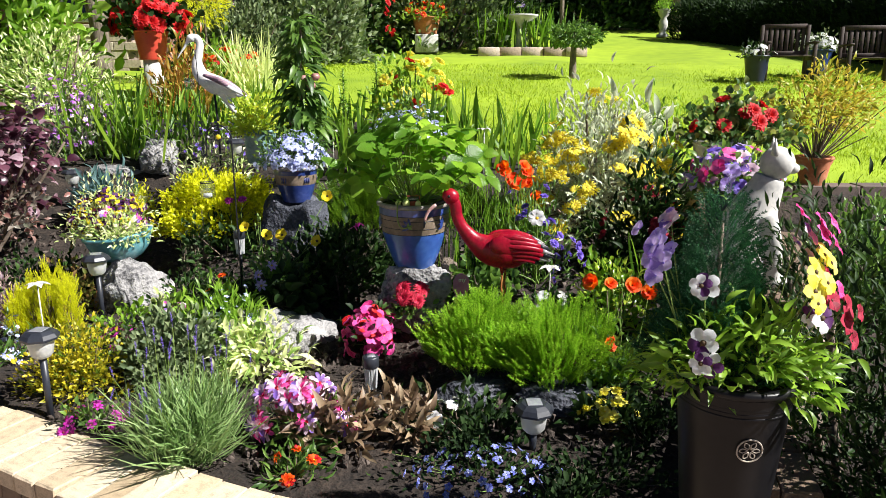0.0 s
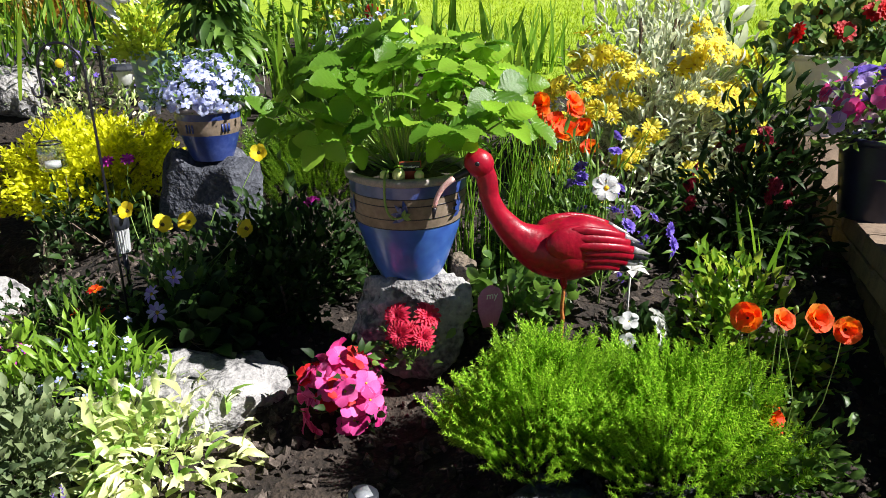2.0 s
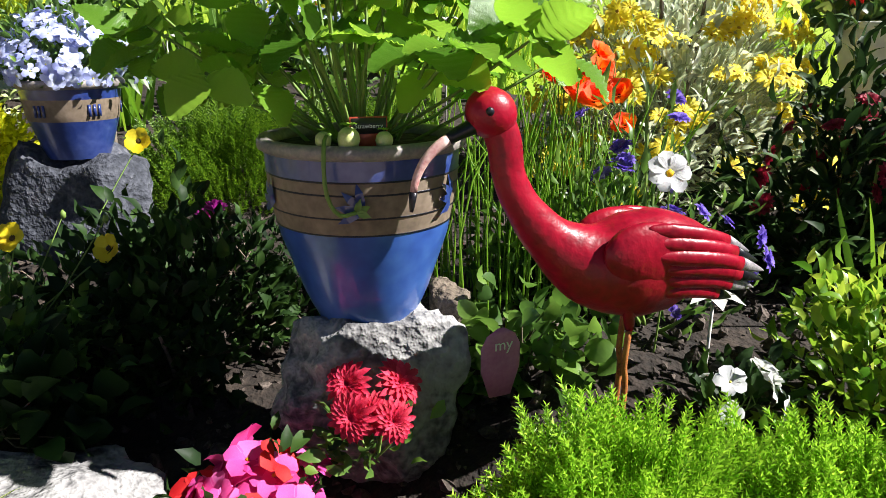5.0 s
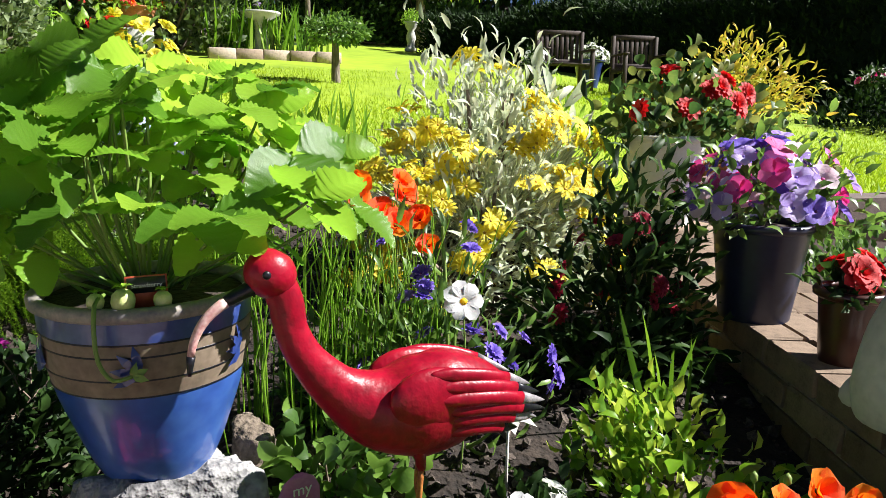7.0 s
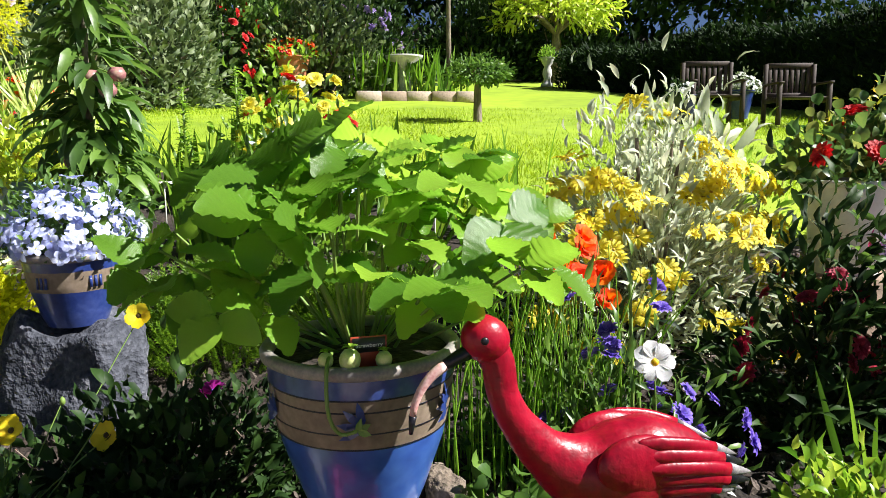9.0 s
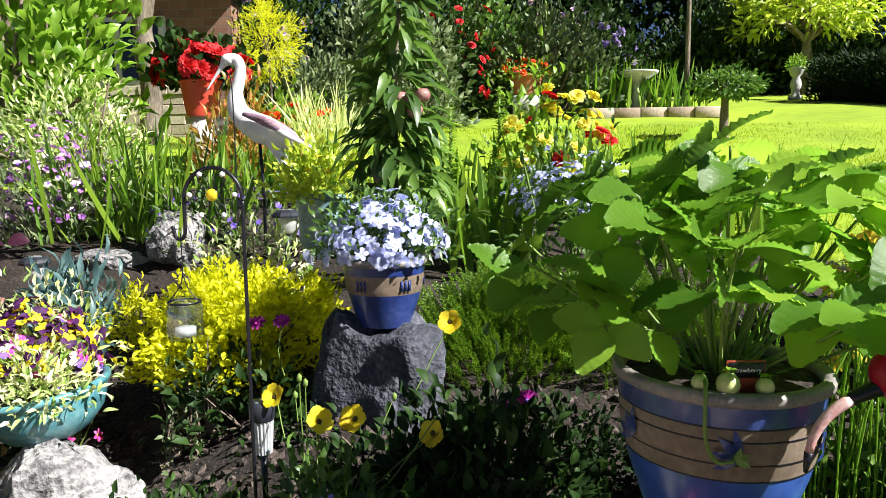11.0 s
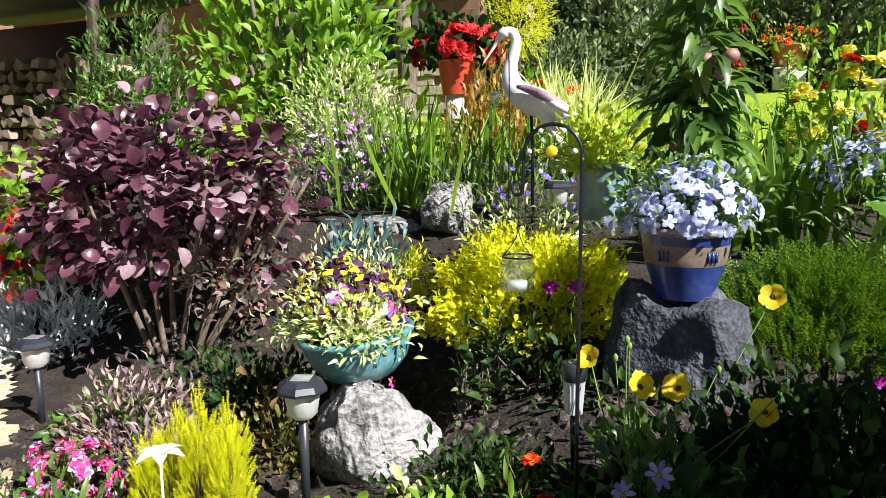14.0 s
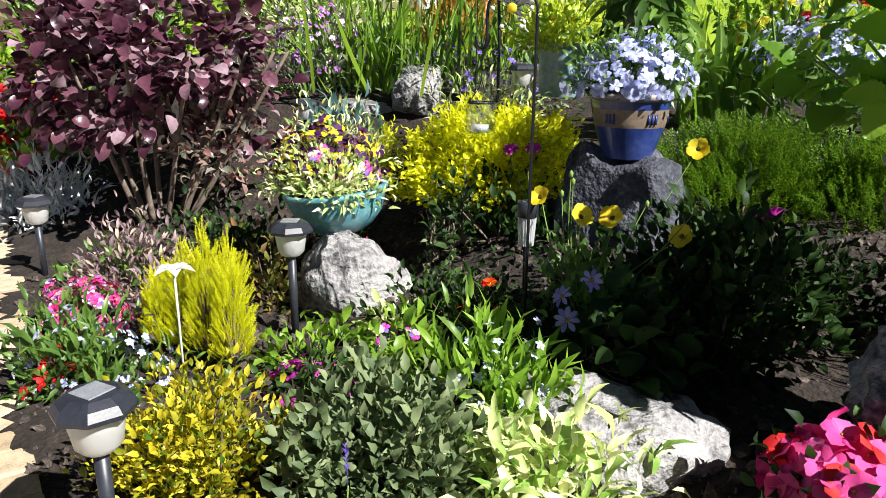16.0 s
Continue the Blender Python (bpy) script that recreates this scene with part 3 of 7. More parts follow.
c = Acc()
n = 12000
cx, cy = RNG.uniform(-3.2, 1.0, n), RNG.uniform(1.9, 4.4, n)
ok = cy > front_line(cx) + 0.14
cx, cy = cx[ok], cy[ok]
cp_ = np.stack([cx, cy, ground_z(cx, cy) + 0.004], 1)
lump = ball(1, 1)
lump = (lump[0] * (1 + 0.25 * RNG.normal(size=(len(lump[0]), 1))), lump[1])
c.add(lump, frames_of(cp_, RNG.normal(size=(len(cp_), 3)), RNG.normal(size=(len(cp_), 3)), 0.003 + 0.019 * RNG.random(len(cp_)) ** 3))
single("soil_crumbs", c, M_CLOD, "loose crumbs and clods lying on the soil", "soil", kind="stuff", smooth=False)

# coping wall
WALLTOP = 0.45
wall = thing("wall_front", "low curved retaining wall of buff brick", "wall", kind="structure")
body = Acc()
for off, z0, z1 in ((0.0, -0.03, WALLTOP - 0.07),):
    V, Fc = [], []
    for i in range(0, len(COPING), 4):
        p = COPING[i]
        q = COPING[min(i + 1, len(COPING) - 1)] - COPING[max(i - 1, 0)]
        t = q / np.linalg.norm(q)
        nrm = np.array((t[1], -t[0]))
        for w in (-0.095, 0.095):
            for z in (z0, z1):
                V.append((*(p + nrm * w), z))
    k = len(V) // 4
    for i in range(k - 1):
        a, b = 4 * i, 4 * i + 4
        for e0, e1 in ((0, 1), (1, 3), (3, 2)):
            Fc += [(a + e0, b + e0, b + e1), (a + e0, b + e1, a + e1)]
    body.add((np.array(V), np.array(Fc)))
part("core", body, M_MORTAR, wall, smooth=False)


def brick_mesh(name, sx, sy, sz, mat, seed):
    r = np.random.default_rng(seed)
    v, f = box_shape(sx, sy, sz, chamfer=0.005)
    v = v + r.normal(size=v.shape) * 0.0016
    return Acc().add((v, f)).mesh(name, mat, False)


cop_meshes = [brick_mesh("coping_brick", 0.096, 0.27, 0.065, M_COPING, s) for s in range(5)]
s, i = 0.05, 0
while s < COP_LEN[-1] - 0.1:
    p, a = on_coping(s)
    ob = new("brick", cop_meshes[i % 5])
    ob.parent = wall
    ob.matrix_basis = pose(p[0], p[1], WALLTOP - 0.065 + RNG.normal() * 0.002, RNG.normal() * 0.6, RNG.normal() * 0.6, a + RNG.normal() * 0.8)
    s, i = s + 0.102, i + 1
face_meshes = [brick_mesh("face_brick", 0.098, 0.09, 0.2, M_BRICK, 20 + s) for s in range(4)]
for row in range(2):
    s = 1.2 + 0.05 * row
    while s < 5.2:
        p, a = on_coping(s)
        t = radians(a)
        nrm = np.array((math.sin(t), -math.cos(t))) * -1
        q = p + nrm * 0.07
        ob = new("brick", face_meshes[i % 4])
        ob.parent = wall
        ob.matrix_basis = pose(q[0], q[1], WALLTOP - 0.065 - 0.207 * (row + 1) + 0.004, 0, 0, a + RNG.normal() * 0.5)
        s, i = s + 0.106, i + 1

# terrace at the left, beyond the coping
terr = thing("pavement_terrace", "worn buff clay pavers of the side terrace", "paving", kind="structure")
slab = Acc().add((np.array([(-9, 3.0, 0.37), (-3.05, 3.0, 0.37), (-3.6, 3.72, 0.37), (-4.7, 4.75, 0.37), (-4.7, 8, 0.37), (-9, 8, 0.37)], float), np.array([(0, 1, 2), (0, 2, 3), (0, 3, 4), (0, 4, 5)])))
part("bedding", slab, M_MORTAR, terr)
pav_meshes = [brick_mesh("paver", 0.205, 0.1, 0.05, M_PAVE, 40 + s) for s in range(4)]
k = 0
for ix in range(0, 11):
    for iy in range(0, 26):
        x, y = -5.3 + ix * 0.21 + 0.105 * (iy % 2), 3.05 + iy * 0.106
        if y - front_line(x) > -0.16 or x > -3.1:
            continue
        ob = new("paver", pav_meshes[k % 4])
        ob.parent = terr
        ob.matrix_basis = pose(x, y, 0.385 + RNG.normal() * 0.002, 0, 0, RNG.normal() * 0.6)
        k += 1

# stepped side wall carrying pots and the cat
sb_meshes = [brick_mesh("side_brick", 0.215, 0.1, 0.065, M_BRICK, 60 + s) for s in range(4)]


def brick_wall(name, label, A, B, top, width=0.3):
    """Brick wall from A to B, its face on the line and its body to the right."""
    t = thing(name, label, "wall", kind="structure")
    A, B = np.array(A), np.array(B)
    d = unit(B - A)
    nr = np.array((d[1], -d[0]))
    ln = np.linalg.norm(B - A)
    ang = math.degrees(math.atan2(d[1], d[0]))
    m = (A + B) / 2 + nr * width / 2
    part("core", Acc().add(moved(box_shape(ln, width - 0.02, top - 0.06), pose(m[0], m[1], 0, 0, 0, ang))), M_MORTAR, t)
    rows = int((top - 0.3) / 0.0725) + 1
    for row in range(rows):
        z = top - 0.065 - row * 0.0725
        for j in range(int(ln / 0.225) + 1):
            u = 0.108 + j * 0.225 - 0.11 * (row % 2)
            if u > ln or u < 0:
                continue
            for w in np.arange(0.05, width, 0.105) if row == 0 else (0.05, width - 0.05):
                q = A + d * u + nr * w
                o = new("brick", sb_meshes[(j + row) % 4])
                o.parent = t
                o.matrix_basis = pose(q[0], q[1], z, RNG.normal() * 0.4, RNG.normal() * 0.4, ang + RNG.normal() * 0.5)
    return A, d, nr


SIDETOP = 0.86
SA, sd, sn = brick_wall("wall_side_upper", "brick side wall of the bed with sunlit top", (0.771, 2.343), (1.28, 3.65), SIDETOP, 0.42)
brick_wall("wall_side_lower", "lower step of the brick side wall", (0.53, 1.5), (0.745, 2.31), 0.6, 0.22)


def on_side(u, w=0.135):
    q = SA + sd * (u + 0.19) + sn * w
    return (float(q[0]), float(q[1]), SIDETOP)


# low stone edge of the lawn
edge = thing("kerb_lawn", "pale stone edging along the lawn", "kerb", kind="structure")
em = brick_mesh("edge_stone", 0.42, 0.16, 0.12, M_BRICKDIM, 90)
for j in range(16):
    ob = new("stone", em)
    ob.parent = edge
    ob.matrix_basis = pose(1.4 + j * 0.43, 4.38 - 0.012 * j, 0.86, 0, 0, -1.5 + RNG.normal() * 0.6)
part("core", Acc().add(box_shape(7.2, 0.14, 0.9, (4.8, 4.36, 0.0))), M_BRICKDIM, edge, smooth=False)

# ---- rocks ----
def rock(label, at, size, mat, seed, rz=0, flat=0.5, name="rock"):
    bm = bmesh.new()
    bmesh.ops.create_icosphere(bm, subdivisions=5, radius=1)
    r = random.Random(seed)
    cuts = [(Vector((r.gauss(0, 1), r.gauss(0, 1), r.gauss(0, 0.8))).normalized(), r.uniform(0.55, 0.82)) for _ in range(11)] + [(Vector((0.1, -0.1, 1)).normalized(), flat)]
    for v in bm.verts:
        for n_, d in cuts:
            e = v.co.dot(n_) - d
            if e > 0:
                v.co -= n_ * e * 0.92
        q = v.co * 1.0 + Vector((seed, 0, 0))
        v.co *= 1 + 0.16 * noise.fractal(q * 1.8, 0.9, 2.1, 6) + 0.05 * noise.ridged_multi_fractal(q * 3, 0.8, 2.2, 5, 1.0, 2.0) + 0.03 * noise.fractal(q * 5, 0.8, 2.2, 5)
        v.co = Vector((v.co.x * size[0], v.co.y * size[1], v.co.z * size[2]))
    me = bpy.data.meshes.new(name)
    bm.to_mesh(me)
    bm.free()
    me.materials.append(mat)
    for p in me.polygons:
        p.use_smooth = True
    ob = new(name, me)
    ob.matrix_basis = pose(*at, 0, 0, rz)
    return tagged(ob, label, "rock", "rockery stones")


rock("pale grey limestone rock under the large blue pot", (-0.345, 2.91, 0.69), (0.16, 0.145, 0.175), M_ROCK, 3, 10, 0.8)
rock("small brown stone wedged behind the large pot", (-0.2, 3.0, 0.79), (0.05, 0.06, 0.07), M_BROWNSTONE, 5)
rock("long flat-topped limestone rock lying in the soil", (-0.98, 2.85, 0.51), (0.27, 0.18, 0.17), M_ROCK, 8, 14, 0.6)
rock("large dark boulder carrying the small blue pot", (-1.09, 3.82, 0.67), (0.26, 0.24, 0.39), M_DARKROCK, 11, 20, 0.75)
rock("jagged sunlit limestone rock under the turquoise bowl", (-1.88, 3.5, 0.5), (0.2, 0.18, 0.27), M_ROCK, 14, 30, 0.74)
rock("upright limestone rock among the irises", (-2.3, 5.15, 1.05), (0.16, 0.14, 0.19), M_ROCK, 17, 0, 0.8)
rock("sloping limestone slab among the irises", (-2.6, 5.15, 0.95), (0.24, 0.16, 0.12), M_ROCK, 19, 25)
rock("dark rock half hidden under the heather", (0.2, 2.24, 0.47), (0.24, 0.12, 0.12), M_DARKROCK, 23, -15)
rock("dark rock at the foot of the heather", (-0.12, 2.33, 0.47), (0.16, 0.1, 0.11), M_DARKROCK, 27, 8)
rock("weathered brown stone between bed and irises", (-2.05, 4.75, 0.8), (0.13, 0.12, 0.12), M_BROWNSTONE, 29)


# ---- pots ----
def ring(a, r0, r1, z0, z1, slot, seg=48):
    a.add(revolve([(r0, z0), (r1, z1)], seg), slot=slot)


def pot(name, label, at, profile, bands, mats, inner, soil_z, rz=0, group="", extra=None):
    """Thrown pot: outer wall in bands, rolled rim, inner wall and compost."""
    t = thing(name, label, "plant pot", at, rz, group)
    zs = [p[1] for p in profile]
    rs = [p[0] for p in profile]
    a = Acc()
    for z0, z1, slot in bands:
        zz = np.linspace(z0, z1, 8)
        a.add(revolve([(float(np.interp(z, zs, rs)), float(z)) for z in zz], 56), slot=slot)
    top, r = zs[-1], rs[-1]
    a.add(revolve([(rs[0], zs[0]), (0.001, zs[0])], 40), slot=bands[0][2])
    part("body", a, mats, t)
    rim = Acc().add(revolve([(r - 0.002, top - 0.02), (r + 0.008, top - 0.014), (r + 0.009, top - 0.004), (r + 0.004, top + 0.003), (r - 0.008, top + 0.002), (r - 0.014, top - 0.01), (inner, soil_z)], 56))
    part("rim", rim, mats[-1], t)
    part("compost", Acc().add(revolve([(inner, soil_z), (inner * 0.6, soil_z + 0.006), (0.001, soil_z + 0.01)], 40)), M_SOIL, t)
    return t


# large blue pot with the strawberry plant
PX, PY, PZ = -0.36, 2.925, 0.83
big = pot("plant_pot", "large blue glazed pot with a bare clay frieze", (PX, PY, PZ), [(0.084, 0), (0.101, 0.034), (0.136, 0.136), (0.151, 0.203), (0.155, 0.26), (0.157, 0.296)], [(0, 0.164, 0), (0.164, 0.246, 1), (0.246, 0.296, 2)], [M_BLUE, M_CLAY, M_BLUEDARK, M_RIM], 0.144, 0.282)
for z, rg in ((0.163, 0.1425), (0.19, 0.1485), (0.225, 0.1527), (0.244, 0.154)):
    part("groove", Acc().add(revolve([(rg - 0.001, z), (rg + 0.0015, z + 0.0015), (rg, z + 0.0035)], 56)), M_DARKMETAL, big)
for k in range(6):
    a = radians(-95 + k * 60)
    s = Acc()
    for q in (-0.6, 0.0, 0.6, 1.2):
        s.add(leaf_shape(0.32, 0.0, 0.0), frames_of(np.zeros((1, 3)), np.array([(math.cos(2.4 + q), math.sin(2.4 + q), 0)]), np.array([(0, 0, 1.0)]), np.array([0.042])))
    ob = part("painted_leaf", s, M_BLUEDARK, big, smooth=False)
    ob.matrix_basis = Matrix.Translation((0.1535 * math.cos(a), 0.1535 * math.sin(a), 0.206)) @ pose(0, 0, 0, 90, 0, math.degrees(a) + 90)


def serrated(n=17, width=0.8):
    """Rounded leaflet with a toothed margin and pleated side veins."""
    v, f = [(0, 0, 0)], []
    mid, left, right = [], [], []
    for i in range(1, n + 1):
        y = i / n
        w = width / 2 * math.sin(math.pi * min(1, y * 0.93) ** 0.75) * (1.0 if i % 2 else 0.95)
        if i == n:
            w *= 0.5
        zc = 0.05 * math.sin(y * 3.1) - 0.2 * y * y
        ple = 0.03 if i % 2 else -0.015
        mid.append(len(v)); v.append((0, y, zc))
        left.append(len(v)); v.append((-w, y + 0.05, zc + 0.18 * w + ple))
        right.append(len(v)); v.append((w, y + 0.05, zc + 0.18 * w + ple))
    f += [(0, mid[0], left[0]), (0, right[0], mid[0])]
    for i in range(n - 1):
        f += [(mid[i], mid[i + 1], left[i + 1]), (mid[i], left[i + 1], left[i]), (mid[i], right[i], right[i + 1]), (mid[i], right[i + 1], mid[i + 1])]
    return np.array(v, float), np.array(f)


straw = thing("strawberry_plant", "vigorous strawberry plant with large toothed leaves in the blue pot", "plant", (PX, PY, PZ + 0.285))
leaflet = serrated()
r = np.random.default_rng(21)
trefoils = []
for k in range(4):
    a = Acc()
    for ang, s in ((0, 1.0), (1.35, 0.9), (-1.35, 0.9)):
        d = np.array([(math.sin(ang + 0.1 * k), math.cos(ang), 0.15 - 0.1 * abs(ang))])
        a.add(leaflet, frames_of(d * 0.06, d, np.array([(0.1 * math.sin(k), 0.1, 1.0)]), np.array([s])))
    trefoils.append(a.mesh("leaf", M_STRAW))
stalks = []
for k in range(84):
    az = k * 2.399 + r.normal() * 0.2
    el = 0.3 + 1.15 * r.random()
    L = 0.16 + 0.19 * r.random() ** 0.7
    p = np.array((math.cos(az) * math.cos(el) * L * 1.1, math.sin(az) * math.cos(el) * L * 0.85, 0.02 + math.sin(el) * L * 0.98))
    stalks.append(p)
    out = Vector((math.cos(az), math.sin(az), -0.3 + 0.4 * r.normal()))
    nrm = Vector((0.8 * math.cos(az) + 0.35 * r.normal(), 0.8 * math.sin(az) + 0.35 * r.normal() - 0.2, 0.75))
    m = frames_of(p[None], np.array([out[:]]), np.array([nrm[:]]), np.array([r.uniform(0.07, 0.108)]))[0]
    ob = new("leaf", trefoils[k % 4])
    ob.parent = straw
    ob.matrix_basis = Matrix([list(m[0]), list(m[1]), list(m[2]), [0, 0, 0, 1]])
stems_to(straw, stalks[::2], M_STEM, 0.0026, spread=0.3)
for x, y, z, q in ((-0.03, -0.14, 0.022, 0.018), (0.02, -0.14, 0.019, 0.014), (-0.065, -0.128, 0.02, 0.013)):
    a = Acc().add(ball(q, 2, (0.92, 0.92, 1.0)))
    a.add(leaf_shape(0.5), frames_of(np.tile([(0, 0, q)], (5, 1)), np.stack([np.cos(np.arange(5) * 1.26), np.sin(np.arange(5) * 1.26), np.full(5, 0.3)], 1), np.tile([(0, 0, 1.0)], (5, 1)), np.full(5, q * 0.9)), 1)
    part("strawberry", a, [M_FRUIT, M_BRIGHT], straw, "pale unripe strawberry").location = (x, y, z)
part("runner", Acc().add(tube(smooth_path([(-0.055, -0.11, 0.025), (-0.065, -0.158, 0.02), (-0.066, -0.168, -0.045), (-0.05, -0.166, -0.08), (-0.025, -0.166, -0.078)], 14), 0.003, 6)).add(L_OVAL, frames_of(np.array([(-0.025, -0.166, -0.078)] * 3), np.array([(1, 0, 0.4), (0.3, -0.3, 1), (1, -0.3, -0.3)]), np.array([(0, -1, 0.3)] * 3), np.full(3, 0.022))), M_STEM, straw, "pale runner hanging over the rim")
tg = thing("plant_label", "small printed strawberry label in the pot", "plant label", (PX + 0.0, PY - 0.12, PZ + 0.286), 4)
part("card", Acc().add(box_shape(0.055, 0.002, 0.05, chamfer=0.0005)), M_TAGRED, tg)
part("print_panel", Acc().add(box_shape(0.05, 0.002, 0.022, (0, -0.0025, 0.026))), M_TAGDARK, tg)


def text_part(word, parent, size, at, rx=90, rz=0, mat=None):
    c = bpy.data.curves.new("lettering", "FONT")
    c.body, c.size, c.align_x = word, size, "CENTER"
    c.extrude = 0.0003
    ob = new("lettering", c)
    me = bpy.data.meshes.new_from_object(ob.evaluated_get(bpy.context.evaluated_depsgraph_get()))
    bpy.data.objects.remove(ob)
    me.materials.append(mat or M_TEXT)
    o = new("lettering", me)
    o.parent = parent
    o.matrix_basis = pose(*at, rx, 0, rz)
    return o


text_part("Strawberry", tg, 0.009, (0, -0.0042, 0.034))

# small blue pot on the boulder
sp = pot("plant_pot", "small blue glazed pot with a clay band on the boulder", (-1.05, 3.83, 0.975), [(0.075, 0), (0.085, 0.025), (0.112, 0.11), (0.119, 0.16), (0.125, 0.2)], [(0, 0.1, 0), (0.1, 0.155, 1), (0.155, 0.2, 0)], [M_BLUEDARK, M_CLAY, M_RIM], 0.11, 0.185)
for k in range(5):
    a0 = radians(-115 + k * 66)
    for j in range(3):
        a = a0 + (j - 1) * 0.11
        ob = part("stroke", Acc().add(box_shape(0.007, 0.003, 0.03)), M_BLUEDARK, sp)
        ob.matrix_basis = Matrix.Translation((0.1165 * math.cos(a), 0.1165 * math.sin(a), 0.112)) @ pose(0, 0, 0, 0, 0, math.degrees(a) + 90)

F_PHLOX = flower_mesh("flower_five", 5, 0.75, [P_PALEBLUE, P_LEMON], 0.15, 1, 0.12)
F_VIOLA = flower_mesh("viola_blue", 5, 0.85, [P_PALEBLUE, P_BLUE], 0.1, 1, 0.12)


def flower_dome(name, label, at, radii, nleaf, lshape, lsize, lmat, fmesh, nfl, fsize, low=0.2, lift=0.0, category="flowering plant", up=0.4, clumps=14, jitter=0.1, group=""):
    """Mound of leaves set with flower heads."""
    t = bush(name, label, category, at, radii, nleaf, lshape, lsize, lmat, clumps, low=-0.05, up=up, lift=lift, stems=4, stem_mat=M_STEM, group=group)
    for mesh, count in fmesh if isinstance(fmesh, list) else [(fmesh, nfl)]:
        p, w = top_spots(count, np.array(radii) * 1.04, low, lift=lift, jitter=jitter)
        heads(t, mesh, p, w, fsize)
    return t


flower_dome("pansy_plant", "pale lilac-blue violas crowding the small blue pot", (-1.05, 3.83, 1.175), (0.165, 0.165, 0.155), 700, L_OVAL, 0.028, M_LEAF, [(F_VIOLA, 170), (F_PHLOX, 60)], 0, 0.0215, 0.0)


# turquoise bowl with variegated plant and violas
bowl = pot("plant_bowl", "shallow turquoise glazed bowl tilted on a rock", (-1.97, 3.61, 0.69), [(0.065, 0), (0.105, 0.018), (0.148, 0.065), (0.168, 0.12), (0.172, 0.155)], [(0, 0.155, 0)], [M_TURQ, M_TURQ], 0.16, 0.135)
bowl.rotation_euler = (radians(3), radians(-6), 0)
F_VTRI = flower_mesh("viola_tricolour", 5, 0.85, [P_DARKPURPLE, P_YELLOW, P_YELLOW], 0.1, 1, 0.16, mixed=True)
F_VPALE = flower_mesh("viola_white", 5, 0.85, [P_PALEPINK, P_YELLOW, P_MAGENTA], 0.1, 1, 0.16, mixed=True)
flower_dome("viola_plant", "purple and yellow violas with cream variegated leaves in the bowl", (-2.05, 3.65, 0.84), (0.18, 0.15, 0.2), 1100, L_LONG, 0.03, M_CREAM, [(F_VTRI, 150), (F_VPALE, 30)], 0, 0.024, 0.15)
bush("variegated_plant", "trailing lime and cream foliage spilling over the bowl", "plant", (-1.96, 3.54, 0.83), (0.15, 0.1, 0.12), 700, L_LONG, 0.032, M_CREAM, 12)


# ribbed pot with lime plant
rp = pot("plant_pot", "blue-green ribbed pot with lime foliage", (-1.4, 4.5, 1.12), [(0.085, 0)] + [(0.088 + 0.0012 * k + (0.006 if k % 2 else 0), 0.018 * k + 0.01) for k in range(11)] + [(0.105, 0.21)], [(0, 0.21, 0)], [M_RIBPOT, M_RIBPOT], 0.092, 0.195)
F_TINYY = flower_mesh("flower_small_yellow", 6, 0.5, [P_YELLOW, P_CENTRE], 0.3, 1, 0.25)
flower_dome("lime_plant", "lime green bushy plant with tiny yellow flowers", (-1.4, 4.5, 1.32), (0.16, 0.15, 0.16), 520, L_OVAL, 0.042, M_LIME, F_TINYY, 9, 0.016, 0.5)


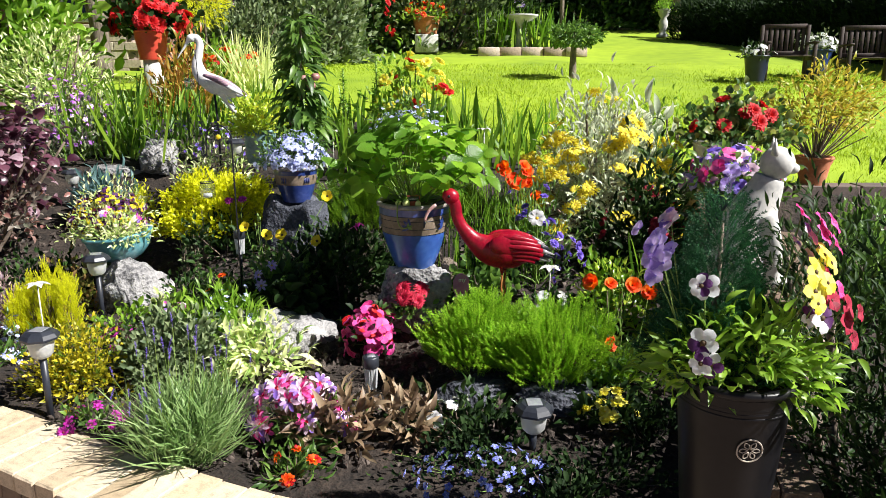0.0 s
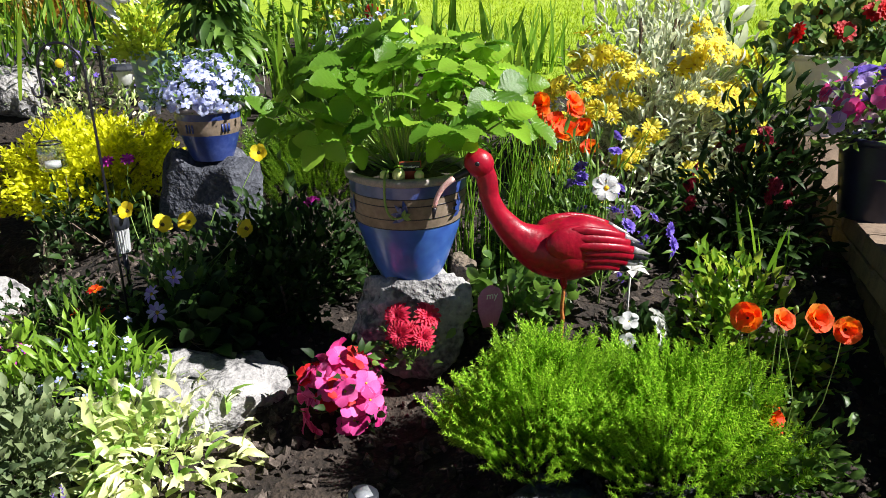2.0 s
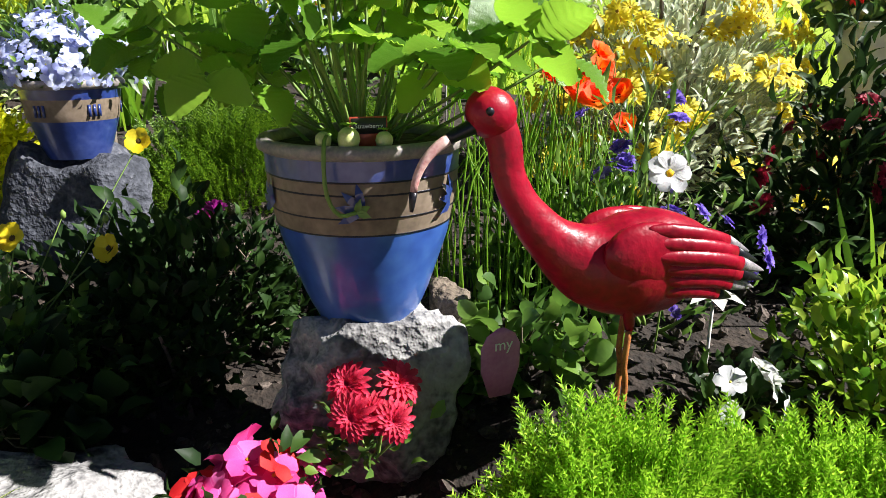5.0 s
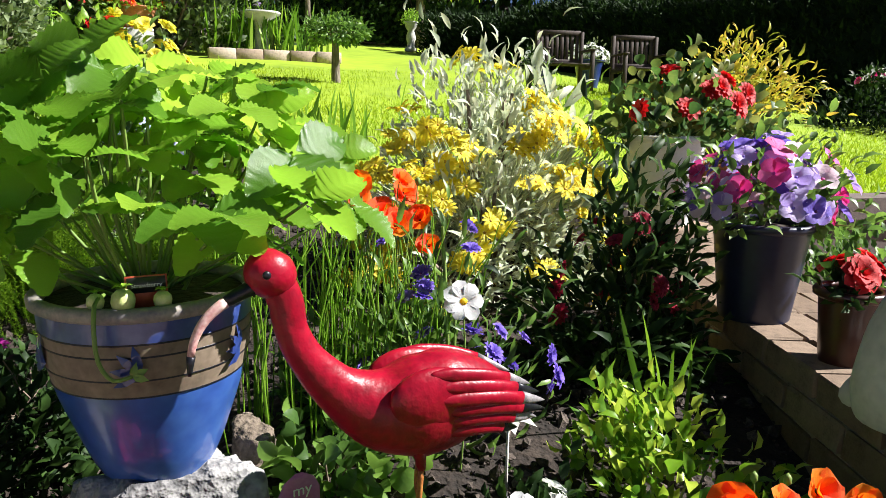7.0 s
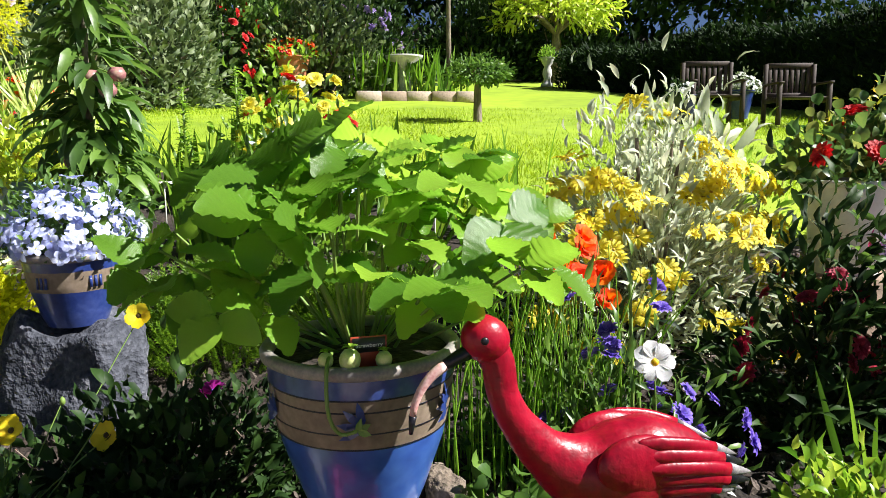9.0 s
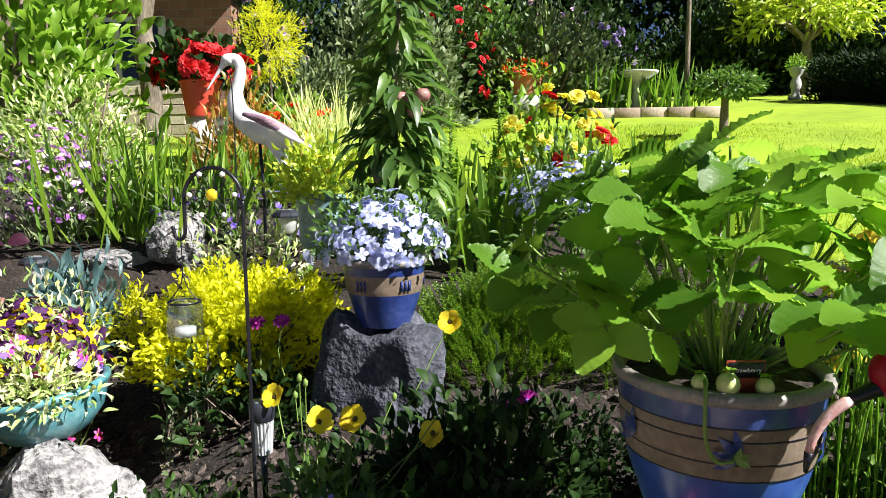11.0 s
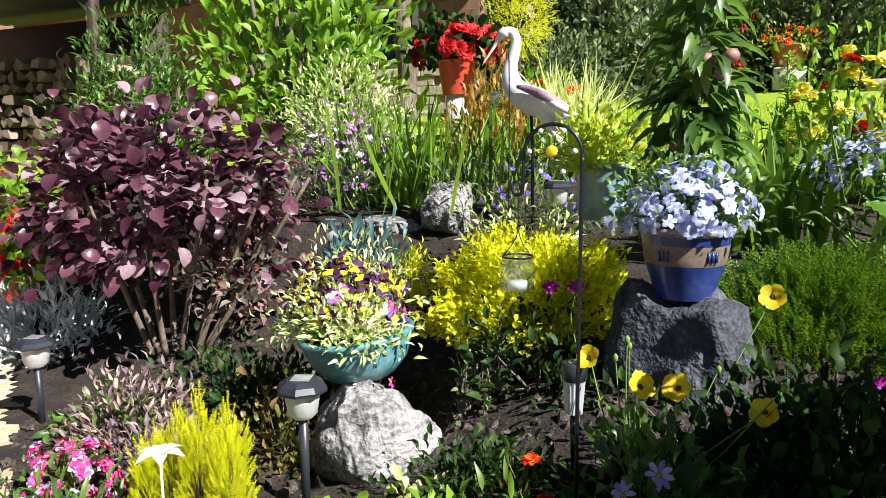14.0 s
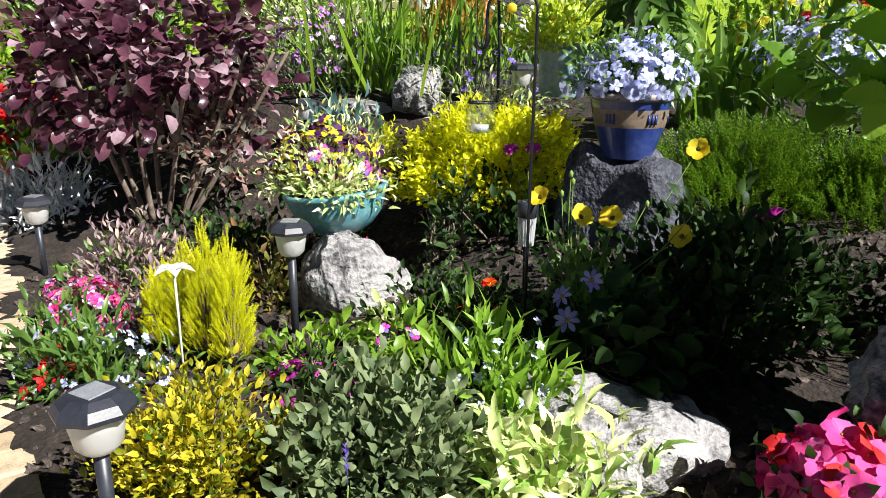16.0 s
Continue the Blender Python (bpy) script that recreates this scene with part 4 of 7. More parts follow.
# ---- red metal bird: one sculpture ----
def bird():
    a = Acc()
    O = np.array((0.0, 0.0, 0.0))
    neck = smooth_path([(-0.222, 0, 1.172), (-0.205, 0, 1.135), (-0.197, 0, 1.09), (-0.175, 0, 1.045), (-0.13, 0, 0.995), (-0.07, 0, 0.96), (-0.01, 0, 0.955), (0.05, 0, 0.965), (0.1, 0, 0.965), (0.15, 0, 0.95), (0.175, 0, 0.94)], 60)
    rad = np.interp(np.linspace(0, 1, 60), [0, 0.05, 0.12, 0.2, 0.3, 0.4, 0.5, 0.6, 0.7, 0.8, 0.9, 1], [0.024, 0.026, 0.025, 0.024, 0.027, 0.038, 0.064, 0.082, 0.08, 0.06, 0.036, 0.012])
    a.add(tube(neck, rad, 28, (1, 0.8), (0, 1, 0)), slot=0)
    a.add(ball(0.036, 3, (1, 0.85, 0.98), (-0.224, 0, 1.172)), slot=0)
    beak = smooth_path([(-0.245, 0, 1.155), (-0.275, 0, 1.14), (-0.308, 0, 1.115), (-0.328, 0, 1.08), (-0.335, 0, 1.035)], 20)
    a.add(tube(beak[:7], np.linspace(0.012, 0.008, 7), 10), slot=2)
    a.add(tube(beak[6:17], np.linspace(0.008, 0.005, 11), 10), slot=1)
    a.add(tube(beak[16:], np.linspace(0.006, 0.0025, 4), 10), slot=2)
    for s in (-1, 1):
        a.add(ball(0.006, 2, (1, 0.6, 1), (-0.235, s * 0.029, 1.176)), slot=2)
        # wing: plate with finger-like embossed feathers
        a.add(ball(1, 3, (0.075, 0.02, 0.05), (0.005, s * 0.05, 0.985)), slot=0)
        for k in range(6):
            z0, z1 = 1.024 - 0.019 * k, 0.996 - 0.015 * k
            x0, x1 = -0.01 + 0.006 * k, 0.185 + 0.03 * math.sin(k * 0.6) - 0.012 * max(0, k - 3)
            yy = s * (0.064 - 0.004 * abs(k - 2))
            pth = smooth_path([(x0, yy * 1.02, z0), ((x0 + x1) / 2, yy * 1.06, (z0 + z1) / 2 + 0.006), (x1, yy * 0.55, z1 - 0.012)], 14)
            rr = np.interp(np.linspace(0, 1, 14), [0, 0.2, 0.7, 1], [0.005, 0.013, 0.0115, 0.001])
            a.add(tube(pth[:10], rr[:10], 10, (1, 0.6), (0, s, 0)), slot=0)
            a.add(tube(pth[9:], rr[9:], 10, (1, 0.6), (0, s, 0)), slot=3 if k % 2 == 0 else 2)
        # leg
        x = -0.005 + 0.012 * s
        y = 0.03 * s
        a.add(tube(smooth_path([(x, y, 0.93), (x + 0.004, y, 0.895), (x + 0.008, y, 0.86)], 8), [0.02, 0.019, 0.017, 0.014, 0.011, 0.009, 0.008, 0.007], 12), slot=0)
        a.add(tube(smooth_path([(x + 0.008, y, 0.86), (x + 0.004, y, 0.8), (x + 0.008, y, 0.76), (x, y, 0.6)], 10), 0.005, 8), slot=4)
        for q in (-0.5, 0, 0.5):
            a.add(tube([(x, y, 0.604), (x - 0.03 * math.cos(q), y + 0.03 * math.sin(q), 0.596)], [0.004, 0.002], 6), slot=4)
    # tail plates
    for k, yy in enumerate((-0.03, -0.015, 0, 0.015, 0.03)):
        a.add(tube(smooth_path([(0.1, yy, 0.965 - 0.004 * abs(k - 2)), (0.15, yy * 1.2, 0.945), (0.195, yy * 1.3, 0.928 + 0.006 * (k % 2))], 8), [0.012, 0.012, 0.011, 0.01, 0.008, 0.006, 0.004, 0.001], 8, (1, 0.5)), slot=2 if k % 2 else 3)
    for v in a.v:  # the back slopes down towards the tail
        v[:, 2] -= 0.07 * (v[:, 0] + 0.05) * (v[:, 2] > 0.88)
    return a


single("bird_statue", bird(), [M_REDMETAL, M_PINKMETAL, M_DARKMETAL, M_GREYMETAL, M_RUST], "red painted metal wading bird with curved beak and embossed feathers", "garden ornament", (0.02, 2.73, -0.008), 4)


# white crane ornament
def crane():
    a = Acc()
    neck = smooth_path([(-0.19, 0, 0.25), (-0.135, 0, 0.34), (-0.1, 0, 0.39), (-0.065, 0, 0.4), (-0.045, 0, 0.36), (-0.055, 0, 0.29), (-0.07, 0, 0.22), (-0.05, 0, 0.14), (0.02, 0, 0.08), (0.12, 0, 0.03), (0.2, 0, 0.0)], 50)
    rad = np.interp(np.linspace(0, 1, 50), [0, 0.09, 0.15, 0.21, 0.27, 0.4, 0.55, 0.68, 0.82, 0.93, 1], [0.002, 0.007, 0.012, 0.03, 0.024, 0.022, 0.027, 0.045, 0.07, 0.045, 0.008])
    a.add(tube(neck, rad, 18, (1, 0.7)), slot=0)
    for s in (-1, 1):
        for k in range(6):
            a.add(tube(smooth_path([(-0.03 + 0.02 * k, s * 0.05, 0.14 - 0.01 * k), (0.08 + 0.015 * k, s * 0.062, 0.105 - 0.014 * k), (0.19 + 0.01 * k, s * 0.03, 0.03 - 0.01 * k)], 8), [0.008, 0.014, 0.015, 0.014, 0.012, 0.01, 0.006, 0.001], 8, (1, 0.4)), slot=1 if k < 4 else 0)
    a.add(tube(smooth_path([(0.05, 0, 0.05), (0.11, 0, -0.06), (0.16, 0, -0.16)], 8), [0.05, 0.05, 0.045, 0.04, 0.035, 0.03, 0.024, 0.012], 12, (0.6, 0.8)), slot=0)
    a.add(tube([(0.02, 0, 0.05), (0.03, 0, -0.2), (0.03, 0, -0.65)], 0.007, 8), slot=2)
    return a


single("crane_statue", crane(), [M_CRANE, M_CRANEWING, M_DARKMETAL], "white painted metal crane with brown wings above the irises", "garden ornament", (-1.88, 5.1, 1.54), 5).scale = (1.15, 1.2, 1.0)


# cat statue on the side wall
def cat():
    a = Acc()
    spine = smooth_path([(0.0, 0.05, 0.0), (0.0, 0.05, 0.06), (0, 0.035, 0.14), (0, 0.0, 0.24), (0, -0.03, 0.31), (0, -0.045, 0.36)], 40)
    rad = np.interp(np.linspace(0, 1, 40), [0, 0.15, 0.35, 0.6, 0.8, 0.92, 1], [0.095, 0.105, 0.1, 0.078, 0.058, 0.05, 0.045])
    a.add(tube(spine, rad, 28, (1, 1.1)))
    a.add(ball(0.056, 3, (1, 1.05, 0.95), (0, -0.065, 0.405)))
    a.add(ball(0.026, 2, (1, 1, 0.7), (0, -0.115, 0.39)))
    for s in (-1, 1):
        a.add(tube([(s * 0.034, -0.05, 0.435), (s * 0.04, -0.048, 0.485)], [0.026, 0.002], 10, (1, 0.6)))
        a.add(tube(smooth_path([(s * 0.04, -0.04, 0.24), (s * 0.04, -0.075, 0.14), (s * 0.04, -0.085, 0.02)], 12), np.linspace(0.04, 0.026, 12), 14))
        a.add(ball(0.034, 2, (0.9, 1.5, 0.7), (s * 0.042, -0.1, 0.02)))
        a.add(ball(0.07, 2, (0.7, 1.2, 1.0), (s * 0.075, 0.03, 0.07)))
    a.add(tube(smooth_path([(0.06, 0.14, 0.02), (0.13, 0.06, 0.02), (0.12, -0.04, 0.022)], 10), 0.02, 10))
    return a


single("cat_statue", cat(), M_STONE, "pale cast stone sitting cat on the brick wall", "garden ornament", (0.955, 2.5, SIDETOP), 70).scale = (1.05, 1.05, 1.18)

# ---- solar lamps, crook, jar ----
def solar_lamp(label, at, h, group="mushroom solar lamps"):
    t = thing("solar_lamp", label, "garden lamp", at, RNG.uniform(0, 90), group)
    part("post", Acc().add(tube([(0, 0, -0.03), (0, 0, h - 0.07)], [0.011, 0.013], 14)), M_LAMPCAP, t)
    part("glass", Acc().add(revolve([(0.026, h - 0.075), (0.038, h - 0.062), (0.045, h - 0.02), (0.046, h)], 32)), M_FROST, t)
    part("cap", Acc().add(revolve([(0.03, h - 0.002), (0.066, h - 0.004), (0.067, h + 0.004), (0.058, h + 0.018), (0.042, h + 0.028), (0.001, h + 0.03)], 8)), M_LAMPCAP, t, smooth=False)
    p = part("solar_panel", Acc().add(box_shape(0.05, 0.05, 0.003, (0, 0, h + 0.0285), 0.001)), M_PANEL, t, smooth=False)
    return t


solar_lamp("grey mushroom solar lamp by the curved coping", (-1.7, 2.27, 0.42), 0.32)
solar_lamp("grey mushroom solar lamp beside the limestone rock", (-1.935, 3.23, 0.46), 0.325)
solar_lamp("grey mushroom solar lamp at the terrace edge", gz(-3.15, 3.4), 0.28)
solar_lamp("grey solar lamp in the shade of the bed", gz(0.05, 1.97), 0.14)
solar_lamp("small grey solar lamp behind the golden shrub", gz(-1.66, 4.85), 0.32)
solar_lamp("small grey solar lamp by the purple wallflowers", gz(-2.75, 4.7), 0.24)


def tube_lamp(label, at, h):
    t = thing("solar_stake_lamp", label, "garden lamp", at, 20, "tube solar lamps")
    part("spike", Acc().add(tube([(0, 0, -0.05), (0, 0, h - 0.115)], [0.004, 0.009], 10)), M_DARKMETAL, t)
    a = Acc()
    rib = revolve([(0.019, h - 0.12), (0.0215, h - 0.08), (0.024, h - 0.04)], 108)
    q = np.arctan2(rib[0][:, 1], rib[0][:, 0])
    rib[0][:, :2] *= (1 + 0.07 * np.cos(18 * q))[:, None]
    a.add(rib)
    part("ribbed_tube", a, M_ACRYL, t)
    part("cap", Acc().add(revolve([(0.0255, h - 0.042), (0.029, h - 0.038), (0.029, h - 0.004), (0.026, h), (0.001, h + 0.001)], 28)), M_LAMPCAP, t)
    part("solar_panel", Acc().add(box_shape(0.03, 0.03, 0.002, (0, 0, h + 0.0005))), M_PANEL, t)
    return t


tube_lamp("clear ribbed solar stake lamp beside pink primulas", (-0.5, 2.17, 0.46), 0.24)
tube_lamp("clear ribbed solar stake lamp by the crook", (-1.245, 3.3, 0.68), 0.235)

crook = thing("shepherd_crook", "thin black metal crook holding a glass jar", "plant hanger", (-1.2, 3.12, 0.68))
arch = [(0, 0, -0.15), (0, 0, 0.25), (0, 0, 0.66)] + [(-0.058 + 0.058 * math.cos(q), 0, 0.7 + 0.062 * math.sin(q)) for q in np.linspace(0, math.pi, 9)] + [(-0.117, 0, 0.64), (-0.124, 0, 0.625), (-0.136, 0, 0.628), (-0.142, 0, 0.65)]
part("rod", Acc().add(tube(smooth_path(arch, 70), 0.0038, 8)), M_DARKMETAL, crook)
JX, JY, JZ = -1.327, 3.12, 1.107
jar = thing("jar_lantern", "clear glass jar lantern with a white tea light hanging on wire", "lantern", (JX, JY, JZ))
part("jar", Acc().add(revolve([(0.001, 0), (0.033, 0), (0.036, 0.004), (0.036, 0.062), (0.031, 0.07), (0.031, 0.08), (0.029, 0.08), (0.029, 0.069), (0.034, 0.06), (0.034, 0.006), (0.001, 0.004)], 36)), M_CLEAR, jar)
part("tea_light", Acc().add(revolve([(0.001, 0.006), (0.02, 0.006), (0.02, 0.022), (0.001, 0.021)], 24)), M_WAX, jar)
part("wire", Acc().add(tube(smooth_path([(-0.031, 0, 0.073), (-0.01, 0, 0.1), (0, 0, 0.13), (0, 0, 0.22)], 12), 0.0012, 5)).add(tube(smooth_path([(0.031, 0, 0.073), (0.01, 0, 0.1), (0, 0, 0.13)], 8), 0.0012, 5)).add(revolve([(0.0316, 0.071), (0.0328, 0.073), (0.0316, 0.075)], 30)), M_DARKMETAL, jar)
orn = thing("flower_ornament", "wire flower ornament with yellow centre on the crook", "ornament", (-1.258, 3.115, 1.39))
for k in range(6):
    q = k * math.pi / 3
    lp = [(0.008 * math.cos(q), 0, 0.008 * math.sin(q)), (0.035 * math.cos(q - 0.28), 0, 0.035 * math.sin(q - 0.28)), (0.045 * math.cos(q), 0, 0.045 * math.sin(q)), (0.035 * math.cos(q + 0.28), 0, 0.035 * math.sin(q + 0.28)), (0.008 * math.cos(q), 0, 0.008 * math.sin(q))]
    part("wire_petal", Acc().add(tube(smooth_path(lp, 16), 0.0009, 5)), M_DARKMETAL, orn)
    part("bead", Acc().add(ball(0.006, 1, at=(0.045 * math.cos(q), 0, 0.045 * math.sin(q)))), M_WHITE, orn)
part("centre", Acc().add(ball(0.012, 2, (1, 0.5, 1))), P_YELLOW, orn)
hook2 = thing("jar_lantern", "small clear glass lantern hanging by the crane", "lantern", (-1.98, 4.95, 1.58))
part("jar", Acc().add(revolve([(0.001, 0), (0.035, 0), (0.035, 0.07), (0.03, 0.08), (0.028, 0.08), (0.033, 0.068), (0.033, 0.003), (0.001, 0.003)], 24)), M_CLEAR, hook2)
part("wire", Acc().add(tube([(0, 0, 0.07), (0, 0, 0.2)], 0.0015, 5)).add(tube(smooth_path([(0, 0, 0.2), (0.03, 0, 0.24), (0.06, 0, 0.2), (0.06, 0, -0.6)], 16), 0.003, 5)), M_DARKMETAL, hook2)


def flower_stake(label, at, h):
    t = thing("flower_stake", label, "garden ornament", at, 15, "metal flower stakes")
    part("rod", Acc().add(tube([(0, 0, -0.04), (0, 0, h)], 0.003, 6)), M_STONE, t)
    me = leaf_shape(0.55, 0.1, 0.1)
    for k in range(6):
        q = k * math.pi / 3
        part("petal", Acc().add(me, frames_of(np.zeros((1, 3)), np.array([(math.cos(q), math.sin(q), 0.1)]), np.array([(0, 0, 1.0)]), np.array([0.055]))), M_STONE, t).location = (0, 0, h)
    return t


flower_stake("pale metal flower stake by the yellow heather", gz(-1.99, 2.8), 0.33)
flower_stake("pale metal flower stake under the violet flowers", gz(0.24, 2.84), 0.17)
flower_stake("pale metal flower stake among the irises", gz(-0.98, 4.9), 0.3)
flower_stake("pale metal flower stake behind the strawberry", gz(0.05, 4.3), 0.42)

# pink plant label by the pot
pl = thing("plant_label", "pink printed plant label in the soil", "plant label", (-0.155, 2.81, 0.7), 12)
lab = tube([(0, 0, 0), (0, 0, 0.05), (0, 0, 0.09), (0, 0, 0.11), (0, 0, 0.122)], [0.02, 0.036, 0.036, 0.026, 0.006], 20, (1, 0.05))
part("card", Acc().add(lab), M_TAG, pl)
text_part("my", pl, 0.028, (0.004, -0.003, 0.084))


# ---- heather, conifers ----
def heather(name, label, at, radii, n, size, mat, shape=None, category="heather", low=0.02, upright=1.0, pointy=0.0):
    t = thing(name, label, category, at)
    d = unit(RNG.normal(size=(n * 3, 3)))
    d = d[d[:, 2] > low][:n]
    lump = np.array([noise.noise(Vector(q * 2.3) + Vector(at)) + 0.45 * noise.noise(Vector(q * 6.5) + Vector(at)) for q in d])
    p = d * np.array(radii) * (0.72 + 0.42 * lump[:, None] + 0.12 * RNG.random((len(d), 1)))
    axis = unit(d * np.array((1, 1, 0.5)) + np.array((0, 0, upright)) + RNG.normal(size=d.shape) * 0.22)
    sz = size * RNG.uniform(0.7, 1.3, len(d))
    a = Acc().add(shape or SPRIG, frames_of(p - axis * sz[:, None] * 0.4, axis, RNG.normal(size=d.shape), sz))
    k = n // 3
    dd = unit(RNG.normal(size=(k, 3)))
    dd[:, 2] = np.abs(dd[:, 2])
    a.add(shape or SPRIG, frames_of(dd * np.array(radii) * RNG.uniform(0.3, 0.65, (k, 1)), dd + (0, 0, upright), RNG.normal(size=dd.shape), np.full(k, size)))
    part("foliage", a, mat, t, kind="stuff")
    stems_to(t, p[:24] * 0.8, M_TWIG, 0.003)
    return t


heather("heather", "bright green heather mound in front of the red bird", (-0.1, 2.48, 0.56), (0.24, 0.2, 0.27), 1700, 0.08, M_HEATH, SPRIG_HEATH)
heather("heather", "bright green spreading heather over dark rock", (0.2, 2.4, 0.54), (0.29, 0.22, 0.27), 2000, 0.08, M_HEATH, SPRIG_HEATH)
heather("heather", "olive green heather behind the small blue pot", (-0.68, 4.15, 0.74), (0.36, 0.33, 0.37), 1900, 0.095, M_HEATH2, SPRIG_HEATH)
heather("heather", "olive green heather behind the strawberry pot", (-0.25, 4.1, 0.76), (0.34, 0.3, 0.34), 1500, 0.095, M_HEATH2, SPRIG_HEATH)
for dx, dy, h in ((0, 0, 0.3), (-0.07, 0.02, 0.24), (0.08, -0.02, 0.26), (0.03, 0.05, 0.27), (-0.12, 0.0, 0.2)):
    heather("golden_heather", "upright golden yellow heather by the terrace", gz(-2.05 + dx * 1.25, 2.97 + dy, 0.05), (0.06, 0.056, h * 1.3), 520, 0.042, M_GOLD, SPRIG_HEATH, upright=1.5)
bush("golden_shrub", "spreading golden yellow evergreen beside the boulder", "shrub", (-1.55, 4.05, 0.78), (0.36, 0.26, 0.31), 9500, L_OVAL, 0.026, M_GOLD, 110, 0.075, fill=0.25, up=0.3)
bush("golden_shrub", "small golden yellow conifer tuft", "shrub", gz(-2.25, 4.55), (0.11, 0.11, 0.18), 800, L_LONG, 0.032, M_GOLD, 10, 0.2)

# ---- plants of the front edge ----
F_PRIM = flower_mesh("primula", 5, 1.0, [P_PINK, P_CENTRE], 0.2, 1, 0.1)
F_PRIM2 = flower_mesh("primula_red", 5, 1.0, [P_RED, P_CENTRE], 0.2, 1, 0.1)
prim = flower_dome("primula", "cluster of vivid pink and red begonia blooms above the soil", (-0.555, 2.73, 0.53), (0.095, 0.085, 0.14), 120, L_OVAL, 0.04, M_DARK, [(F_PRIM, 52), (F_PRIM2, 8)], 0, 0.036, -0.1)
F_DAHL = flower_mesh("red_dahlia", 18, 0.3, [P_CRIMSON, P_CRIMSON], 0.15, 4, 0.15)
dah = thing("dahlia", "red double chrysanthemum flowers beside the rock", "flowering plant", (-0.375, 2.74, 0.655))
dp = np.array([(-0.03, 0.03, 0.11), (-0.03, -0.02, 0.085), (0.045, 0.03, 0.105), (0.03, -0.02, 0.07), (0.0, 0.0, 0.075)])
heads(dah, F_DAHL, dp, np.array([(-0.4, -0.6, 0.7), (-0.3, -1, 0.4), (0.4, -0.7, 0.7), (0.2, -1, 0.4), (0, -1, 0.5)]), 0.036)
stems_to(dah, dp, M_STEM, 0.002)
p, d = dome_points(90, (0.07, 0.06, 0.06), 8)
part("foliage", leaves(Acc(), p, d, L_OVAL, 0.035), M_LEAF, dah, kind="stuff")

bush("hosta", "cream and green variegated leafy plant by the rock", "plant", (-1.0, 2.6, 0.47), (0.18, 0.15, 0.17), 520, L_LONG, 0.064, M_CREAM, 20, 0.25, fill=0.2, up=0.25, flat=1.0)
bush("sage_bush", "grey-green leafy shrub at the front of the bed", "shrub", (-1.32, 2.58, 0.48), (0.2, 0.17, 0.21), 2600, L_OVAL, 0.034, M_GREY, 40, 0.17)
bush("euonymus", "yellow and green variegated shrub", "shrub", (-1.66, 2.5, 0.45), (0.2, 0.15, 0.22), 2600, L_OVAL, 0.023, leafy("leaf_yellow_green", [(0.05, 0.12, 0.01), (0.4, 0.36, 0.02), (0.62, 0.52, 0.03)]), 30, 0.2)
F_TINYBLUE = flower_mesh("flower_tiny_blue", 5, 0.7, [P_PALEBLUE, P_YELLOW], 0.2, 1, 0.2)
flower_dome("blue_daisies", "small pale blue daisies on fine stems", (-1.2, 2.82, 0.58), (0.12, 0.1, 0.13), 260, L_NARROW, 0.07, M_BRIGHT, F_TINYBLUE, 45, 0.011, 0.25, up=1.0, jitter=0.25)
F_FORGET = flower_mesh("flower_forget", 5, 0.8, [P_PALEBLUE, P_CENTRE], 0.2, 1, 0.15)
flower_dome("blue_flowers", "pale blue small-flowered plant by the terrace edge", gz(-2.25, 2.78), (0.2, 0.13, 0.16), 420, L_NARROW, 0.06, M_LEAF, F_FORGET, 130, 0.012, 0.1, up=0.9, jitter=0.18)

# lavender
lav = thing("lavender", "grey-green lavender with violet flower spikes by the coping", "plant", (-1.09, 1.98, 0.42))
n = 1300
az, el = RNG.uniform(0, 2 * math.pi, n), RNG.uniform(0.55, 1.5, n)
dv = np.stack([np.cos(az) * np.cos(el), np.sin(az) * np.cos(el), np.sin(el)], 1)
blade5 = leaf_shape(0.022, 0.0, 0.12, ((0.3, 1.0), (0.7, 0.8)))
a = Acc().add(blade5, frames_of(RNG.normal(size=(n, 3)) * (0.04, 0.04, 0.004), dv, RNG.normal(size=(n, 3)), RNG.uniform(0.16, 0.33, n)))
part("foliage", a, leafy("lavender_leaf", [(0.12, 0.22, 0.06), (0.22, 0.34, 0.12), (0.32, 0.44, 0.18)], 0.3), lav, kind="stuff")
sp_me = Acc().add(SPRIG_FAT).mesh("spike", P_VIOLET)
sp_pts, sp_w = top_spots(34, (0.22, 0.2, 0.44), 0.45)
heads(lav, sp_me, sp_pts, sp_w, 0.001, "spike")
for o in [o for o in lav.children if o.name.startswith("spike")]:
    o.scale = (0.035, 0.05, 0.035)
    o.rotation_euler = (radians(90 + RNG.normal() * 12), 0, RNG.uniform(0, 6))
stems_to(lav, sp_pts, M_STEM, 0.0012)

F_CHRYS = flower_mesh("pink_striped_daisy", 9, 0.42, [P_PALEPINK, P_RED, P_PINK], 0.15, 2, 0.26, mixed=True)
F_CHRYS2 = flower_mesh("pink_daisy", 10, 0.42, [P_PINK, P_YELLOW], 0.2, 1, 0.24)
chr_ = bush("gazania", "pink and white striped daisies with dark red eyes", "flowering plant", (-0.73, 2.08, 0.46), (0.14, 0.1, 0.12), 180, L_LONG, 0.05, M_LEAF, 8)
p, w = top_spots(22, (0.15, 0.1, 0.2), 0.1)
w = w + np.array((0, -0.7, 0.3))
heads(chr_, F_CHRYS, p, w, 0.039)
stems_to(chr_, p, M_STEM, 0.0015)
F_MARI = flower_mesh("marigold", 9, 0.6, [P_ORANGE, P_YELLOW, P_RED], 0.2, 2, 0.3, mixed=True)


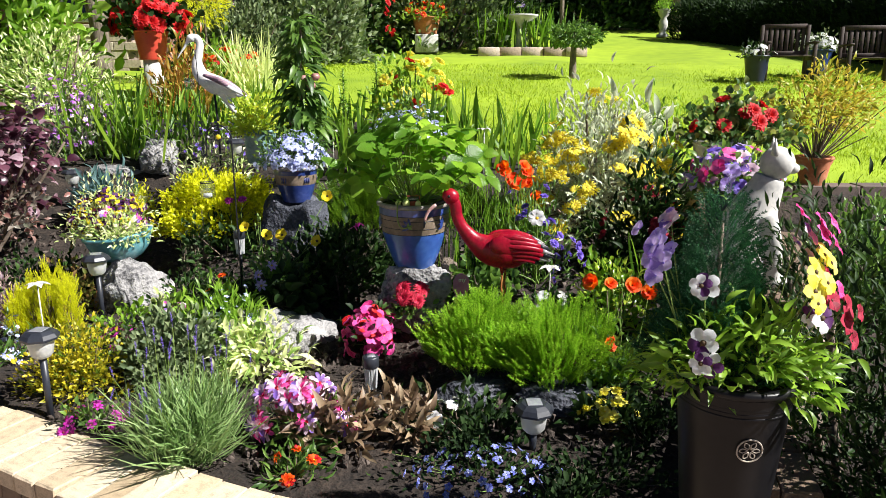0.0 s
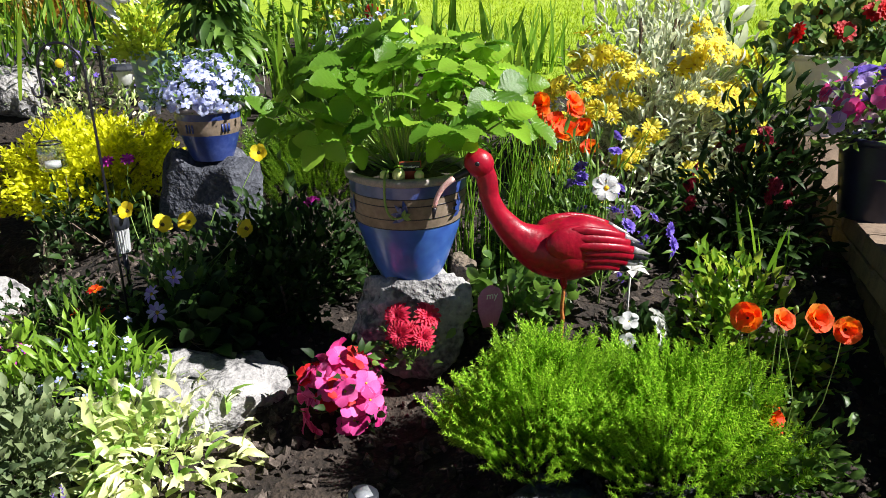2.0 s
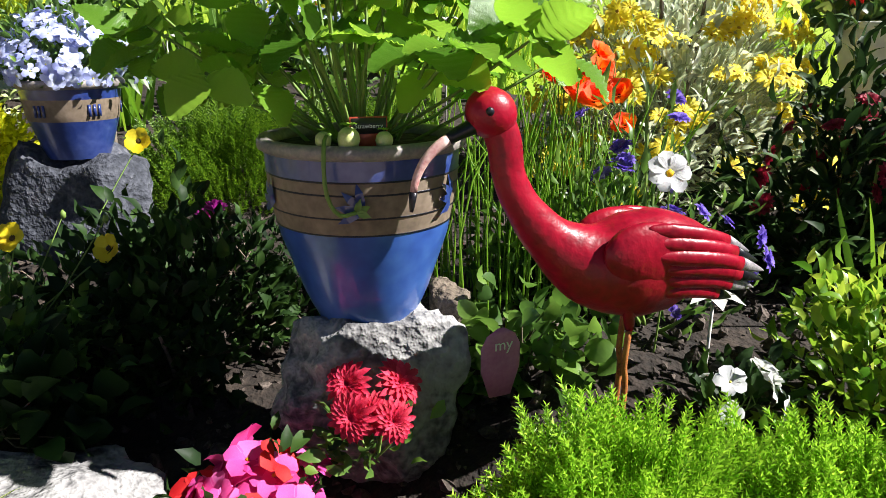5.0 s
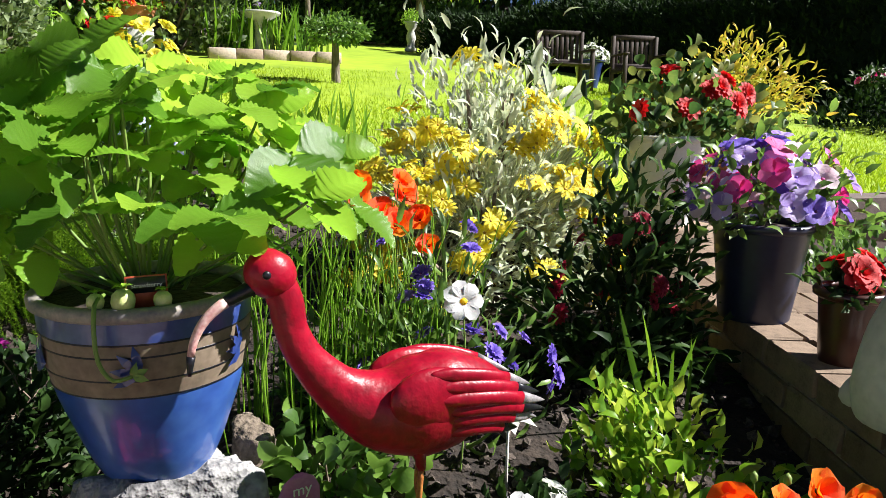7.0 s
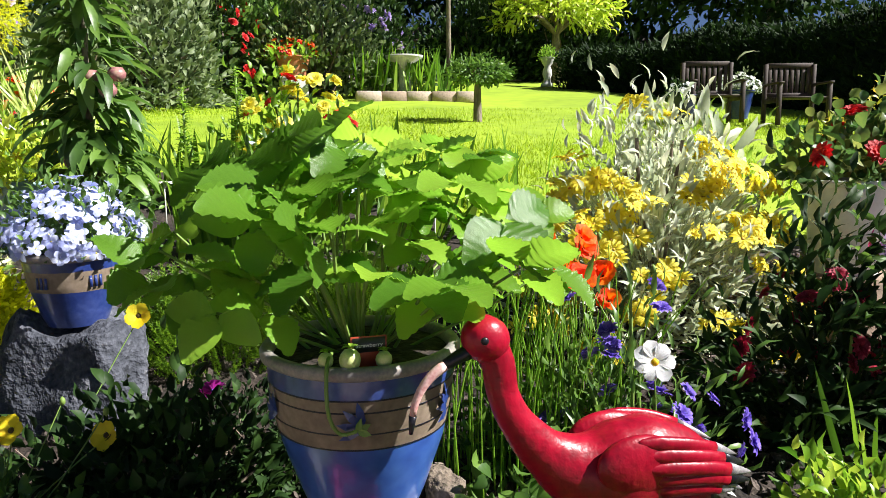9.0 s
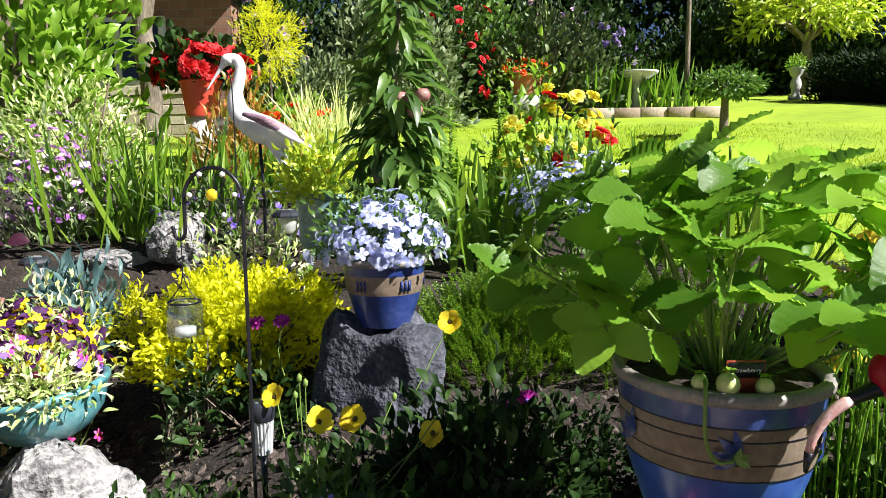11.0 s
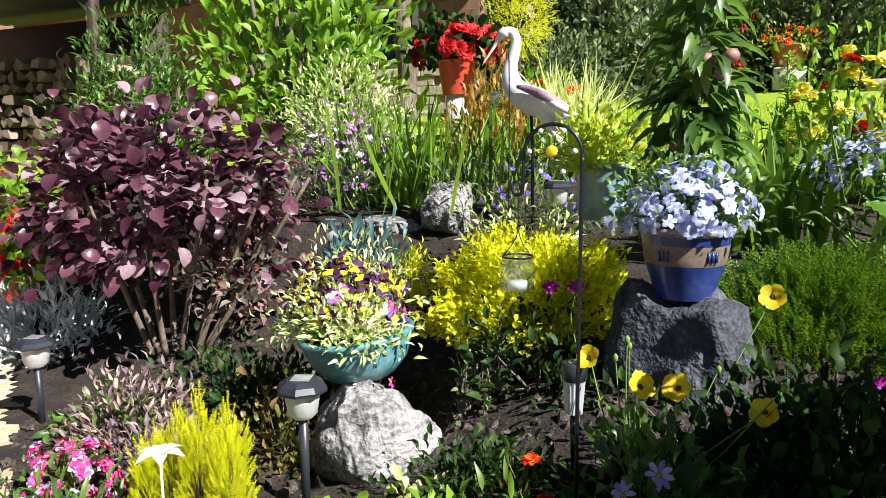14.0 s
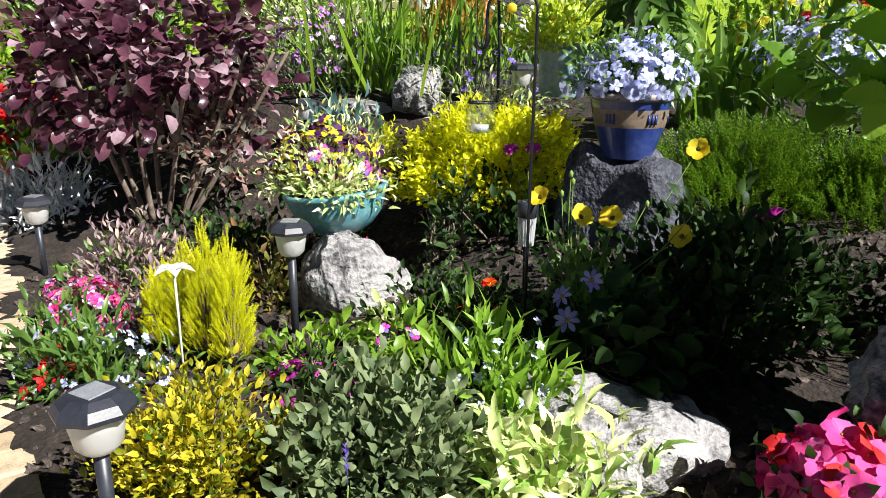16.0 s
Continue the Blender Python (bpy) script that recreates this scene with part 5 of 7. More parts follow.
def marigold(label, at, k, spread=0.08, h=0.12):
    t = bush("marigold", label, "flowering plant", at, (spread, spread * 0.8, h * 0.75), 140, L_NARROW, 0.05, M_LEAF, 8)
    p, w = top_spots(k, (spread, spread * 0.8, h), 0.2)
    heads(t, F_MARI, p, w + np.array((0, -0.5, 0.2)), 0.021)
    return t


marigold("orange and red french marigolds behind the coping", (-0.72, 1.84, 0.42), 5)
marigold("orange and red marigolds in the shaded soil", gz(-1.3, 3.2), 5, 0.13)
bush("bronze_plant", "bronze leaved plant with dry brown rosettes", "plant", (-0.62, 2.09, 0.45), (0.16, 0.1, 0.13), 260, L_LONG, 0.075, M_BROWNLEAF, 12, 0.22, up=0.7)
bush("bronze_plant", "bronze leaved plant beside white busy lizzies", "plant", (-0.38, 2.1, 0.44), (0.1, 0.08, 0.11), 150, L_LONG, 0.07, M_BROWNLEAF, 8, 0.22, up=0.7)
F_IMPAT = flower_mesh("white_flower", 5, 0.95, [P_WHITE, P_LEMON], 0.12, 1, 0.08)
F_LOB = flower_mesh("lobelia", 5, 0.8, [P_BLUE, P_WHITE], 0.15, 1, 0.18)
flower_dome("busy_lizzie", "white busy lizzies in the shade of the heather", (-0.2, 2.14, 0.45), (0.24, 0.1, 0.1), 220, L_OVAL, 0.04, M_DARK, F_IMPAT, 12, 0.027, 0.3)
flower_dome("lobelia", "deep blue lobelia trailing at the front of the bed", (-0.12, 1.82, 0.42), (0.22, 0.12, 0.09), 420, L_OVAL, 0.02, M_DARK, F_LOB, 85, 0.012, 0.1)
F_WDAISY = flower_mesh("white_daisy", 7, 0.85, [P_WHITE, P_YELLOW], 0.12, 1, 0.22)
flower_dome("busy_lizzie", "white flowers on dark leaves under the bird", (0.22, 2.72, 0.67), (0.09, 0.07, 0.08), 110, L_OVAL, 0.035, M_DARK, F_IMPAT, 8, 0.024, 0.3)
F_LEMON = flower_mesh("lemon_primrose", 5, 0.9, [P_LEMON, P_YELLOW], 0.15, 2, 0.15)
flower_dome("primrose", "lemon yellow double primrose beside the side wall", (0.33, 2.06, 0.49), (0.09, 0.08, 0.1), 120, L_OVAL, 0.045, M_DARK, F_LEMON, 20, 0.022, 0.3)
flower_dome("bedding_plant", "low purple-pink flowers near the coping lamp", (-1.48, 2.14, 0.43), (0.09, 0.07, 0.1), 110, L_OVAL, 0.03, M_LEAF, flower_mesh("magenta_flower", 6, 0.6, [P_MAGENTA, P_YELLOW], 0.3, 2, 0.15), 16, 0.02, 0.2)
F_PINKD = flower_mesh("pink_dianthus", 7, 0.7, [P_PINK, P_WHITE, P_PALEPINK], 0.2, 2, 0.1, mixed=True)
flower_dome("dianthus", "pink and white dianthus along the terrace edge", gz(-2.58, 3.05), (0.13, 0.11, 0.15), 220, L_OVAL, 0.03, M_LEAF, [(F_PINKD, 45), (F_CHRYS2, 25)], 0, 0.02, 0.1)
flower_dome("phlox", "rich magenta phlox below the golden heather", gz(-1.65, 2.85), (0.13, 0.08, 0.1), 160, L_OVAL, 0.03, M_DARK, flower_mesh("phlox_flower", 5, 0.8, [P_MAGENTA, P_PINK], 0.15, 1, 0.1), 60, 0.014, 0.15)
flower_dome("verbena", "pale pink verbena head above light green leaves", gz(-1.5, 3.0), (0.09, 0.07, 0.13), 130, L_OVAL, 0.045, M_BRIGHT, F_VPALE, 14, 0.014, 0.75)
flower_dome("nemesia", "red and orange flowers at the terrace edge", gz(-2.3, 2.7), (0.08, 0.07, 0.1), 150, L_OVAL, 0.03, M_LEAF, flower_mesh("red_flower", 5, 0.8, [P_RED, P_ORANGE], 0.2, 1, 0.15), 24, 0.016, 0.2)
bush("pinkish_plant", "dusky pink upright leaves under the smoke bush", "plant", gz(-2.65, 3.35), (0.2, 0.16, 0.25), 800, L_LONG, 0.035, M_PINKLEAF, 26, 0.18, up=0.9)
bush("pinkish_plant", "dusky pink foliage beside the lamp", "plant", gz(-2.35, 3.2), (0.14, 0.12, 0.18), 380, L_LONG, 0.035, M_PINKLEAF, 14, 0.2, up=0.9)
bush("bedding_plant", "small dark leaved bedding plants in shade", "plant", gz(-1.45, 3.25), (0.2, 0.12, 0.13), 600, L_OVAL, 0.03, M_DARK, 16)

# yellow welsh poppies by the crook
def poppies(name, label, at, pts, mesh, size, mat, leafn, spread, buds=0, fsize=0.07):
    t = thing(name, label, "flowering plant", at)
    pts = np.array(pts, float)
    w = unit(np.stack([RNG.normal(size=len(pts)) * 0.4, -0.9 + RNG.normal(size=len(pts)) * 0.3, np.full(len(pts), 0.6)], 1))
    heads(t, mesh, pts, w, size)
    stems_to(t, pts - w * 0.006, mat, 0.0016, spread=0.3)
    if buds:
        b = RNG.normal(size=(buds, 3)) * (spread[0] * 0.6, spread[1] * 0.6, 0.03) + (0, 0, pts[:, 2].mean() + 0.01)
        stems_to(t, b, mat, 0.0014, spread=0.3, name="bud_stem")
        bm_ = Acc().add(ball(0.0085, 1, (0.75, 0.75, 1.3))).mesh("bud", mat)
        for q in b:
            o = new("bud", bm_)
            o.parent, o.location = t, q
    p, d = dome_points(leafn, spread, 10, 0.3)
    part("foliage", leaves(Acc(), p, d, L_OVAL, fsize * 0.55, up=0.5), M_LEAF, t, kind="stuff")
    return t


F_POPPY_Y = flower_mesh("yellow_poppy", 5, 1.05, [P_YELLOW, P_DARKC], 0.3, 1, 0.24, cup=-0.2)
F_POPPY_O = flower_mesh("orange_poppy", 5, 1.25, [P_ORANGE, P_DARKC], 0.3, 2, 0.16, shape=leaf_shape(1.25, 0.22, -0.1, ((0.2, 0.5), (0.5, 1.0), (0.78, 1.0), (0.92, 0.6))))
poppies("yellow_poppies", "yellow poppies with nodding green buds by the crook", (-1.07, 3.15, 0.68), [(-0.14, 0.14, 0.25), (-0.02, 0.06, 0.225), (0.055, 0.08, 0.225), (0.22, 0.1, 0.19), (0.235, 0.4, 0.365)], F_POPPY_Y, 0.028, M_STEM, 420, (0.16, 0.13, 0.12), 7)
poppies("orange_poppies", "tall orange poppies behind the red bird", (0.13, 3.22, 0.74), [(-0.06, 0, 0.49), (-0.02, -0.02, 0.43), (0.03, 0.0, 0.5), (0.05, 0.04, 0.47), (0.0, -0.06, 0.41), (0.06, -0.05, 0.42), (0.1, 0.0, 0.35), (-0.05, 0.06, 0.46)], F_POPPY_O, 0.036, M_STEM, 700, (0.16, 0.13, 0.22), 8)
poppies("orange_poppies", "short orange poppies beside the heather", (0.42, 2.36, 0.54), [(-0.1, 0.02, 0.36), (-0.04, 0.0, 0.36), (0.05, 0.02, 0.35), (0.11, 0.0, 0.33), (-0.04, -0.02, 0.13)], F_POPPY_O, 0.03, M_STEM, 420, (0.13, 0.12, 0.16), 3)
st = thing("stem_thicket", "thicket of thin upright green stems behind the pot", "plant", (0.0, 3.2, 0.75))
stem_me = [Acc().add(tube(smooth_path([(0, 0, -0.05), (RNG.normal() * 0.015, 0, 0.2), (RNG.normal() * 0.05, RNG.normal() * 0.03, 0.42)], 6), [0.0022, 0.0021, 0.002, 0.0018, 0.0016, 0.001], 5, cap=False)).mesh("stem", M_BRIGHT) for k in range(8)]
for k in range(150):
    o = new("stem", stem_me[k % 8])
    o.parent = st
    o.matrix_basis = pose(RNG.normal() * 0.12, RNG.normal() * 0.08, 0, 0, 0, RNG.uniform(0, 360)) @ Matrix.Scale(RNG.uniform(0.65, 1.1), 4)
flower_dome("scabious", "violet scabious flowers on wiry stems", (0.22, 3.05, 0.7), (0.16, 0.12, 0.36), 320, L_NARROW, 0.05, M_LEAF, flower_mesh("scabious_flower", 12, 0.5, [P_VIOLET, P_LILAC], 0.25, 2, 0.25), 34, 0.022, 0.0, jitter=0.25, up=0.8)
wd = thing("white_flower_plant", "single white ruffled flower on a slender stem", "flowering plant", (0.19, 2.94, 0.68))
heads(wd, F_WDAISY, [(0, 0, 0.36)], [(-0.2, -0.9, 0.45)], 0.037)
stems_to(wd, [(0, 0, 0.35)], M_STEM, 0.002)
bush("geranium_leaves", "lobed light green foliage behind the bird", "plant", (-0.05, 2.98, 0.64), (0.13, 0.1, 0.17), 240, L_ROUND, 0.045, M_LEAF, 14, up=0.2)

# pieris and dark dianthus
bush("pieris", "glossy yellow-green leafy shrub beside the side wall", "shrub", (0.5, 2.7, 0.6), (0.24, 0.17, 0.25), 1000, L_OVAL, 0.04, leafy("leaf_pieris", [(0.05, 0.14, 0.012), (0.16, 0.3, 0.02), (0.4, 0.48, 0.06)], 0.35, 0.3), 26, 0.17, up=0.35)
flower_dome("sweet_william", "dark red sweet williams on dark foliage", (0.74, 3.2, 0.72), (0.22, 0.14, 0.42), 1300, L_LONG, 0.06, M_DARK, flower_mesh("sweet_william_head", 14, 0.45, [P_DEEPRED, P_PINK], 0.3, 3, 0.2), 22, 0.026, 0.35)
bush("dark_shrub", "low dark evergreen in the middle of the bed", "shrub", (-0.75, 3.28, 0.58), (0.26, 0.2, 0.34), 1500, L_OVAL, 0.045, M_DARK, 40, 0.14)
# shade is put into the leaf colour of this groundcover
bush("dark_shrub", "groundcover coloured near black for shade before the olive heather", "shrub", (-0.55, 3.6, 0.64), (0.34, 0.22, 0.16), 1400, L_OVAL, 0.03, M_FAR_SHADE, 34, 0.16)
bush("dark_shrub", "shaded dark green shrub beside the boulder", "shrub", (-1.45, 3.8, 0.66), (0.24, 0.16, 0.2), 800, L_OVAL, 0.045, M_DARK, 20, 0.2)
F_DAHV = flower_mesh("violet_dahlia", 8, 0.45, [P_LILAC, P_CENTRE], 0.15, 1, 0.22)
vd = bush("violet_dahlia", "violet daisy-like flower on large dark leaves", "flowering plant", (-1.03, 3.02, 0.62), (0.15, 0.12, 0.1), 110, L_ROUND, 0.06, M_DARK, 10)
heads(vd, F_DAHV, [(0.0, 0.02, 0.18), (-0.06, 0, 0.14), (-0.04, -0.04, 0.1)], [(-0.2, -0.8, 0.6), (-0.5, -0.6, 0.6), (0, -0.8, 0.6)], 0.028)
vp = bush("violet_flower", "small violet-pink flower head beside the pot", "flowering plant", (-0.62, 3.3, 0.79), (0.08, 0.08, 0.12), 90, L_OVAL, 0.035, M_DARK, 6)
heads(vp, flower_mesh("violet_head", 12, 0.4, [P_MAGENTA, P_VIOLET], 0.4, 3, 0.2), [(0.02, -0.03, 0.13), (0.04, -0.05, 0.11)], [(0, -0.8, 0.6), (0.3, -0.8, 0.5)], 0.026)
for x, y, z in ((-1.42, 3.78, 0.98), (-1.34, 3.76, 0.99)):
    vd2 = thing("pink_flower", "small magenta flower head in front of the golden shrub", "flowering plant", (x, y, z - 0.16))
    heads(vd2, flower_mesh("magenta_head", 10, 0.4, [P_MAGENTA, P_PINK], 0.4, 3, 0.2), [(0, 0, 0.16)], [(0, -0.7, 0.7)], 0.026)
    stems_to(vd2, [(0, 0, 0.155)], M_STEM, 0.002)

# ---- urn, wall pots, right side ----
UX, UY = 0.4, 1.32
urn = pot("plant_urn", "tall black glazed urn with relief bands, two painted pale as reflections", (UX, UY, WALLTOP), [(0.075, 0), (0.082, 0.06), (0.098, 0.23), (0.116, 0.44), (0.123, 0.53), (0.126, 0.555)], [(0, 0.555, 0)], [M_URN, M_URN], 0.11, 0.535)
for z in (0.49, 0.5, 0.51):
    part("moulding", Acc().add(revolve([(0.1185, z), (0.1235, z + 0.003), (0.12, z + 0.006)], 48)), M_URN, urn)
# bands at -165 and -122 are pale to imitate the glaze's upright reflections
for a in (-165, -122, -62, -20):
    t = radians(a)
    ob = part("relief_reflection_band", Acc().add(tube([(0, 0, 0), (0, 0, 0.22), (0, 0, 0.41)], [0.01, 0.012, 0.014], 10, (1, 0.2))), M_URNEDGE if a in (-122, -165) else M_URN, urn)
    ob.matrix_basis = Matrix.Translation((0.087 * math.cos(t), 0.087 * math.sin(t), 0.07)) @ pose(0, 0, 0, 0, 0, a + 90) @ pose(0, 0, 0, -4.5, 0, 0)
t = radians(-93)
ring_path = [(0.027 * math.cos(q), 0.0, 0.027 * math.sin(q)) for q in np.linspace(0, 2 * math.pi, 30)]
mo = part("medallion", Acc().add(tube(ring_path, 0.0018, 6)), M_URNEDGE, urn)
mo.matrix_basis = pose(0.1165 * math.cos(t), 0.1165 * math.sin(t), 0.42, 5, 0, -93 + 90)
for k in range(6):
    q = k * math.pi / 3
    lp = [(0.004 * math.cos(q), 0, 0.004 * math.sin(q)), (0.015 * math.cos(q - 0.35), 0, 0.015 * math.sin(q - 0.35)), (0.022 * math.cos(q), 0, 0.022 * math.sin(q)), (0.015 * math.cos(q + 0.35), 0, 0.015 * math.sin(q + 0.35)), (0.004 * math.cos(q), 0, 0.004 * math.sin(q))]
    po = part("medallion_petal", Acc().add(tube(smooth_path(lp, 12), 0.0013, 5)), M_URNEDGE, urn)
    po.matrix_basis = mo.matrix_basis.copy()
con = thing("dwarf_conifer", "dark green conical dwarf conifer in the urn", "conifer", (UX - 0.03, UY + 0.07, WALLTOP + 0.53))
k = 4800
zz = 0.42 * (1 - np.sqrt(RNG.random(k)))
ag = RNG.uniform(0, 6.3, k)
rr = (0.125 * (1 - zz / 0.44) ** 0.75 + 0.012) * RNG.uniform(0.55, 1.05, k) * (1 + 0.18 * np.sin(ag * 5 + zz * 30))
dd = np.stack([np.cos(ag), np.sin(ag), np.full(k, 1.0)], 1) + RNG.normal(size=(k, 3)) * 0.3
part("foliage", Acc().add(SPRIG_FAT, frames_of(np.stack([rr * np.cos(ag), rr * np.sin(ag), zz], 1), dd, RNG.normal(size=(k, 3)), RNG.uniform(0.022, 0.04, k))), M_CONIFER, con, kind="stuff")
part("stem", Acc().add(tube([(0, 0, -0.05), (0, 0, 0.2), (0, 0, 0.35)], [0.012, 0.008, 0.003], 8)), M_TWIG, con)
bush("pansy_leaves", "bright toothed pansy foliage filling the urn", "plant", (UX + 0.01, UY - 0.02, 0.99), (0.17, 0.12, 0.14), 950, L_LONG, 0.046, M_BRIGHT, 22, 0.2, low=-0.05, up=0.1)
F_PANSY = flower_mesh("pansy", 5, 0.95, [P_WHITE, P_DARKC, P_DARKPURPLE], 0.1, 1, 0.26, mixed=True)
F_PETL = flower_mesh("petunia_lilac", 5, 1.05, [P_LILAC, P_VIOLET], 0.25, 1, 0.12)
F_PETP = flower_mesh("petunia_pink", 5, 1.05, [P_PINK, P_MAGENTA], 0.25, 1, 0.12)
F_PETW = flower_mesh("petunia_pale", 5, 1.05, [P_PALEPINK, P_PINK], 0.25, 1, 0.12)
F_PETV = flower_mesh("petunia_violet", 5, 1.05, [P_VIOLET, P_DARKPURPLE], 0.25, 1, 0.12)
F_PETWINE = flower_mesh("petunia_wine", 5, 1.05, [P_DEEPRED, P_DARKC], 0.25, 1, 0.15)
F_PANY = flower_mesh("pansy_yellow", 5, 0.95, [P_LEMON, P_DARKC], 0.1, 1, 0.2)
ur = thing("urn_flowers", "pansies and petunias in white, wine, lilac and pink around the conifer", "flowering plant", (UX, UY, 0.95))
spots = [(F_PANSY, [(-0.12, -0.1, 0.16), (-0.11, -0.12, 0.12), (-0.11, -0.06, 0.27), (0.11, -0.12, 0.22)]), (F_PETL, [(-0.175, 0.02, 0.3), (-0.185, 0.03, 0.27), (-0.175, 0.06, 0.33), (-0.19, 0.06, 0.3), (-0.165, 0.09, 0.34)]), (F_PETW, [(-0.14, 0.09, 0.38), (0.14, 0.02, 0.36), (0.16, 0.0, 0.32)]), (F_PETP, [(0.17, 0.03, 0.38), (0.15, -0.04, 0.28), (0.2, 0.02, 0.34), (0.19, -0.03, 0.25), (0.14, 0.06, 0.4)]), (F_PETWINE, [(0.2, -0.05, 0.22), (0.18, -0.08, 0.2), (0.22, -0.03, 0.18), (0.12, -0.08, 0.25)]), (F_PANY, [(0.12, -0.06, 0.3), (0.15, -0.03, 0.33), (0.1, -0.1, 0.27)])]
for me, pp in spots:
    pp = np.array(pp)
    heads(ur, me, pp, unit(pp * (1, 1, 0.3) + (0, -0.12, 0.02)), 0.028)
    extra = pp[RNG.integers(0, len(pp), 4)] + RNG.normal(size=(4, 3)) * 0.02
    heads(ur, me, extra, unit(extra * (1, 1, 0.3) + (0, -0.12, 0.02)), 0.023)
    stems_to(ur, pp, M_STEM, 0.0016, spread=0.6)

bx = on_side(0.68, 0.06)
box = pot("plant_pot", "dark navy plastic pot with petunias on the wall", bx, [(0.09, 0), (0.122, 0.25), (0.125, 0.26)], [(0, 0.26, 0)], [M_NAVY, M_NAVY], 0.115, 0.24)
flower_dome("petunias", "lilac, pink and violet petunias overflowing the navy pot", (bx[0], bx[1], bx[2] + 0.26), (0.215, 0.18, 0.19), 520, L_OVAL, 0.04, M_LEAF, [(F_PETL, 26), (F_PETP, 18), (F_PETV, 16), (F_PETW, 8)], 0, 0.036, 0.15)
bgp = on_side(0.33, 0.1)
pot("plant_pot", "small dark red-brown plastic pot on the wall", bgp, [(0.05, 0), (0.064, 0.155), (0.067, 0.165)], [(0, 0.165, 0)], [M_BROWNPOT, M_BROWNPOT], 0.06, 0.15)
beg = thing("begonia", "scarlet double begonia in a small pot", "flowering plant", (bgp[0], bgp[1], bgp[2] + 0.155))
heads(beg, flower_mesh("begonia_flower", 9, 0.8, [P_RED, P_DEEPRED], 0.15, 4, 0.15), [(-0.02, -0.03, 0.05), (0.05, 0.0, 0.06), (0.02, 0.05, 0.05)], [(-0.2, -0.8, 0.5), (0.5, -0.4, 0.6), (0, 0.5, 0.8)], 0.045)
p, d = dome_points(60, (0.07, 0.07, 0.05), 8)
part("foliage", leaves(Acc(), p, d, L_OVAL, 0.045), M_DARK, beg, kind="stuff")

wp = (1.3, 3.72, 1.02)
pot("plant_pot", "white plastic pot of red geraniums behind the wall", wp, [(0.1, 0), (0.135, 0.29), (0.14, 0.3)], [(0, 0.3, 0)], [M_WHITE, M_WHITE], 0.125, 0.28)
tb = thing("plinth", "brick plinth under the white pot", "plinth", (1.3, 3.72, 0.0))
part("block", Acc().add(box_shape(0.3, 0.3, 1.02, chamfer=0.006)), M_BRICK, tb)
F_GER = flower_mesh("geranium_head", 12, 0.5, [P_RED, P_RED], 0.3, 3, 0.3)
flower_dome("geranium", "scarlet geraniums with yellowing leaves in the white pot", (1.36, 3.75, 1.33), (0.24, 0.2, 0.2), 700, L_ROUND, 0.045, leafy("geranium_leaf", [(0.03, 0.08, 0.02), (0.07, 0.14, 0.03), (0.22, 0.24, 0.06)]), F_GER, 13, 0.042, 0.3)
bush("yew_shrub", "clipped dark green shrub to the side of the wall", "shrub", (1.1, 1.78, 0.15), (0.42, 0.66, 1.15), 11000, L_NARROW, 0.05, M_DARK, 90, 0.12, low=-0.3)
# unseen shrub, added beside the urn to block the sun from it
bush("yew_shrub", "dark green shrub added out of view to shade the urn", "shrub", (1.02, 1.22, 0.05), (0.3, 0.4, 1.05), 6500, L_NARROW, 0.05, M_DARK, 50, 0.14, low=-0.3)
bush("box_shrub", "low green shrub below the lawn edge", "shrub", (2.2, 3.4, 0.2), (0.75, 0.6, 0.72), 6000, L_OVAL, 0.05, M_LEAF, 80, 0.12, low=-0.1)
cp2 = (2.2, 4.37, 0.98)
pot("plant_pot", "terracotta pot with a golden maple", cp2, [(0.07, 0), (0.085, 0.05), (0.1, 0.14), (0.11, 0.15), (0.11, 0.18)], [(0, 0.18, 0)], [M_TERRA, M_TERRA], 0.095, 0.165)
ac = thing("golden_shrub_in_pot", "yellow-green feathery shrub in a terracotta pot", "shrub", (2.2, 4.37, 1.14))
p, d = dome_points(1300, (0.32, 0.28, 0.27), 34, 0.2, low=-0.2)
p[:, 2] += 0.25
part("foliage", leaves(Acc(), p, d, L_LONG, 0.05, up=0.2), leafy("leaf_maple", [(0.2, 0.24, 0.02), (0.42, 0.4, 0.04), (0.5, 0.34, 0.05)]), ac, kind="stuff")
stems_to(ac, p[:40] * 0.85, M_TWIG, 0.004, spread=0.15)

# daisy bush
F_SEN = flower_mesh("yellow_daisy", 10, 0.4, [petal("petal_daisy", [(0.74, 0.6, 0.015), (0.82, 0.7, 0.04), (0.86, 0.78, 0.14)], 0.35), P_CENTRE], 0.1, 1, 0.17)
db = bush("daisy_bush", "silvery shrub covered with yellow daisies", "shrub", (0.68, 3.85, 0.82), (0.44, 0.3, 0.62), 3600, L_LONG, 0.05, M_SILVER, 46, 0.17, low=-0.05, stems=14)
cl, cw = top_spots(110, (0.47, 0.35, 0.66), -0.05, jitter=0.1)
fr = cl[:, 1] < 0.12
cl, cw = cl[fr][:50], cw[fr][:50]
pp = np.concatenate([c0 + RNG.normal(size=(6, 3)) * (0.028, 0.028, 0.012) for c0 in cl])
heads(db, F_SEN, pp[:300], unit(np.repeat(cw, 6, 0) + RNG.normal(size=pp.shape) * 0.3 + (0, -0.4, 0.4)), 0.03)
stems_to(db, pp, M_SILVER, 0.0012, base=(0, 0, 0.2))
bush("lambs_ear", "large felted silver leaves behind the daisies", "plant", (0.95, 4.15, 1.0), (0.2, 0.15, 0.36), 150, L_LONG, 0.12, M_SILVER, 14, up=1.0)
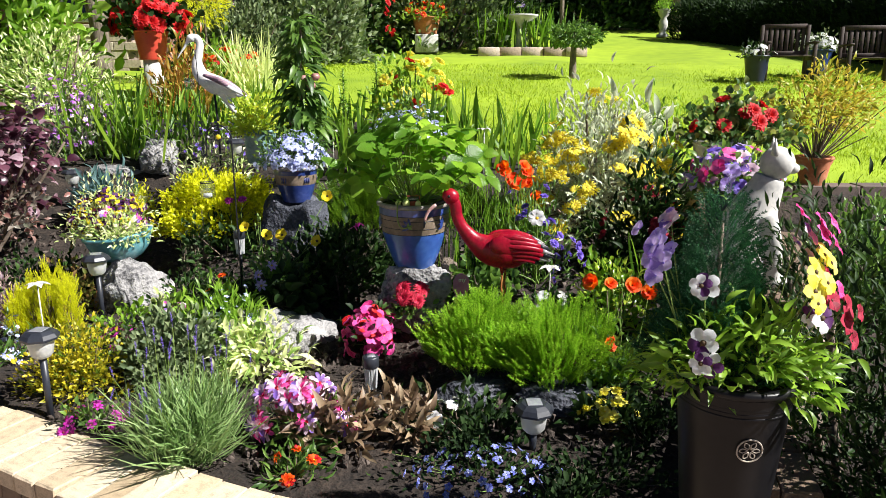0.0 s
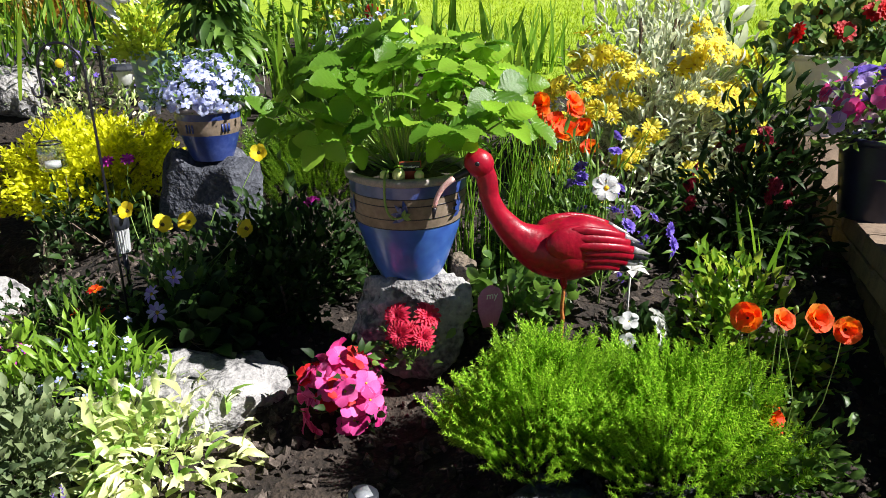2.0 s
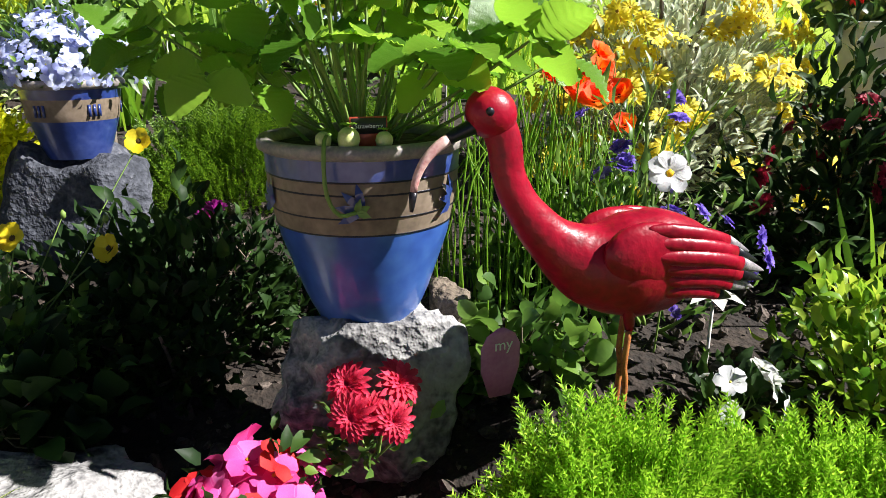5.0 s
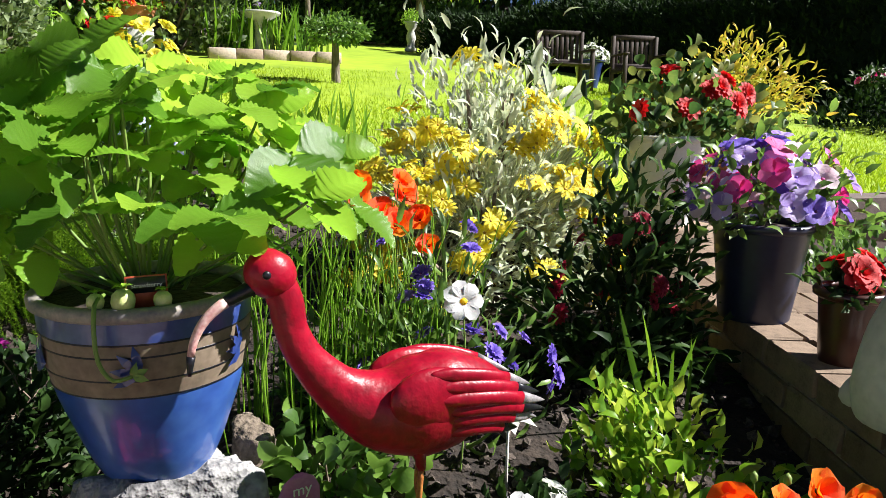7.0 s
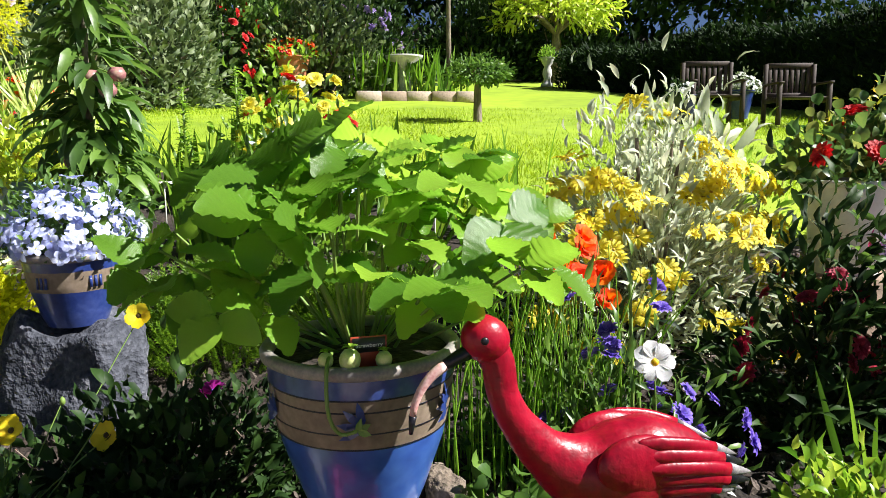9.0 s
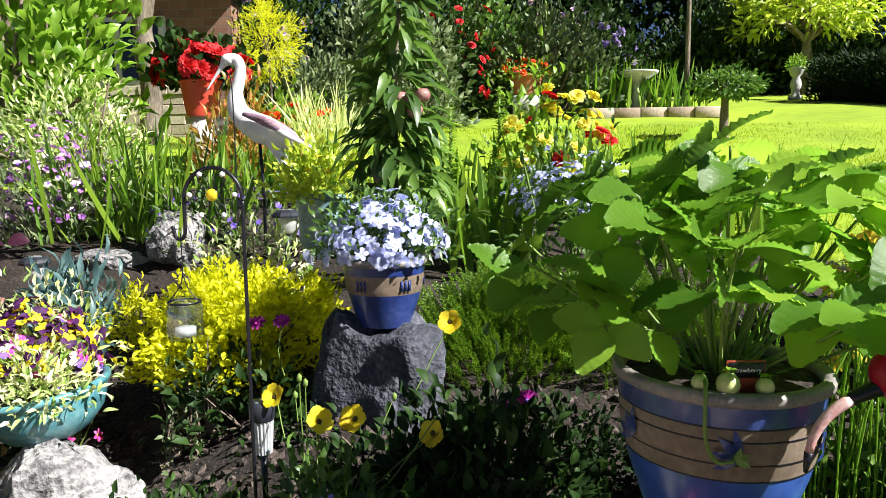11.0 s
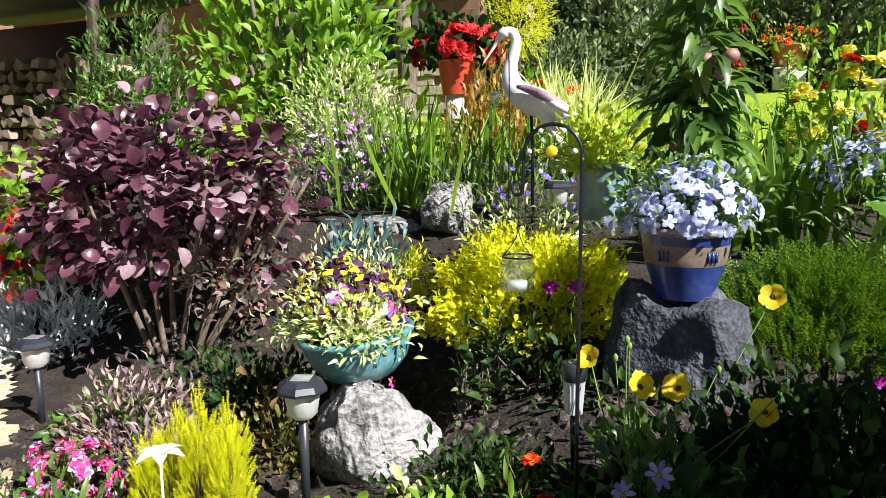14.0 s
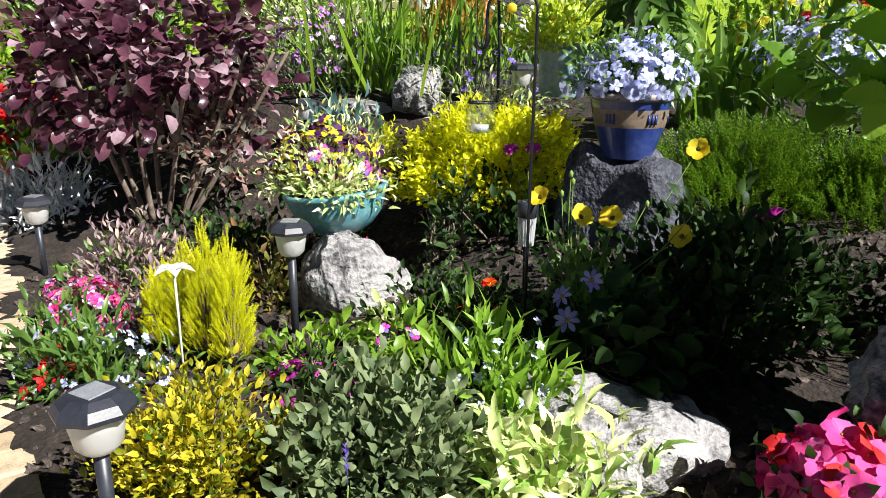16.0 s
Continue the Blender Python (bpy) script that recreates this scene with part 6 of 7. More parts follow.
bush("lime_shrub", "lime green shrub behind the daisies", "shrub", (1.3, 4.5, 0.95), (0.25, 0.2, 0.45), 600, L_LONG, 0.06, M_BRIGHT, 18, up=0.8)

# ---- left of the bed ----
sm = thing("smoke_bush", "purple leaved smoke bush on pale bare stems", "shrub", gz(-3.16, 4.05))
p, d = dome_points(2000, (0.6, 0.4, 0.37), 40, 0.15, low=-0.8)
p[:, 2] += 0.65
part("foliage", leaves(Acc(), p, d, L_ROUND, 0.066, up=-0.1, flat=1.3), M_PURPLE, sm, kind="stuff")
for k in range(9):
    q = RNG.normal(size=2) * (0.3, 0.15)
    part("stem", Acc().add(tube(smooth_path([(q[0] * 0.3, q[1] * 0.3, 0), (q[0] * 0.7, q[1] * 0.6, 0.3), (q[0] * 1.3, q[1], 0.75)], 10), np.linspace(0.014, 0.007, 10), 8)), M_TWIG, sm)
p, d = dome_points(260, (0.3, 0.15, 0.3), 16, 0.2, low=-0.4)
p[:, 2] += 0.3
p[:, 0] += 0.35
part("young_foliage", leaves(Acc(), p, d, L_OVAL, 0.05, up=0.1), leafy("leaf_pale_smoke", [(0.16, 0.18, 0.12), (0.3, 0.26, 0.22), (0.32, 0.14, 0.12)]), sm, "pale grey-pink lower leaves", "stuff")
tr = thing("plant_trough", "square red planter on the terrace", "plant pot", (-4.5, 4.35, 0.43), 20)
a = Acc()
for (w0, w1, z0, z1) in ((0.17, 0.24, 0.0, 0.3), (0.26, 0.26, 0.3, 0.34)):
    v = np.array([(sx * w, sy * w, z) for w, z in ((w0, z0), (w1, z1)) for sx, sy in ((-1, -1), (1, -1), (1, 1), (-1, 1))], float)
    f = [(i, (i + 1) % 4, 4 + (i + 1) % 4) for i in range(4)] + [(i, 4 + (i + 1) % 4, 4 + i) for i in range(4)]
    a.add((v, np.array(f)))
part("body", a, M_REDPOT, tr, smooth=False)
part("compost", Acc().add(box_shape(0.48, 0.48, 0.02, (0, 0, 0.31))), M_SOIL, tr)
flower_dome("geranium", "red geraniums in the red planter", (-4.5, 4.35, 0.76), (0.36, 0.3, 0.42), 900, L_ROUND, 0.06, M_BRIGHT, F_GER, 55, 0.055, 0.05)
pot("plant_pot", "second red planter on the terrace", (-5.2, 4.7, 0.43), [(0.16, 0), (0.24, 0.3), (0.25, 0.34)], [(0, 0.34, 0)], [M_REDPOT, M_REDPOT], 0.23, 0.31)
bush("cineraria", "silver white dusty miller beside the planter", "plant", (-3.9, 4.0, 0.42), (0.28, 0.2, 0.3), 1900, L_NARROW, 0.07, M_WHITELEAF, 26, 0.2, up=0.6)
flower_dome("lobelia", "blue lobelia under the smoke bush", (-3.7, 4.35, 0.42), (0.2, 0.15, 0.2), 300, L_NARROW, 0.04, M_GREY, F_LOB, 60, 0.014, 0.1)
bush("blue_fescue", "blue-grey tufted ornamental grass in the bed", "plant", gz(-2.45, 4.55), (0.14, 0.12, 0.26), 420, L_NARROW, 0.1, leafy("leaf_bluegrey", [(0.06, 0.13, 0.13), (0.14, 0.24, 0.24)]), 16, up=1.2)
flower_dome("wallflower", "mauve wallflowers beside the irises", gz(-3.1, 5.4), (0.36, 0.25, 0.5), 900, L_NARROW, 0.07, M_GREY, [(flower_mesh("mauve_flower", 5, 0.8, [P_MAUVE, P_MAGENTA], 0.2, 1, 0.1), 150), (flower_mesh("mauve_pale", 5, 0.8, [P_PALEPINK, P_MAGENTA], 0.2, 1, 0.1), 60)], 0, 0.019, 0.1, jitter=0.15, up=1.0)
flower_dome("catmint", "low violet-blue flowers below the irises", gz(-2.0, 5.2), (0.5, 0.2, 0.3), 600, L_NARROW, 0.05, M_GREY, flower_mesh("catmint_flower", 5, 0.7, [P_VIOLET, P_MAUVE], 0.3, 1, 0.15), 110, 0.016, 0.1)
bush("variegated_plant", "cream edged rosettes behind the golden shrub", "plant", gz(-1.78, 4.75), (0.26, 0.18, 0.26), 520, L_LONG, 0.055, M_CREAM, 18)
flower_dome("dark_pink", "dark leaved pink flowered plant in the bed", gz(-2.15, 3.95), (0.12, 0.1, 0.2), 250, L_OVAL, 0.03, M_DARK, flower_mesh("pink_small", 6, 0.6, [P_PINK, P_YELLOW], 0.2, 1, 0.2), 14, 0.02, 0.2)
for k in range(3):
    bush("succulent", "upright pale green succulent spike by the bowl", "plant", gz(-1.68 + 0.05 * k, 3.72 + 0.03 * k, 0.05), (0.03, 0.03, 0.22), 70, L_OVAL, 0.025, M_GREY, 10, up=0.8)
bush("low_foliage", "small cream leaved plant under the rock", "plant", gz(-1.6, 3.22), (0.08, 0.07, 0.1), 90, L_OVAL, 0.04, M_CREAM, 8)
bush("low_foliage", "light green leaves at the front of the bed", "plant", gz(-1.75, 3.0), (0.14, 0.1, 0.11), 150, L_OVAL, 0.045, M_BRIGHT, 8)
bush("low_foliage", "green leaves along the terrace coping", "plant", gz(-2.78, 3.38), (0.14, 0.1, 0.12), 240, L_OVAL, 0.05, M_LEAF, 10)
bush("low_foliage", "leafy groundcover beneath the smoke bush", "plant", gz(-2.5, 3.75), (0.34, 0.25, 0.2), 800, L_OVAL, 0.04, M_DARK, 20)
bush("low_foliage", "rust tinted foliage beside the bowl", "plant", gz(-2.2, 3.5), (0.2, 0.16, 0.2), 420, L_OVAL, 0.035, leafy("leaf_rust", [(0.08, 0.12, 0.02), (0.2, 0.2, 0.04), (0.32, 0.16, 0.08)]), 14)
# near-black leaves paint the shade over the front corner
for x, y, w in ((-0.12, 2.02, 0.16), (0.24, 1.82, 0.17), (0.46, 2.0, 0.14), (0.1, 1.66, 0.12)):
    bush("low_foliage", "groundcover coloured near black for shade in the front corner of the bed", "plant", gz(x, y), (w, w * 0.8, 0.1), 420, L_OVAL, 0.03, M_FAR_SHADE, 12, 0.22, group="front corner groundcover")
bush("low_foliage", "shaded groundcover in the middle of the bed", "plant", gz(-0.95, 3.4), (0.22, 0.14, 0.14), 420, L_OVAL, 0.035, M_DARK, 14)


# irises
def iris(label, at, n, rad, h, width=0.035, lean=0.25, mat=None):
    t = thing("iris_clump", label, "plant", at, 0, "iris clumps")
    q = RNG.normal(size=(n, 2)) * np.array(rad) * 0.55
    base = np.stack([q[:, 0], q[:, 1], np.full(n, -0.02)], 1)
    ax = unit(np.stack([RNG.normal(size=n) * lean, RNG.normal(size=n) * lean, np.ones(n)], 1))
    hs = h * RNG.uniform(0.6, 1.1, n)
    shp = leaf_shape(1.0, 0.12, 0.0, ((0.02, 0.8), (0.3, 1.0), (0.55, 0.95), (0.8, 0.62)))
    v = shp[0].copy()
    v[:, 2] = v[:, 2] * 0.02 - 0.12 * v[:, 1] ** 2.5
    nr = RNG.normal(size=(n, 3))
    m = frames_of(base, ax, nr, np.stack([np.full(n, width) * RNG.uniform(0.7, 1.2, n), hs, hs], 1))
    me = Acc().add((v, shp[1])).mesh("blade", mat or M_BLADE_ONE)
    for k in range(n):
        o = new("blade", me)
        o.parent = t
        o.matrix_basis = Matrix([list(m[k, 0]), list(m[k, 1]), list(m[k, 2]), [0, 0, 0, 1]])
    return t


iris("fan of light green iris blades behind the violas", gz(-0.78, 4.85), 36, (0.16, 0.12), 0.5, 0.04, 0.16)
iris("iris blades beside the apple tree", gz(-1.15, 4.75), 22, (0.12, 0.1), 0.42, 0.035, 0.2)
iris("iris blades at the lawn edge", gz(-0.2, 5.6), 46, (0.4, 0.18), 0.5, 0.035, 0.2)
iris("iris blades at the lawn edge beside the begonias", gz(0.35, 5.5), 44, (0.4, 0.18), 0.46, 0.035, 0.22)
iris("iris blades behind the strawberry plant", gz(0.1, 4.9), 40, (0.35, 0.18), 0.42, 0.03, 0.22)
iris("tall dark green montbretia clump by the crane", gz(-2.55, 5.4), 150, (0.42, 0.28), 0.66, 0.024, 0.3)
iris("bright green blades around the crane", gz(-1.9, 6.1), 90, (0.5, 0.2), 0.5, 0.026, 0.25)
iris("green blades between crane and apple tree", gz(-1.25, 6.0), 70, (0.4, 0.2), 0.42, 0.026, 0.25)
iris("iris blades along the back of the bed", gz(-0.55, 6.1), 60, (0.5, 0.2), 0.42, 0.03, 0.2)
iris("thin blades on the wall side of the bed", gz(0.72, 2.95), 7, (0.08, 0.06), 0.34, 0.014, 0.15)
flower_dome("phlox", "pale blue phlox flowers behind the strawberry", gz(-0.42, 4.75), (0.3, 0.14, 0.46), 420, L_LONG, 0.06, M_LEAF, F_PHLOX, 170, 0.019, 0.62)
F_YBEG = flower_mesh("yellow_begonia", 8, 0.8, [P_LEMON, P_YELLOW], 0.2, 3, 0.2)
flower_dome("begonia", "yellow and red begonias at the lawn edge", gz(-0.42, 5.7), (0.34, 0.2, 0.62), 480, L_OVAL, 0.06, M_BRIGHT, [(F_YBEG, 38), (flower_mesh("red_begonia", 8, 0.8, [P_RED, P_DEEPRED], 0.2, 3, 0.2), 8)], 0, 0.045, 0.35)
for x, y, h in ((-0.98, 5.6, 0.62), (-0.72, 5.65, 0.72)):
    lily = thing("lily_stem", "tall lily stem with whorled narrow leaves", "plant", gz(x, y), group="lily stems")
    k = 260
    zz = RNG.random(k) ** 0.8 * h
    ag = RNG.uniform(0, 6.3, k)
    dd = np.stack([np.cos(ag), np.sin(ag), np.full(k, 0.5)], 1)
    part("foliage", Acc().add(L_NARROW, frames_of(np.stack([0 * zz, 0 * zz, zz], 1), dd, np.tile([(0, 0, 1.0)], (k, 1)), 0.1 * (1.15 - zz / h * 0.8))), M_BRIGHT, lily, kind="stuff")
    part("stem", Acc().add(tube([(0, 0, 0), (0, 0, h)], 0.006, 8)), M_STEM, lily)

# columnar apple tree
ap = thing("apple_tree", "young columnar apple tree with purple apples", "tree", gz(-1.05, 4.15))
part("trunk", Acc().add(tube(smooth_path([(0, 0, -0.05), (0.01, 0, 0.3), (-0.01, 0, 0.75), (0.01, 0, 1.1)], 14), np.linspace(0.014, 0.008, 14), 10)), M_BARK, ap)
k = 420
zz = 0.35 + 0.8 * RNG.random(k)
ag = RNG.uniform(0, 6.3, k)
rr = 0.1 * RNG.random(k) * np.clip((1.25 - zz) * 3, 0.25, 1)
pos = np.stack([rr * np.cos(ag), rr * np.sin(ag), zz], 1)
dd = np.stack([np.cos(ag), np.sin(ag), RNG.normal(size=k) * 0.4 - 0.25], 1)
part("foliage", Acc().add(L_LONG, frames_of(pos, dd, np.tile([(0, 0, 1.0)], (k, 1)) + RNG.normal(size=(k, 3)) * 0.3, RNG.uniform(0.09, 0.16, k) * np.where(zz > 0.9, 0.85, 1))), M_LEAF, ap, kind="stuff")
am = Acc().add(revolve([(0.001, -0.021), (0.014, -0.022), (0.025, -0.008), (0.027, 0.004), (0.018, 0.02), (0.005, 0.017), (0.001, 0.014)], 18)).mesh("apple", M_APPLE)
for q in ((0.05, -0.06, 0.8), (0.09, -0.05, 0.82), (0.07, -0.09, 0.77), (0.02, -0.06, 0.81), (0.0, -0.07, 0.46), (-0.05, -0.05, 0.56)):
    o = new("apple", am)
    o.parent, o.location = ap, q

# ---- beyond the bed ----
def bench(at, rz):
    t = thing("garden_bench", "dark stained wooden slatted garden bench with armrests on the lawn", "bench", at, rz, "garden benches", scale=0.74)
    leg = Acc().add(box_shape(0.06, 0.06, 0.62, chamfer=0.005)).mesh("leg", M_WOODDARK)
    back = Acc().add(box_shape(0.06, 0.06, 0.95, chamfer=0.005)).mesh("back_leg", M_WOODDARK)
    slat = Acc().add(box_shape(0.06, 0.02, 0.42, chamfer=0.003)).mesh("back_slat", M_WOODDARK)
    seat = Acc().add(box_shape(0.72, 0.07, 0.025, chamfer=0.003)).mesh("seat_slat", M_WOODDARK)
    for x in (-0.38, 0.38):
        o = new("leg", leg); o.parent, o.location = t, (x, -0.25, 0)
        o = new("leg", back); o.parent, o.location = t, (x, 0.25, 0)
        part("armrest", Acc().add(box_shape(0.08, 0.58, 0.03, (x, -0.02, 0.62), 0.006)), M_WOODDARK, t)
        part("side_rail", Acc().add(box_shape(0.04, 0.46, 0.06, (x, 0, 0.34), 0.004)), M_WOODDARK, t)
    for k in range(8):
        o = new("back_slat", slat); o.parent, o.location = t, (-0.31 + k * 0.088, 0.26, 0.5)
    for k in range(6):
        o = new("seat_slat", seat); o.parent, o.location = t, (0, -0.24 + k * 0.09, 0.4)
    for z in (0.44, 0.9):
        part("back_rail", Acc().add(box_shape(0.72, 0.035, 0.07, (0, 0.26, z), 0.004)), M_WOODDARK, t)
    return t


bench(gz(4.33, 9.2), -12)
bench(gz(5.25, 8.95), -12)
part_pot = pot("plant_pot", "blue pot of white flowers between the benches", gz(4.95, 9.6), [(0.12, 0), (0.18, 0.3), (0.19, 0.34)], [(0, 0.34, 0)], [M_BLUEDARK, M_BLUEDARK], 0.17, 0.31)
flower_dome("bedding_plant", "white flowers in the blue pot", gz(4.95, 9.6, 0.33), (0.26, 0.22, 0.2), 260, L_OVAL, 0.05, M_GREY, F_IMPAT, 60, 0.035, 0.1)
pot("plant_pot", "dark bucket of white flowers beside the bench", gz(3.9, 9.1), [(0.11, 0), (0.15, 0.3), (0.16, 0.32)], [(0, 0.32, 0)], [M_NAVY, M_NAVY], 0.14, 0.3)
flower_dome("bedding_plant", "white flowers in the bucket", gz(3.9, 9.1, 0.3), (0.17, 0.17, 0.15), 160, L_OVAL, 0.05, M_DARK, F_IMPAT, 25, 0.03, 0.1)


def tree(name, label, at, h, crown, n, size, mat, trunk_r=0.1, shape=None, crown_z=None, limbs=6, clumps=40, tight=0.16, low=-0.6, category="tree", lean=0.0):
    t = thing(name, label, category, at)
    part("trunk", Acc().add(tube(smooth_path([(0, 0, -0.2), (lean * 0.3, 0.02, h * 0.4), (lean, 0, h)], 14), np.linspace(trunk_r, trunk_r * 0.5, 14), 12)), M_BARK, t)
    cz = h + crown[2] * 0.35 if crown_z is None else crown_z
    p, d = dome_points(n, crown, clumps, tight, low)
    p += np.array((lean, 0, cz))
    for k in range(limbs):
        q = p[k * 7]
        part("limb", Acc().add(tube(smooth_path([(lean * 0.9, 0, h * 0.9), ((q[0] + lean) * 0.5, q[1] * 0.5, (h + q[2]) * 0.52), tuple(q)], 8), np.linspace(trunk_r * 0.45, trunk_r * 0.1, 8), 7)), M_BARK, t)
    part("crown", leaves(Acc(), p, d, shape or L_OVAL, size, up=0.1), mat, t, kind="stuff")
    return t


tree("dwarf_tree", "small weeping grafted tree on the lawn", gz(1.62, 9.5), 0.52, (0.3, 0.26, 0.15), 1100, 0.06, M_LEAF, 0.06, crown_z=0.52, low=-0.8)
tree("lime_tree", "yellow-green leaved tree at the back of the lawn", gz(5.6, 17.4), 1.2, (1.4, 1.0, 0.9), 2600, 0.2, M_LIME, 0.14, crown_z=1.75, shape=L_LONG, limbs=10)
tree("acacia_tree", "slender tree with thin branches over the lawn", gz(2.0, 12.6), 2.2, (1.1, 0.8, 0.7), 700, 0.14, M_LIME, 0.05, limbs=12, clumps=22)

# pedestal statue and planters
ped = Acc().add(revolve([(0.13, 0), (0.13, 0.05), (0.08, 0.08), (0.07, 0.16), (0.1, 0.24), (0.09, 0.33), (0.06, 0.4), (0.11, 0.46), (0.14, 0.56), (0.15, 0.58), (0.12, 0.57), (0.001, 0.55)], 28))
single("stone_pedestal", ped, M_STONE, "carved pale stone pedestal planter on the lawn", "garden ornament", gz(4.8, 15.8))
bush("box_ball", "small clipped ball on the stone pedestal", "shrub", gz(4.8, 15.8, 0.56), (0.16, 0.16, 0.2), 400, L_OVAL, 0.05, M_BRIGHT, 20)
bb = Acc().add(revolve([(0.2, 0), (0.2, 0.06), (0.1, 0.1), (0.08, 0.4), (0.1, 0.5), (0.28, 0.6), (0.29, 0.63), (0.24, 0.6), (0.001, 0.57)], 28))
single("bird_bath", bb, M_STONE, "grey stone bird bath among irises", "garden ornament", gz(1.3, 12.6))
iris("iris blades around the bird bath", gz(1.7, 12.6), 70, (0.5, 0.3), 0.8, 0.05, 0.2)
iris("iris blades beside the bird bath", gz(0.9, 12.7), 60, (0.4, 0.3), 0.8, 0.05, 0.2)
kerb = thing("raised_kerb", "pale stone kerb round the bird bath bed", "kerb", gz(1.5, 12.2))
for k in range(5):
    part("stone", Acc().add(box_shape(0.36, 0.2, 0.16, (-0.8 + k * 0.37, 0.03 * math.sin(k), -0.03), 0.01)), M_PAVE, kerb)
tp = gz(-0.35, 12.6)
pot("plant_pot", "terracotta pot of orange flowers behind the lawn", (tp[0], tp[1], tp[2] + 0.25), [(0.16, 0), (0.24, 0.3), (0.26, 0.34)], [(0, 0.34, 0)], [M_TERRA, M_TERRA], 0.23, 0.31)
part("block", Acc().add(box_shape(0.4, 0.4, 0.3, chamfer=0.01)), M_STONE, thing("plinth", "stone block under the terracotta pot", "plinth", tp))
flower_dome("marigold", "orange flowers in the terracotta pot", (tp[0], tp[1], tp[2] + 0.55), (0.36, 0.3, 0.26), 320, L_OVAL, 0.07, M_BRIGHT, F_MARI, 40, 0.05, 0.2)

# border shrubs behind the lawn
SHRUBS = [
    ("rounded olive green shrub", -2.3, 11.5, 1.0, 0.8, 1.6, M_GREY, 0.13), ("dark evergreen shrub", -3.5, 12.2, 1.2, 0.9, 1.9, M_DARK, 0.14), ("blue-green shrub", 0.0, 13.2, 1.0, 0.8, 1.4, M_GREY, 0.12),
    ("tall mixed green shrub", -1.1, 13.5, 1.1, 0.9, 2.0, M_LEAF, 0.14), ("clipped dark bush", 3.9, 18.2, 1.6, 1.0, 1.7, M_DARK, 0.14), ("clipped dark bush", 6.2, 18.6, 1.6, 1.0, 1.5, M_DARK, 0.14),
    ("broad green shrub", -5.0, 12.8, 1.3, 1.0, 2.2, M_LEAF, 0.15), ("shrub at the foot of the trees", 0.9, 16.6, 1.3, 1.0, 1.5, M_DARK, 0.14), ("loose grey-green shrub", -3.0, 10.6, 0.7, 0.5, 0.9, M_GREY, 0.09)]
for lab, x, y, rx, ry, h, m, s in SHRUBS:
    bush("shrub", lab + " behind the lawn", "shrub", gz(x, y), (rx, ry, h), 3600, L_OVAL, s, m, 60, 0.15, low=0.0)
F_ROSE = flower_mesh("rose", 8, 0.8, [P_RED, P_DEEPRED], 0.25, 3, 0.2)
F_ROSEP = flower_mesh("pink_rose", 8, 0.8, [P_PALEPINK, P_PINK], 0.25, 3, 0.2)
for lab, x, y, me, k in (("red roses against the dark shrubs", -1.6, 12.6, F_ROSE, 22), ("pink roses against the dark shrubs", 0.1, 13.6, F_ROSEP, 26), ("pink roses on a green bush", -3.9, 11.4, F_ROSEP, 22)):
    flower_dome("rose_bush", lab, gz(x, y), (0.8, 0.5, 1.7), 1100, L_OVAL, 0.1, M_DARK, me, k, 0.07, 0.1)
flower_dome("begonia", "row of red begonias at the far lawn edge", gz(-3.3, 9.6), (0.7, 0.2, 0.2), 300, L_OVAL, 0.07, M_DARK, F_ROSE, 50, 0.05, 0.1)
flower_dome("hydrangea", "mauve flower heads in the shrubbery", gz(0.9, 13.8), (0.7, 0.5, 1.3), 900, L_OVAL, 0.12, M_DARK, flower_mesh("mauve_head", 14, 0.4, [P_LILAC, P_VIOLET], 0.4, 3, 0.3), 22, 0.1, 0.5)

# red flowers in a red pot, round golden standard, bare trunk
rp2 = gz(-3.3, 7.8)
pot("plant_pot", "bright red pot on a stand by the house", (rp2[0], rp2[1], rp2[2] + 0.42), [(0.13, 0), (0.17, 0.26), (0.18, 0.3)], [(0, 0.3, 0)], [M_REDPOT, M_REDPOT], 0.165, 0.27)
part("post", Acc().add(tube([(0, 0, -0.1), (0, 0, 0.42)], [0.12, 0.1], 14)), M_STONE, thing("pot_stand", "stone stand under the red pot", "stand", rp2))
flower_dome("geranium", "mass of scarlet flowers in the red pot", (rp2[0], rp2[1], rp2[2] + 0.72), (0.36, 0.32, 0.28), 500, L_ROUND, 0.09, M_DARK, F_GER, 60, 0.075, 0.0)
tree("standard_conifer", "golden ball topped standard conifer", gz(-3.05, 8.9), 0.85, (0.33, 0.33, 0.36), 1500, 0.07, M_GOLD, 0.025, SPRIG_FAT, 1.05, low=-1.0)
bare = thing("tree", "pale leaning tree trunk before the house", "tree", gz(-4.6, 9.4))
part("trunk", Acc().add(tube(smooth_path([(0, 0, -0.2), (0.04, 0, 0.7), (-0.02, 0, 1.3), (0.12, 0, 2.2), (0.3, 0, 3.4)], 24), np.linspace(0.13, 0.09, 24) + 0.012 * np.sin(np.arange(24)), 14)), M_BARK, bare)
p, d = dome_points(1600, (1.6, 1.2, 0.9), 40, 0.2, -0.6)
part("crown", leaves(Acc(), p + (0.3, 0, 4.4), d, L_OVAL, 0.16), M_LEAF, bare, kind="stuff")
bush("laurel", "large bright leaved laurel against the house", "shrub", gz(-5.0, 7.6), (1.1, 0.7, 2.1), 1900, L_OVAL, 0.17, M_BRIGHT, 60, 0.14, low=-0.1)
bush("choisya", "dense rounded green shrub near the log store", "shrub", (-5.6, 6.3, 0.42), (0.7, 0.6, 2.0), 8500, L_LONG, 0.085, M_LEAF, 120, 0.1, low=-0.1)
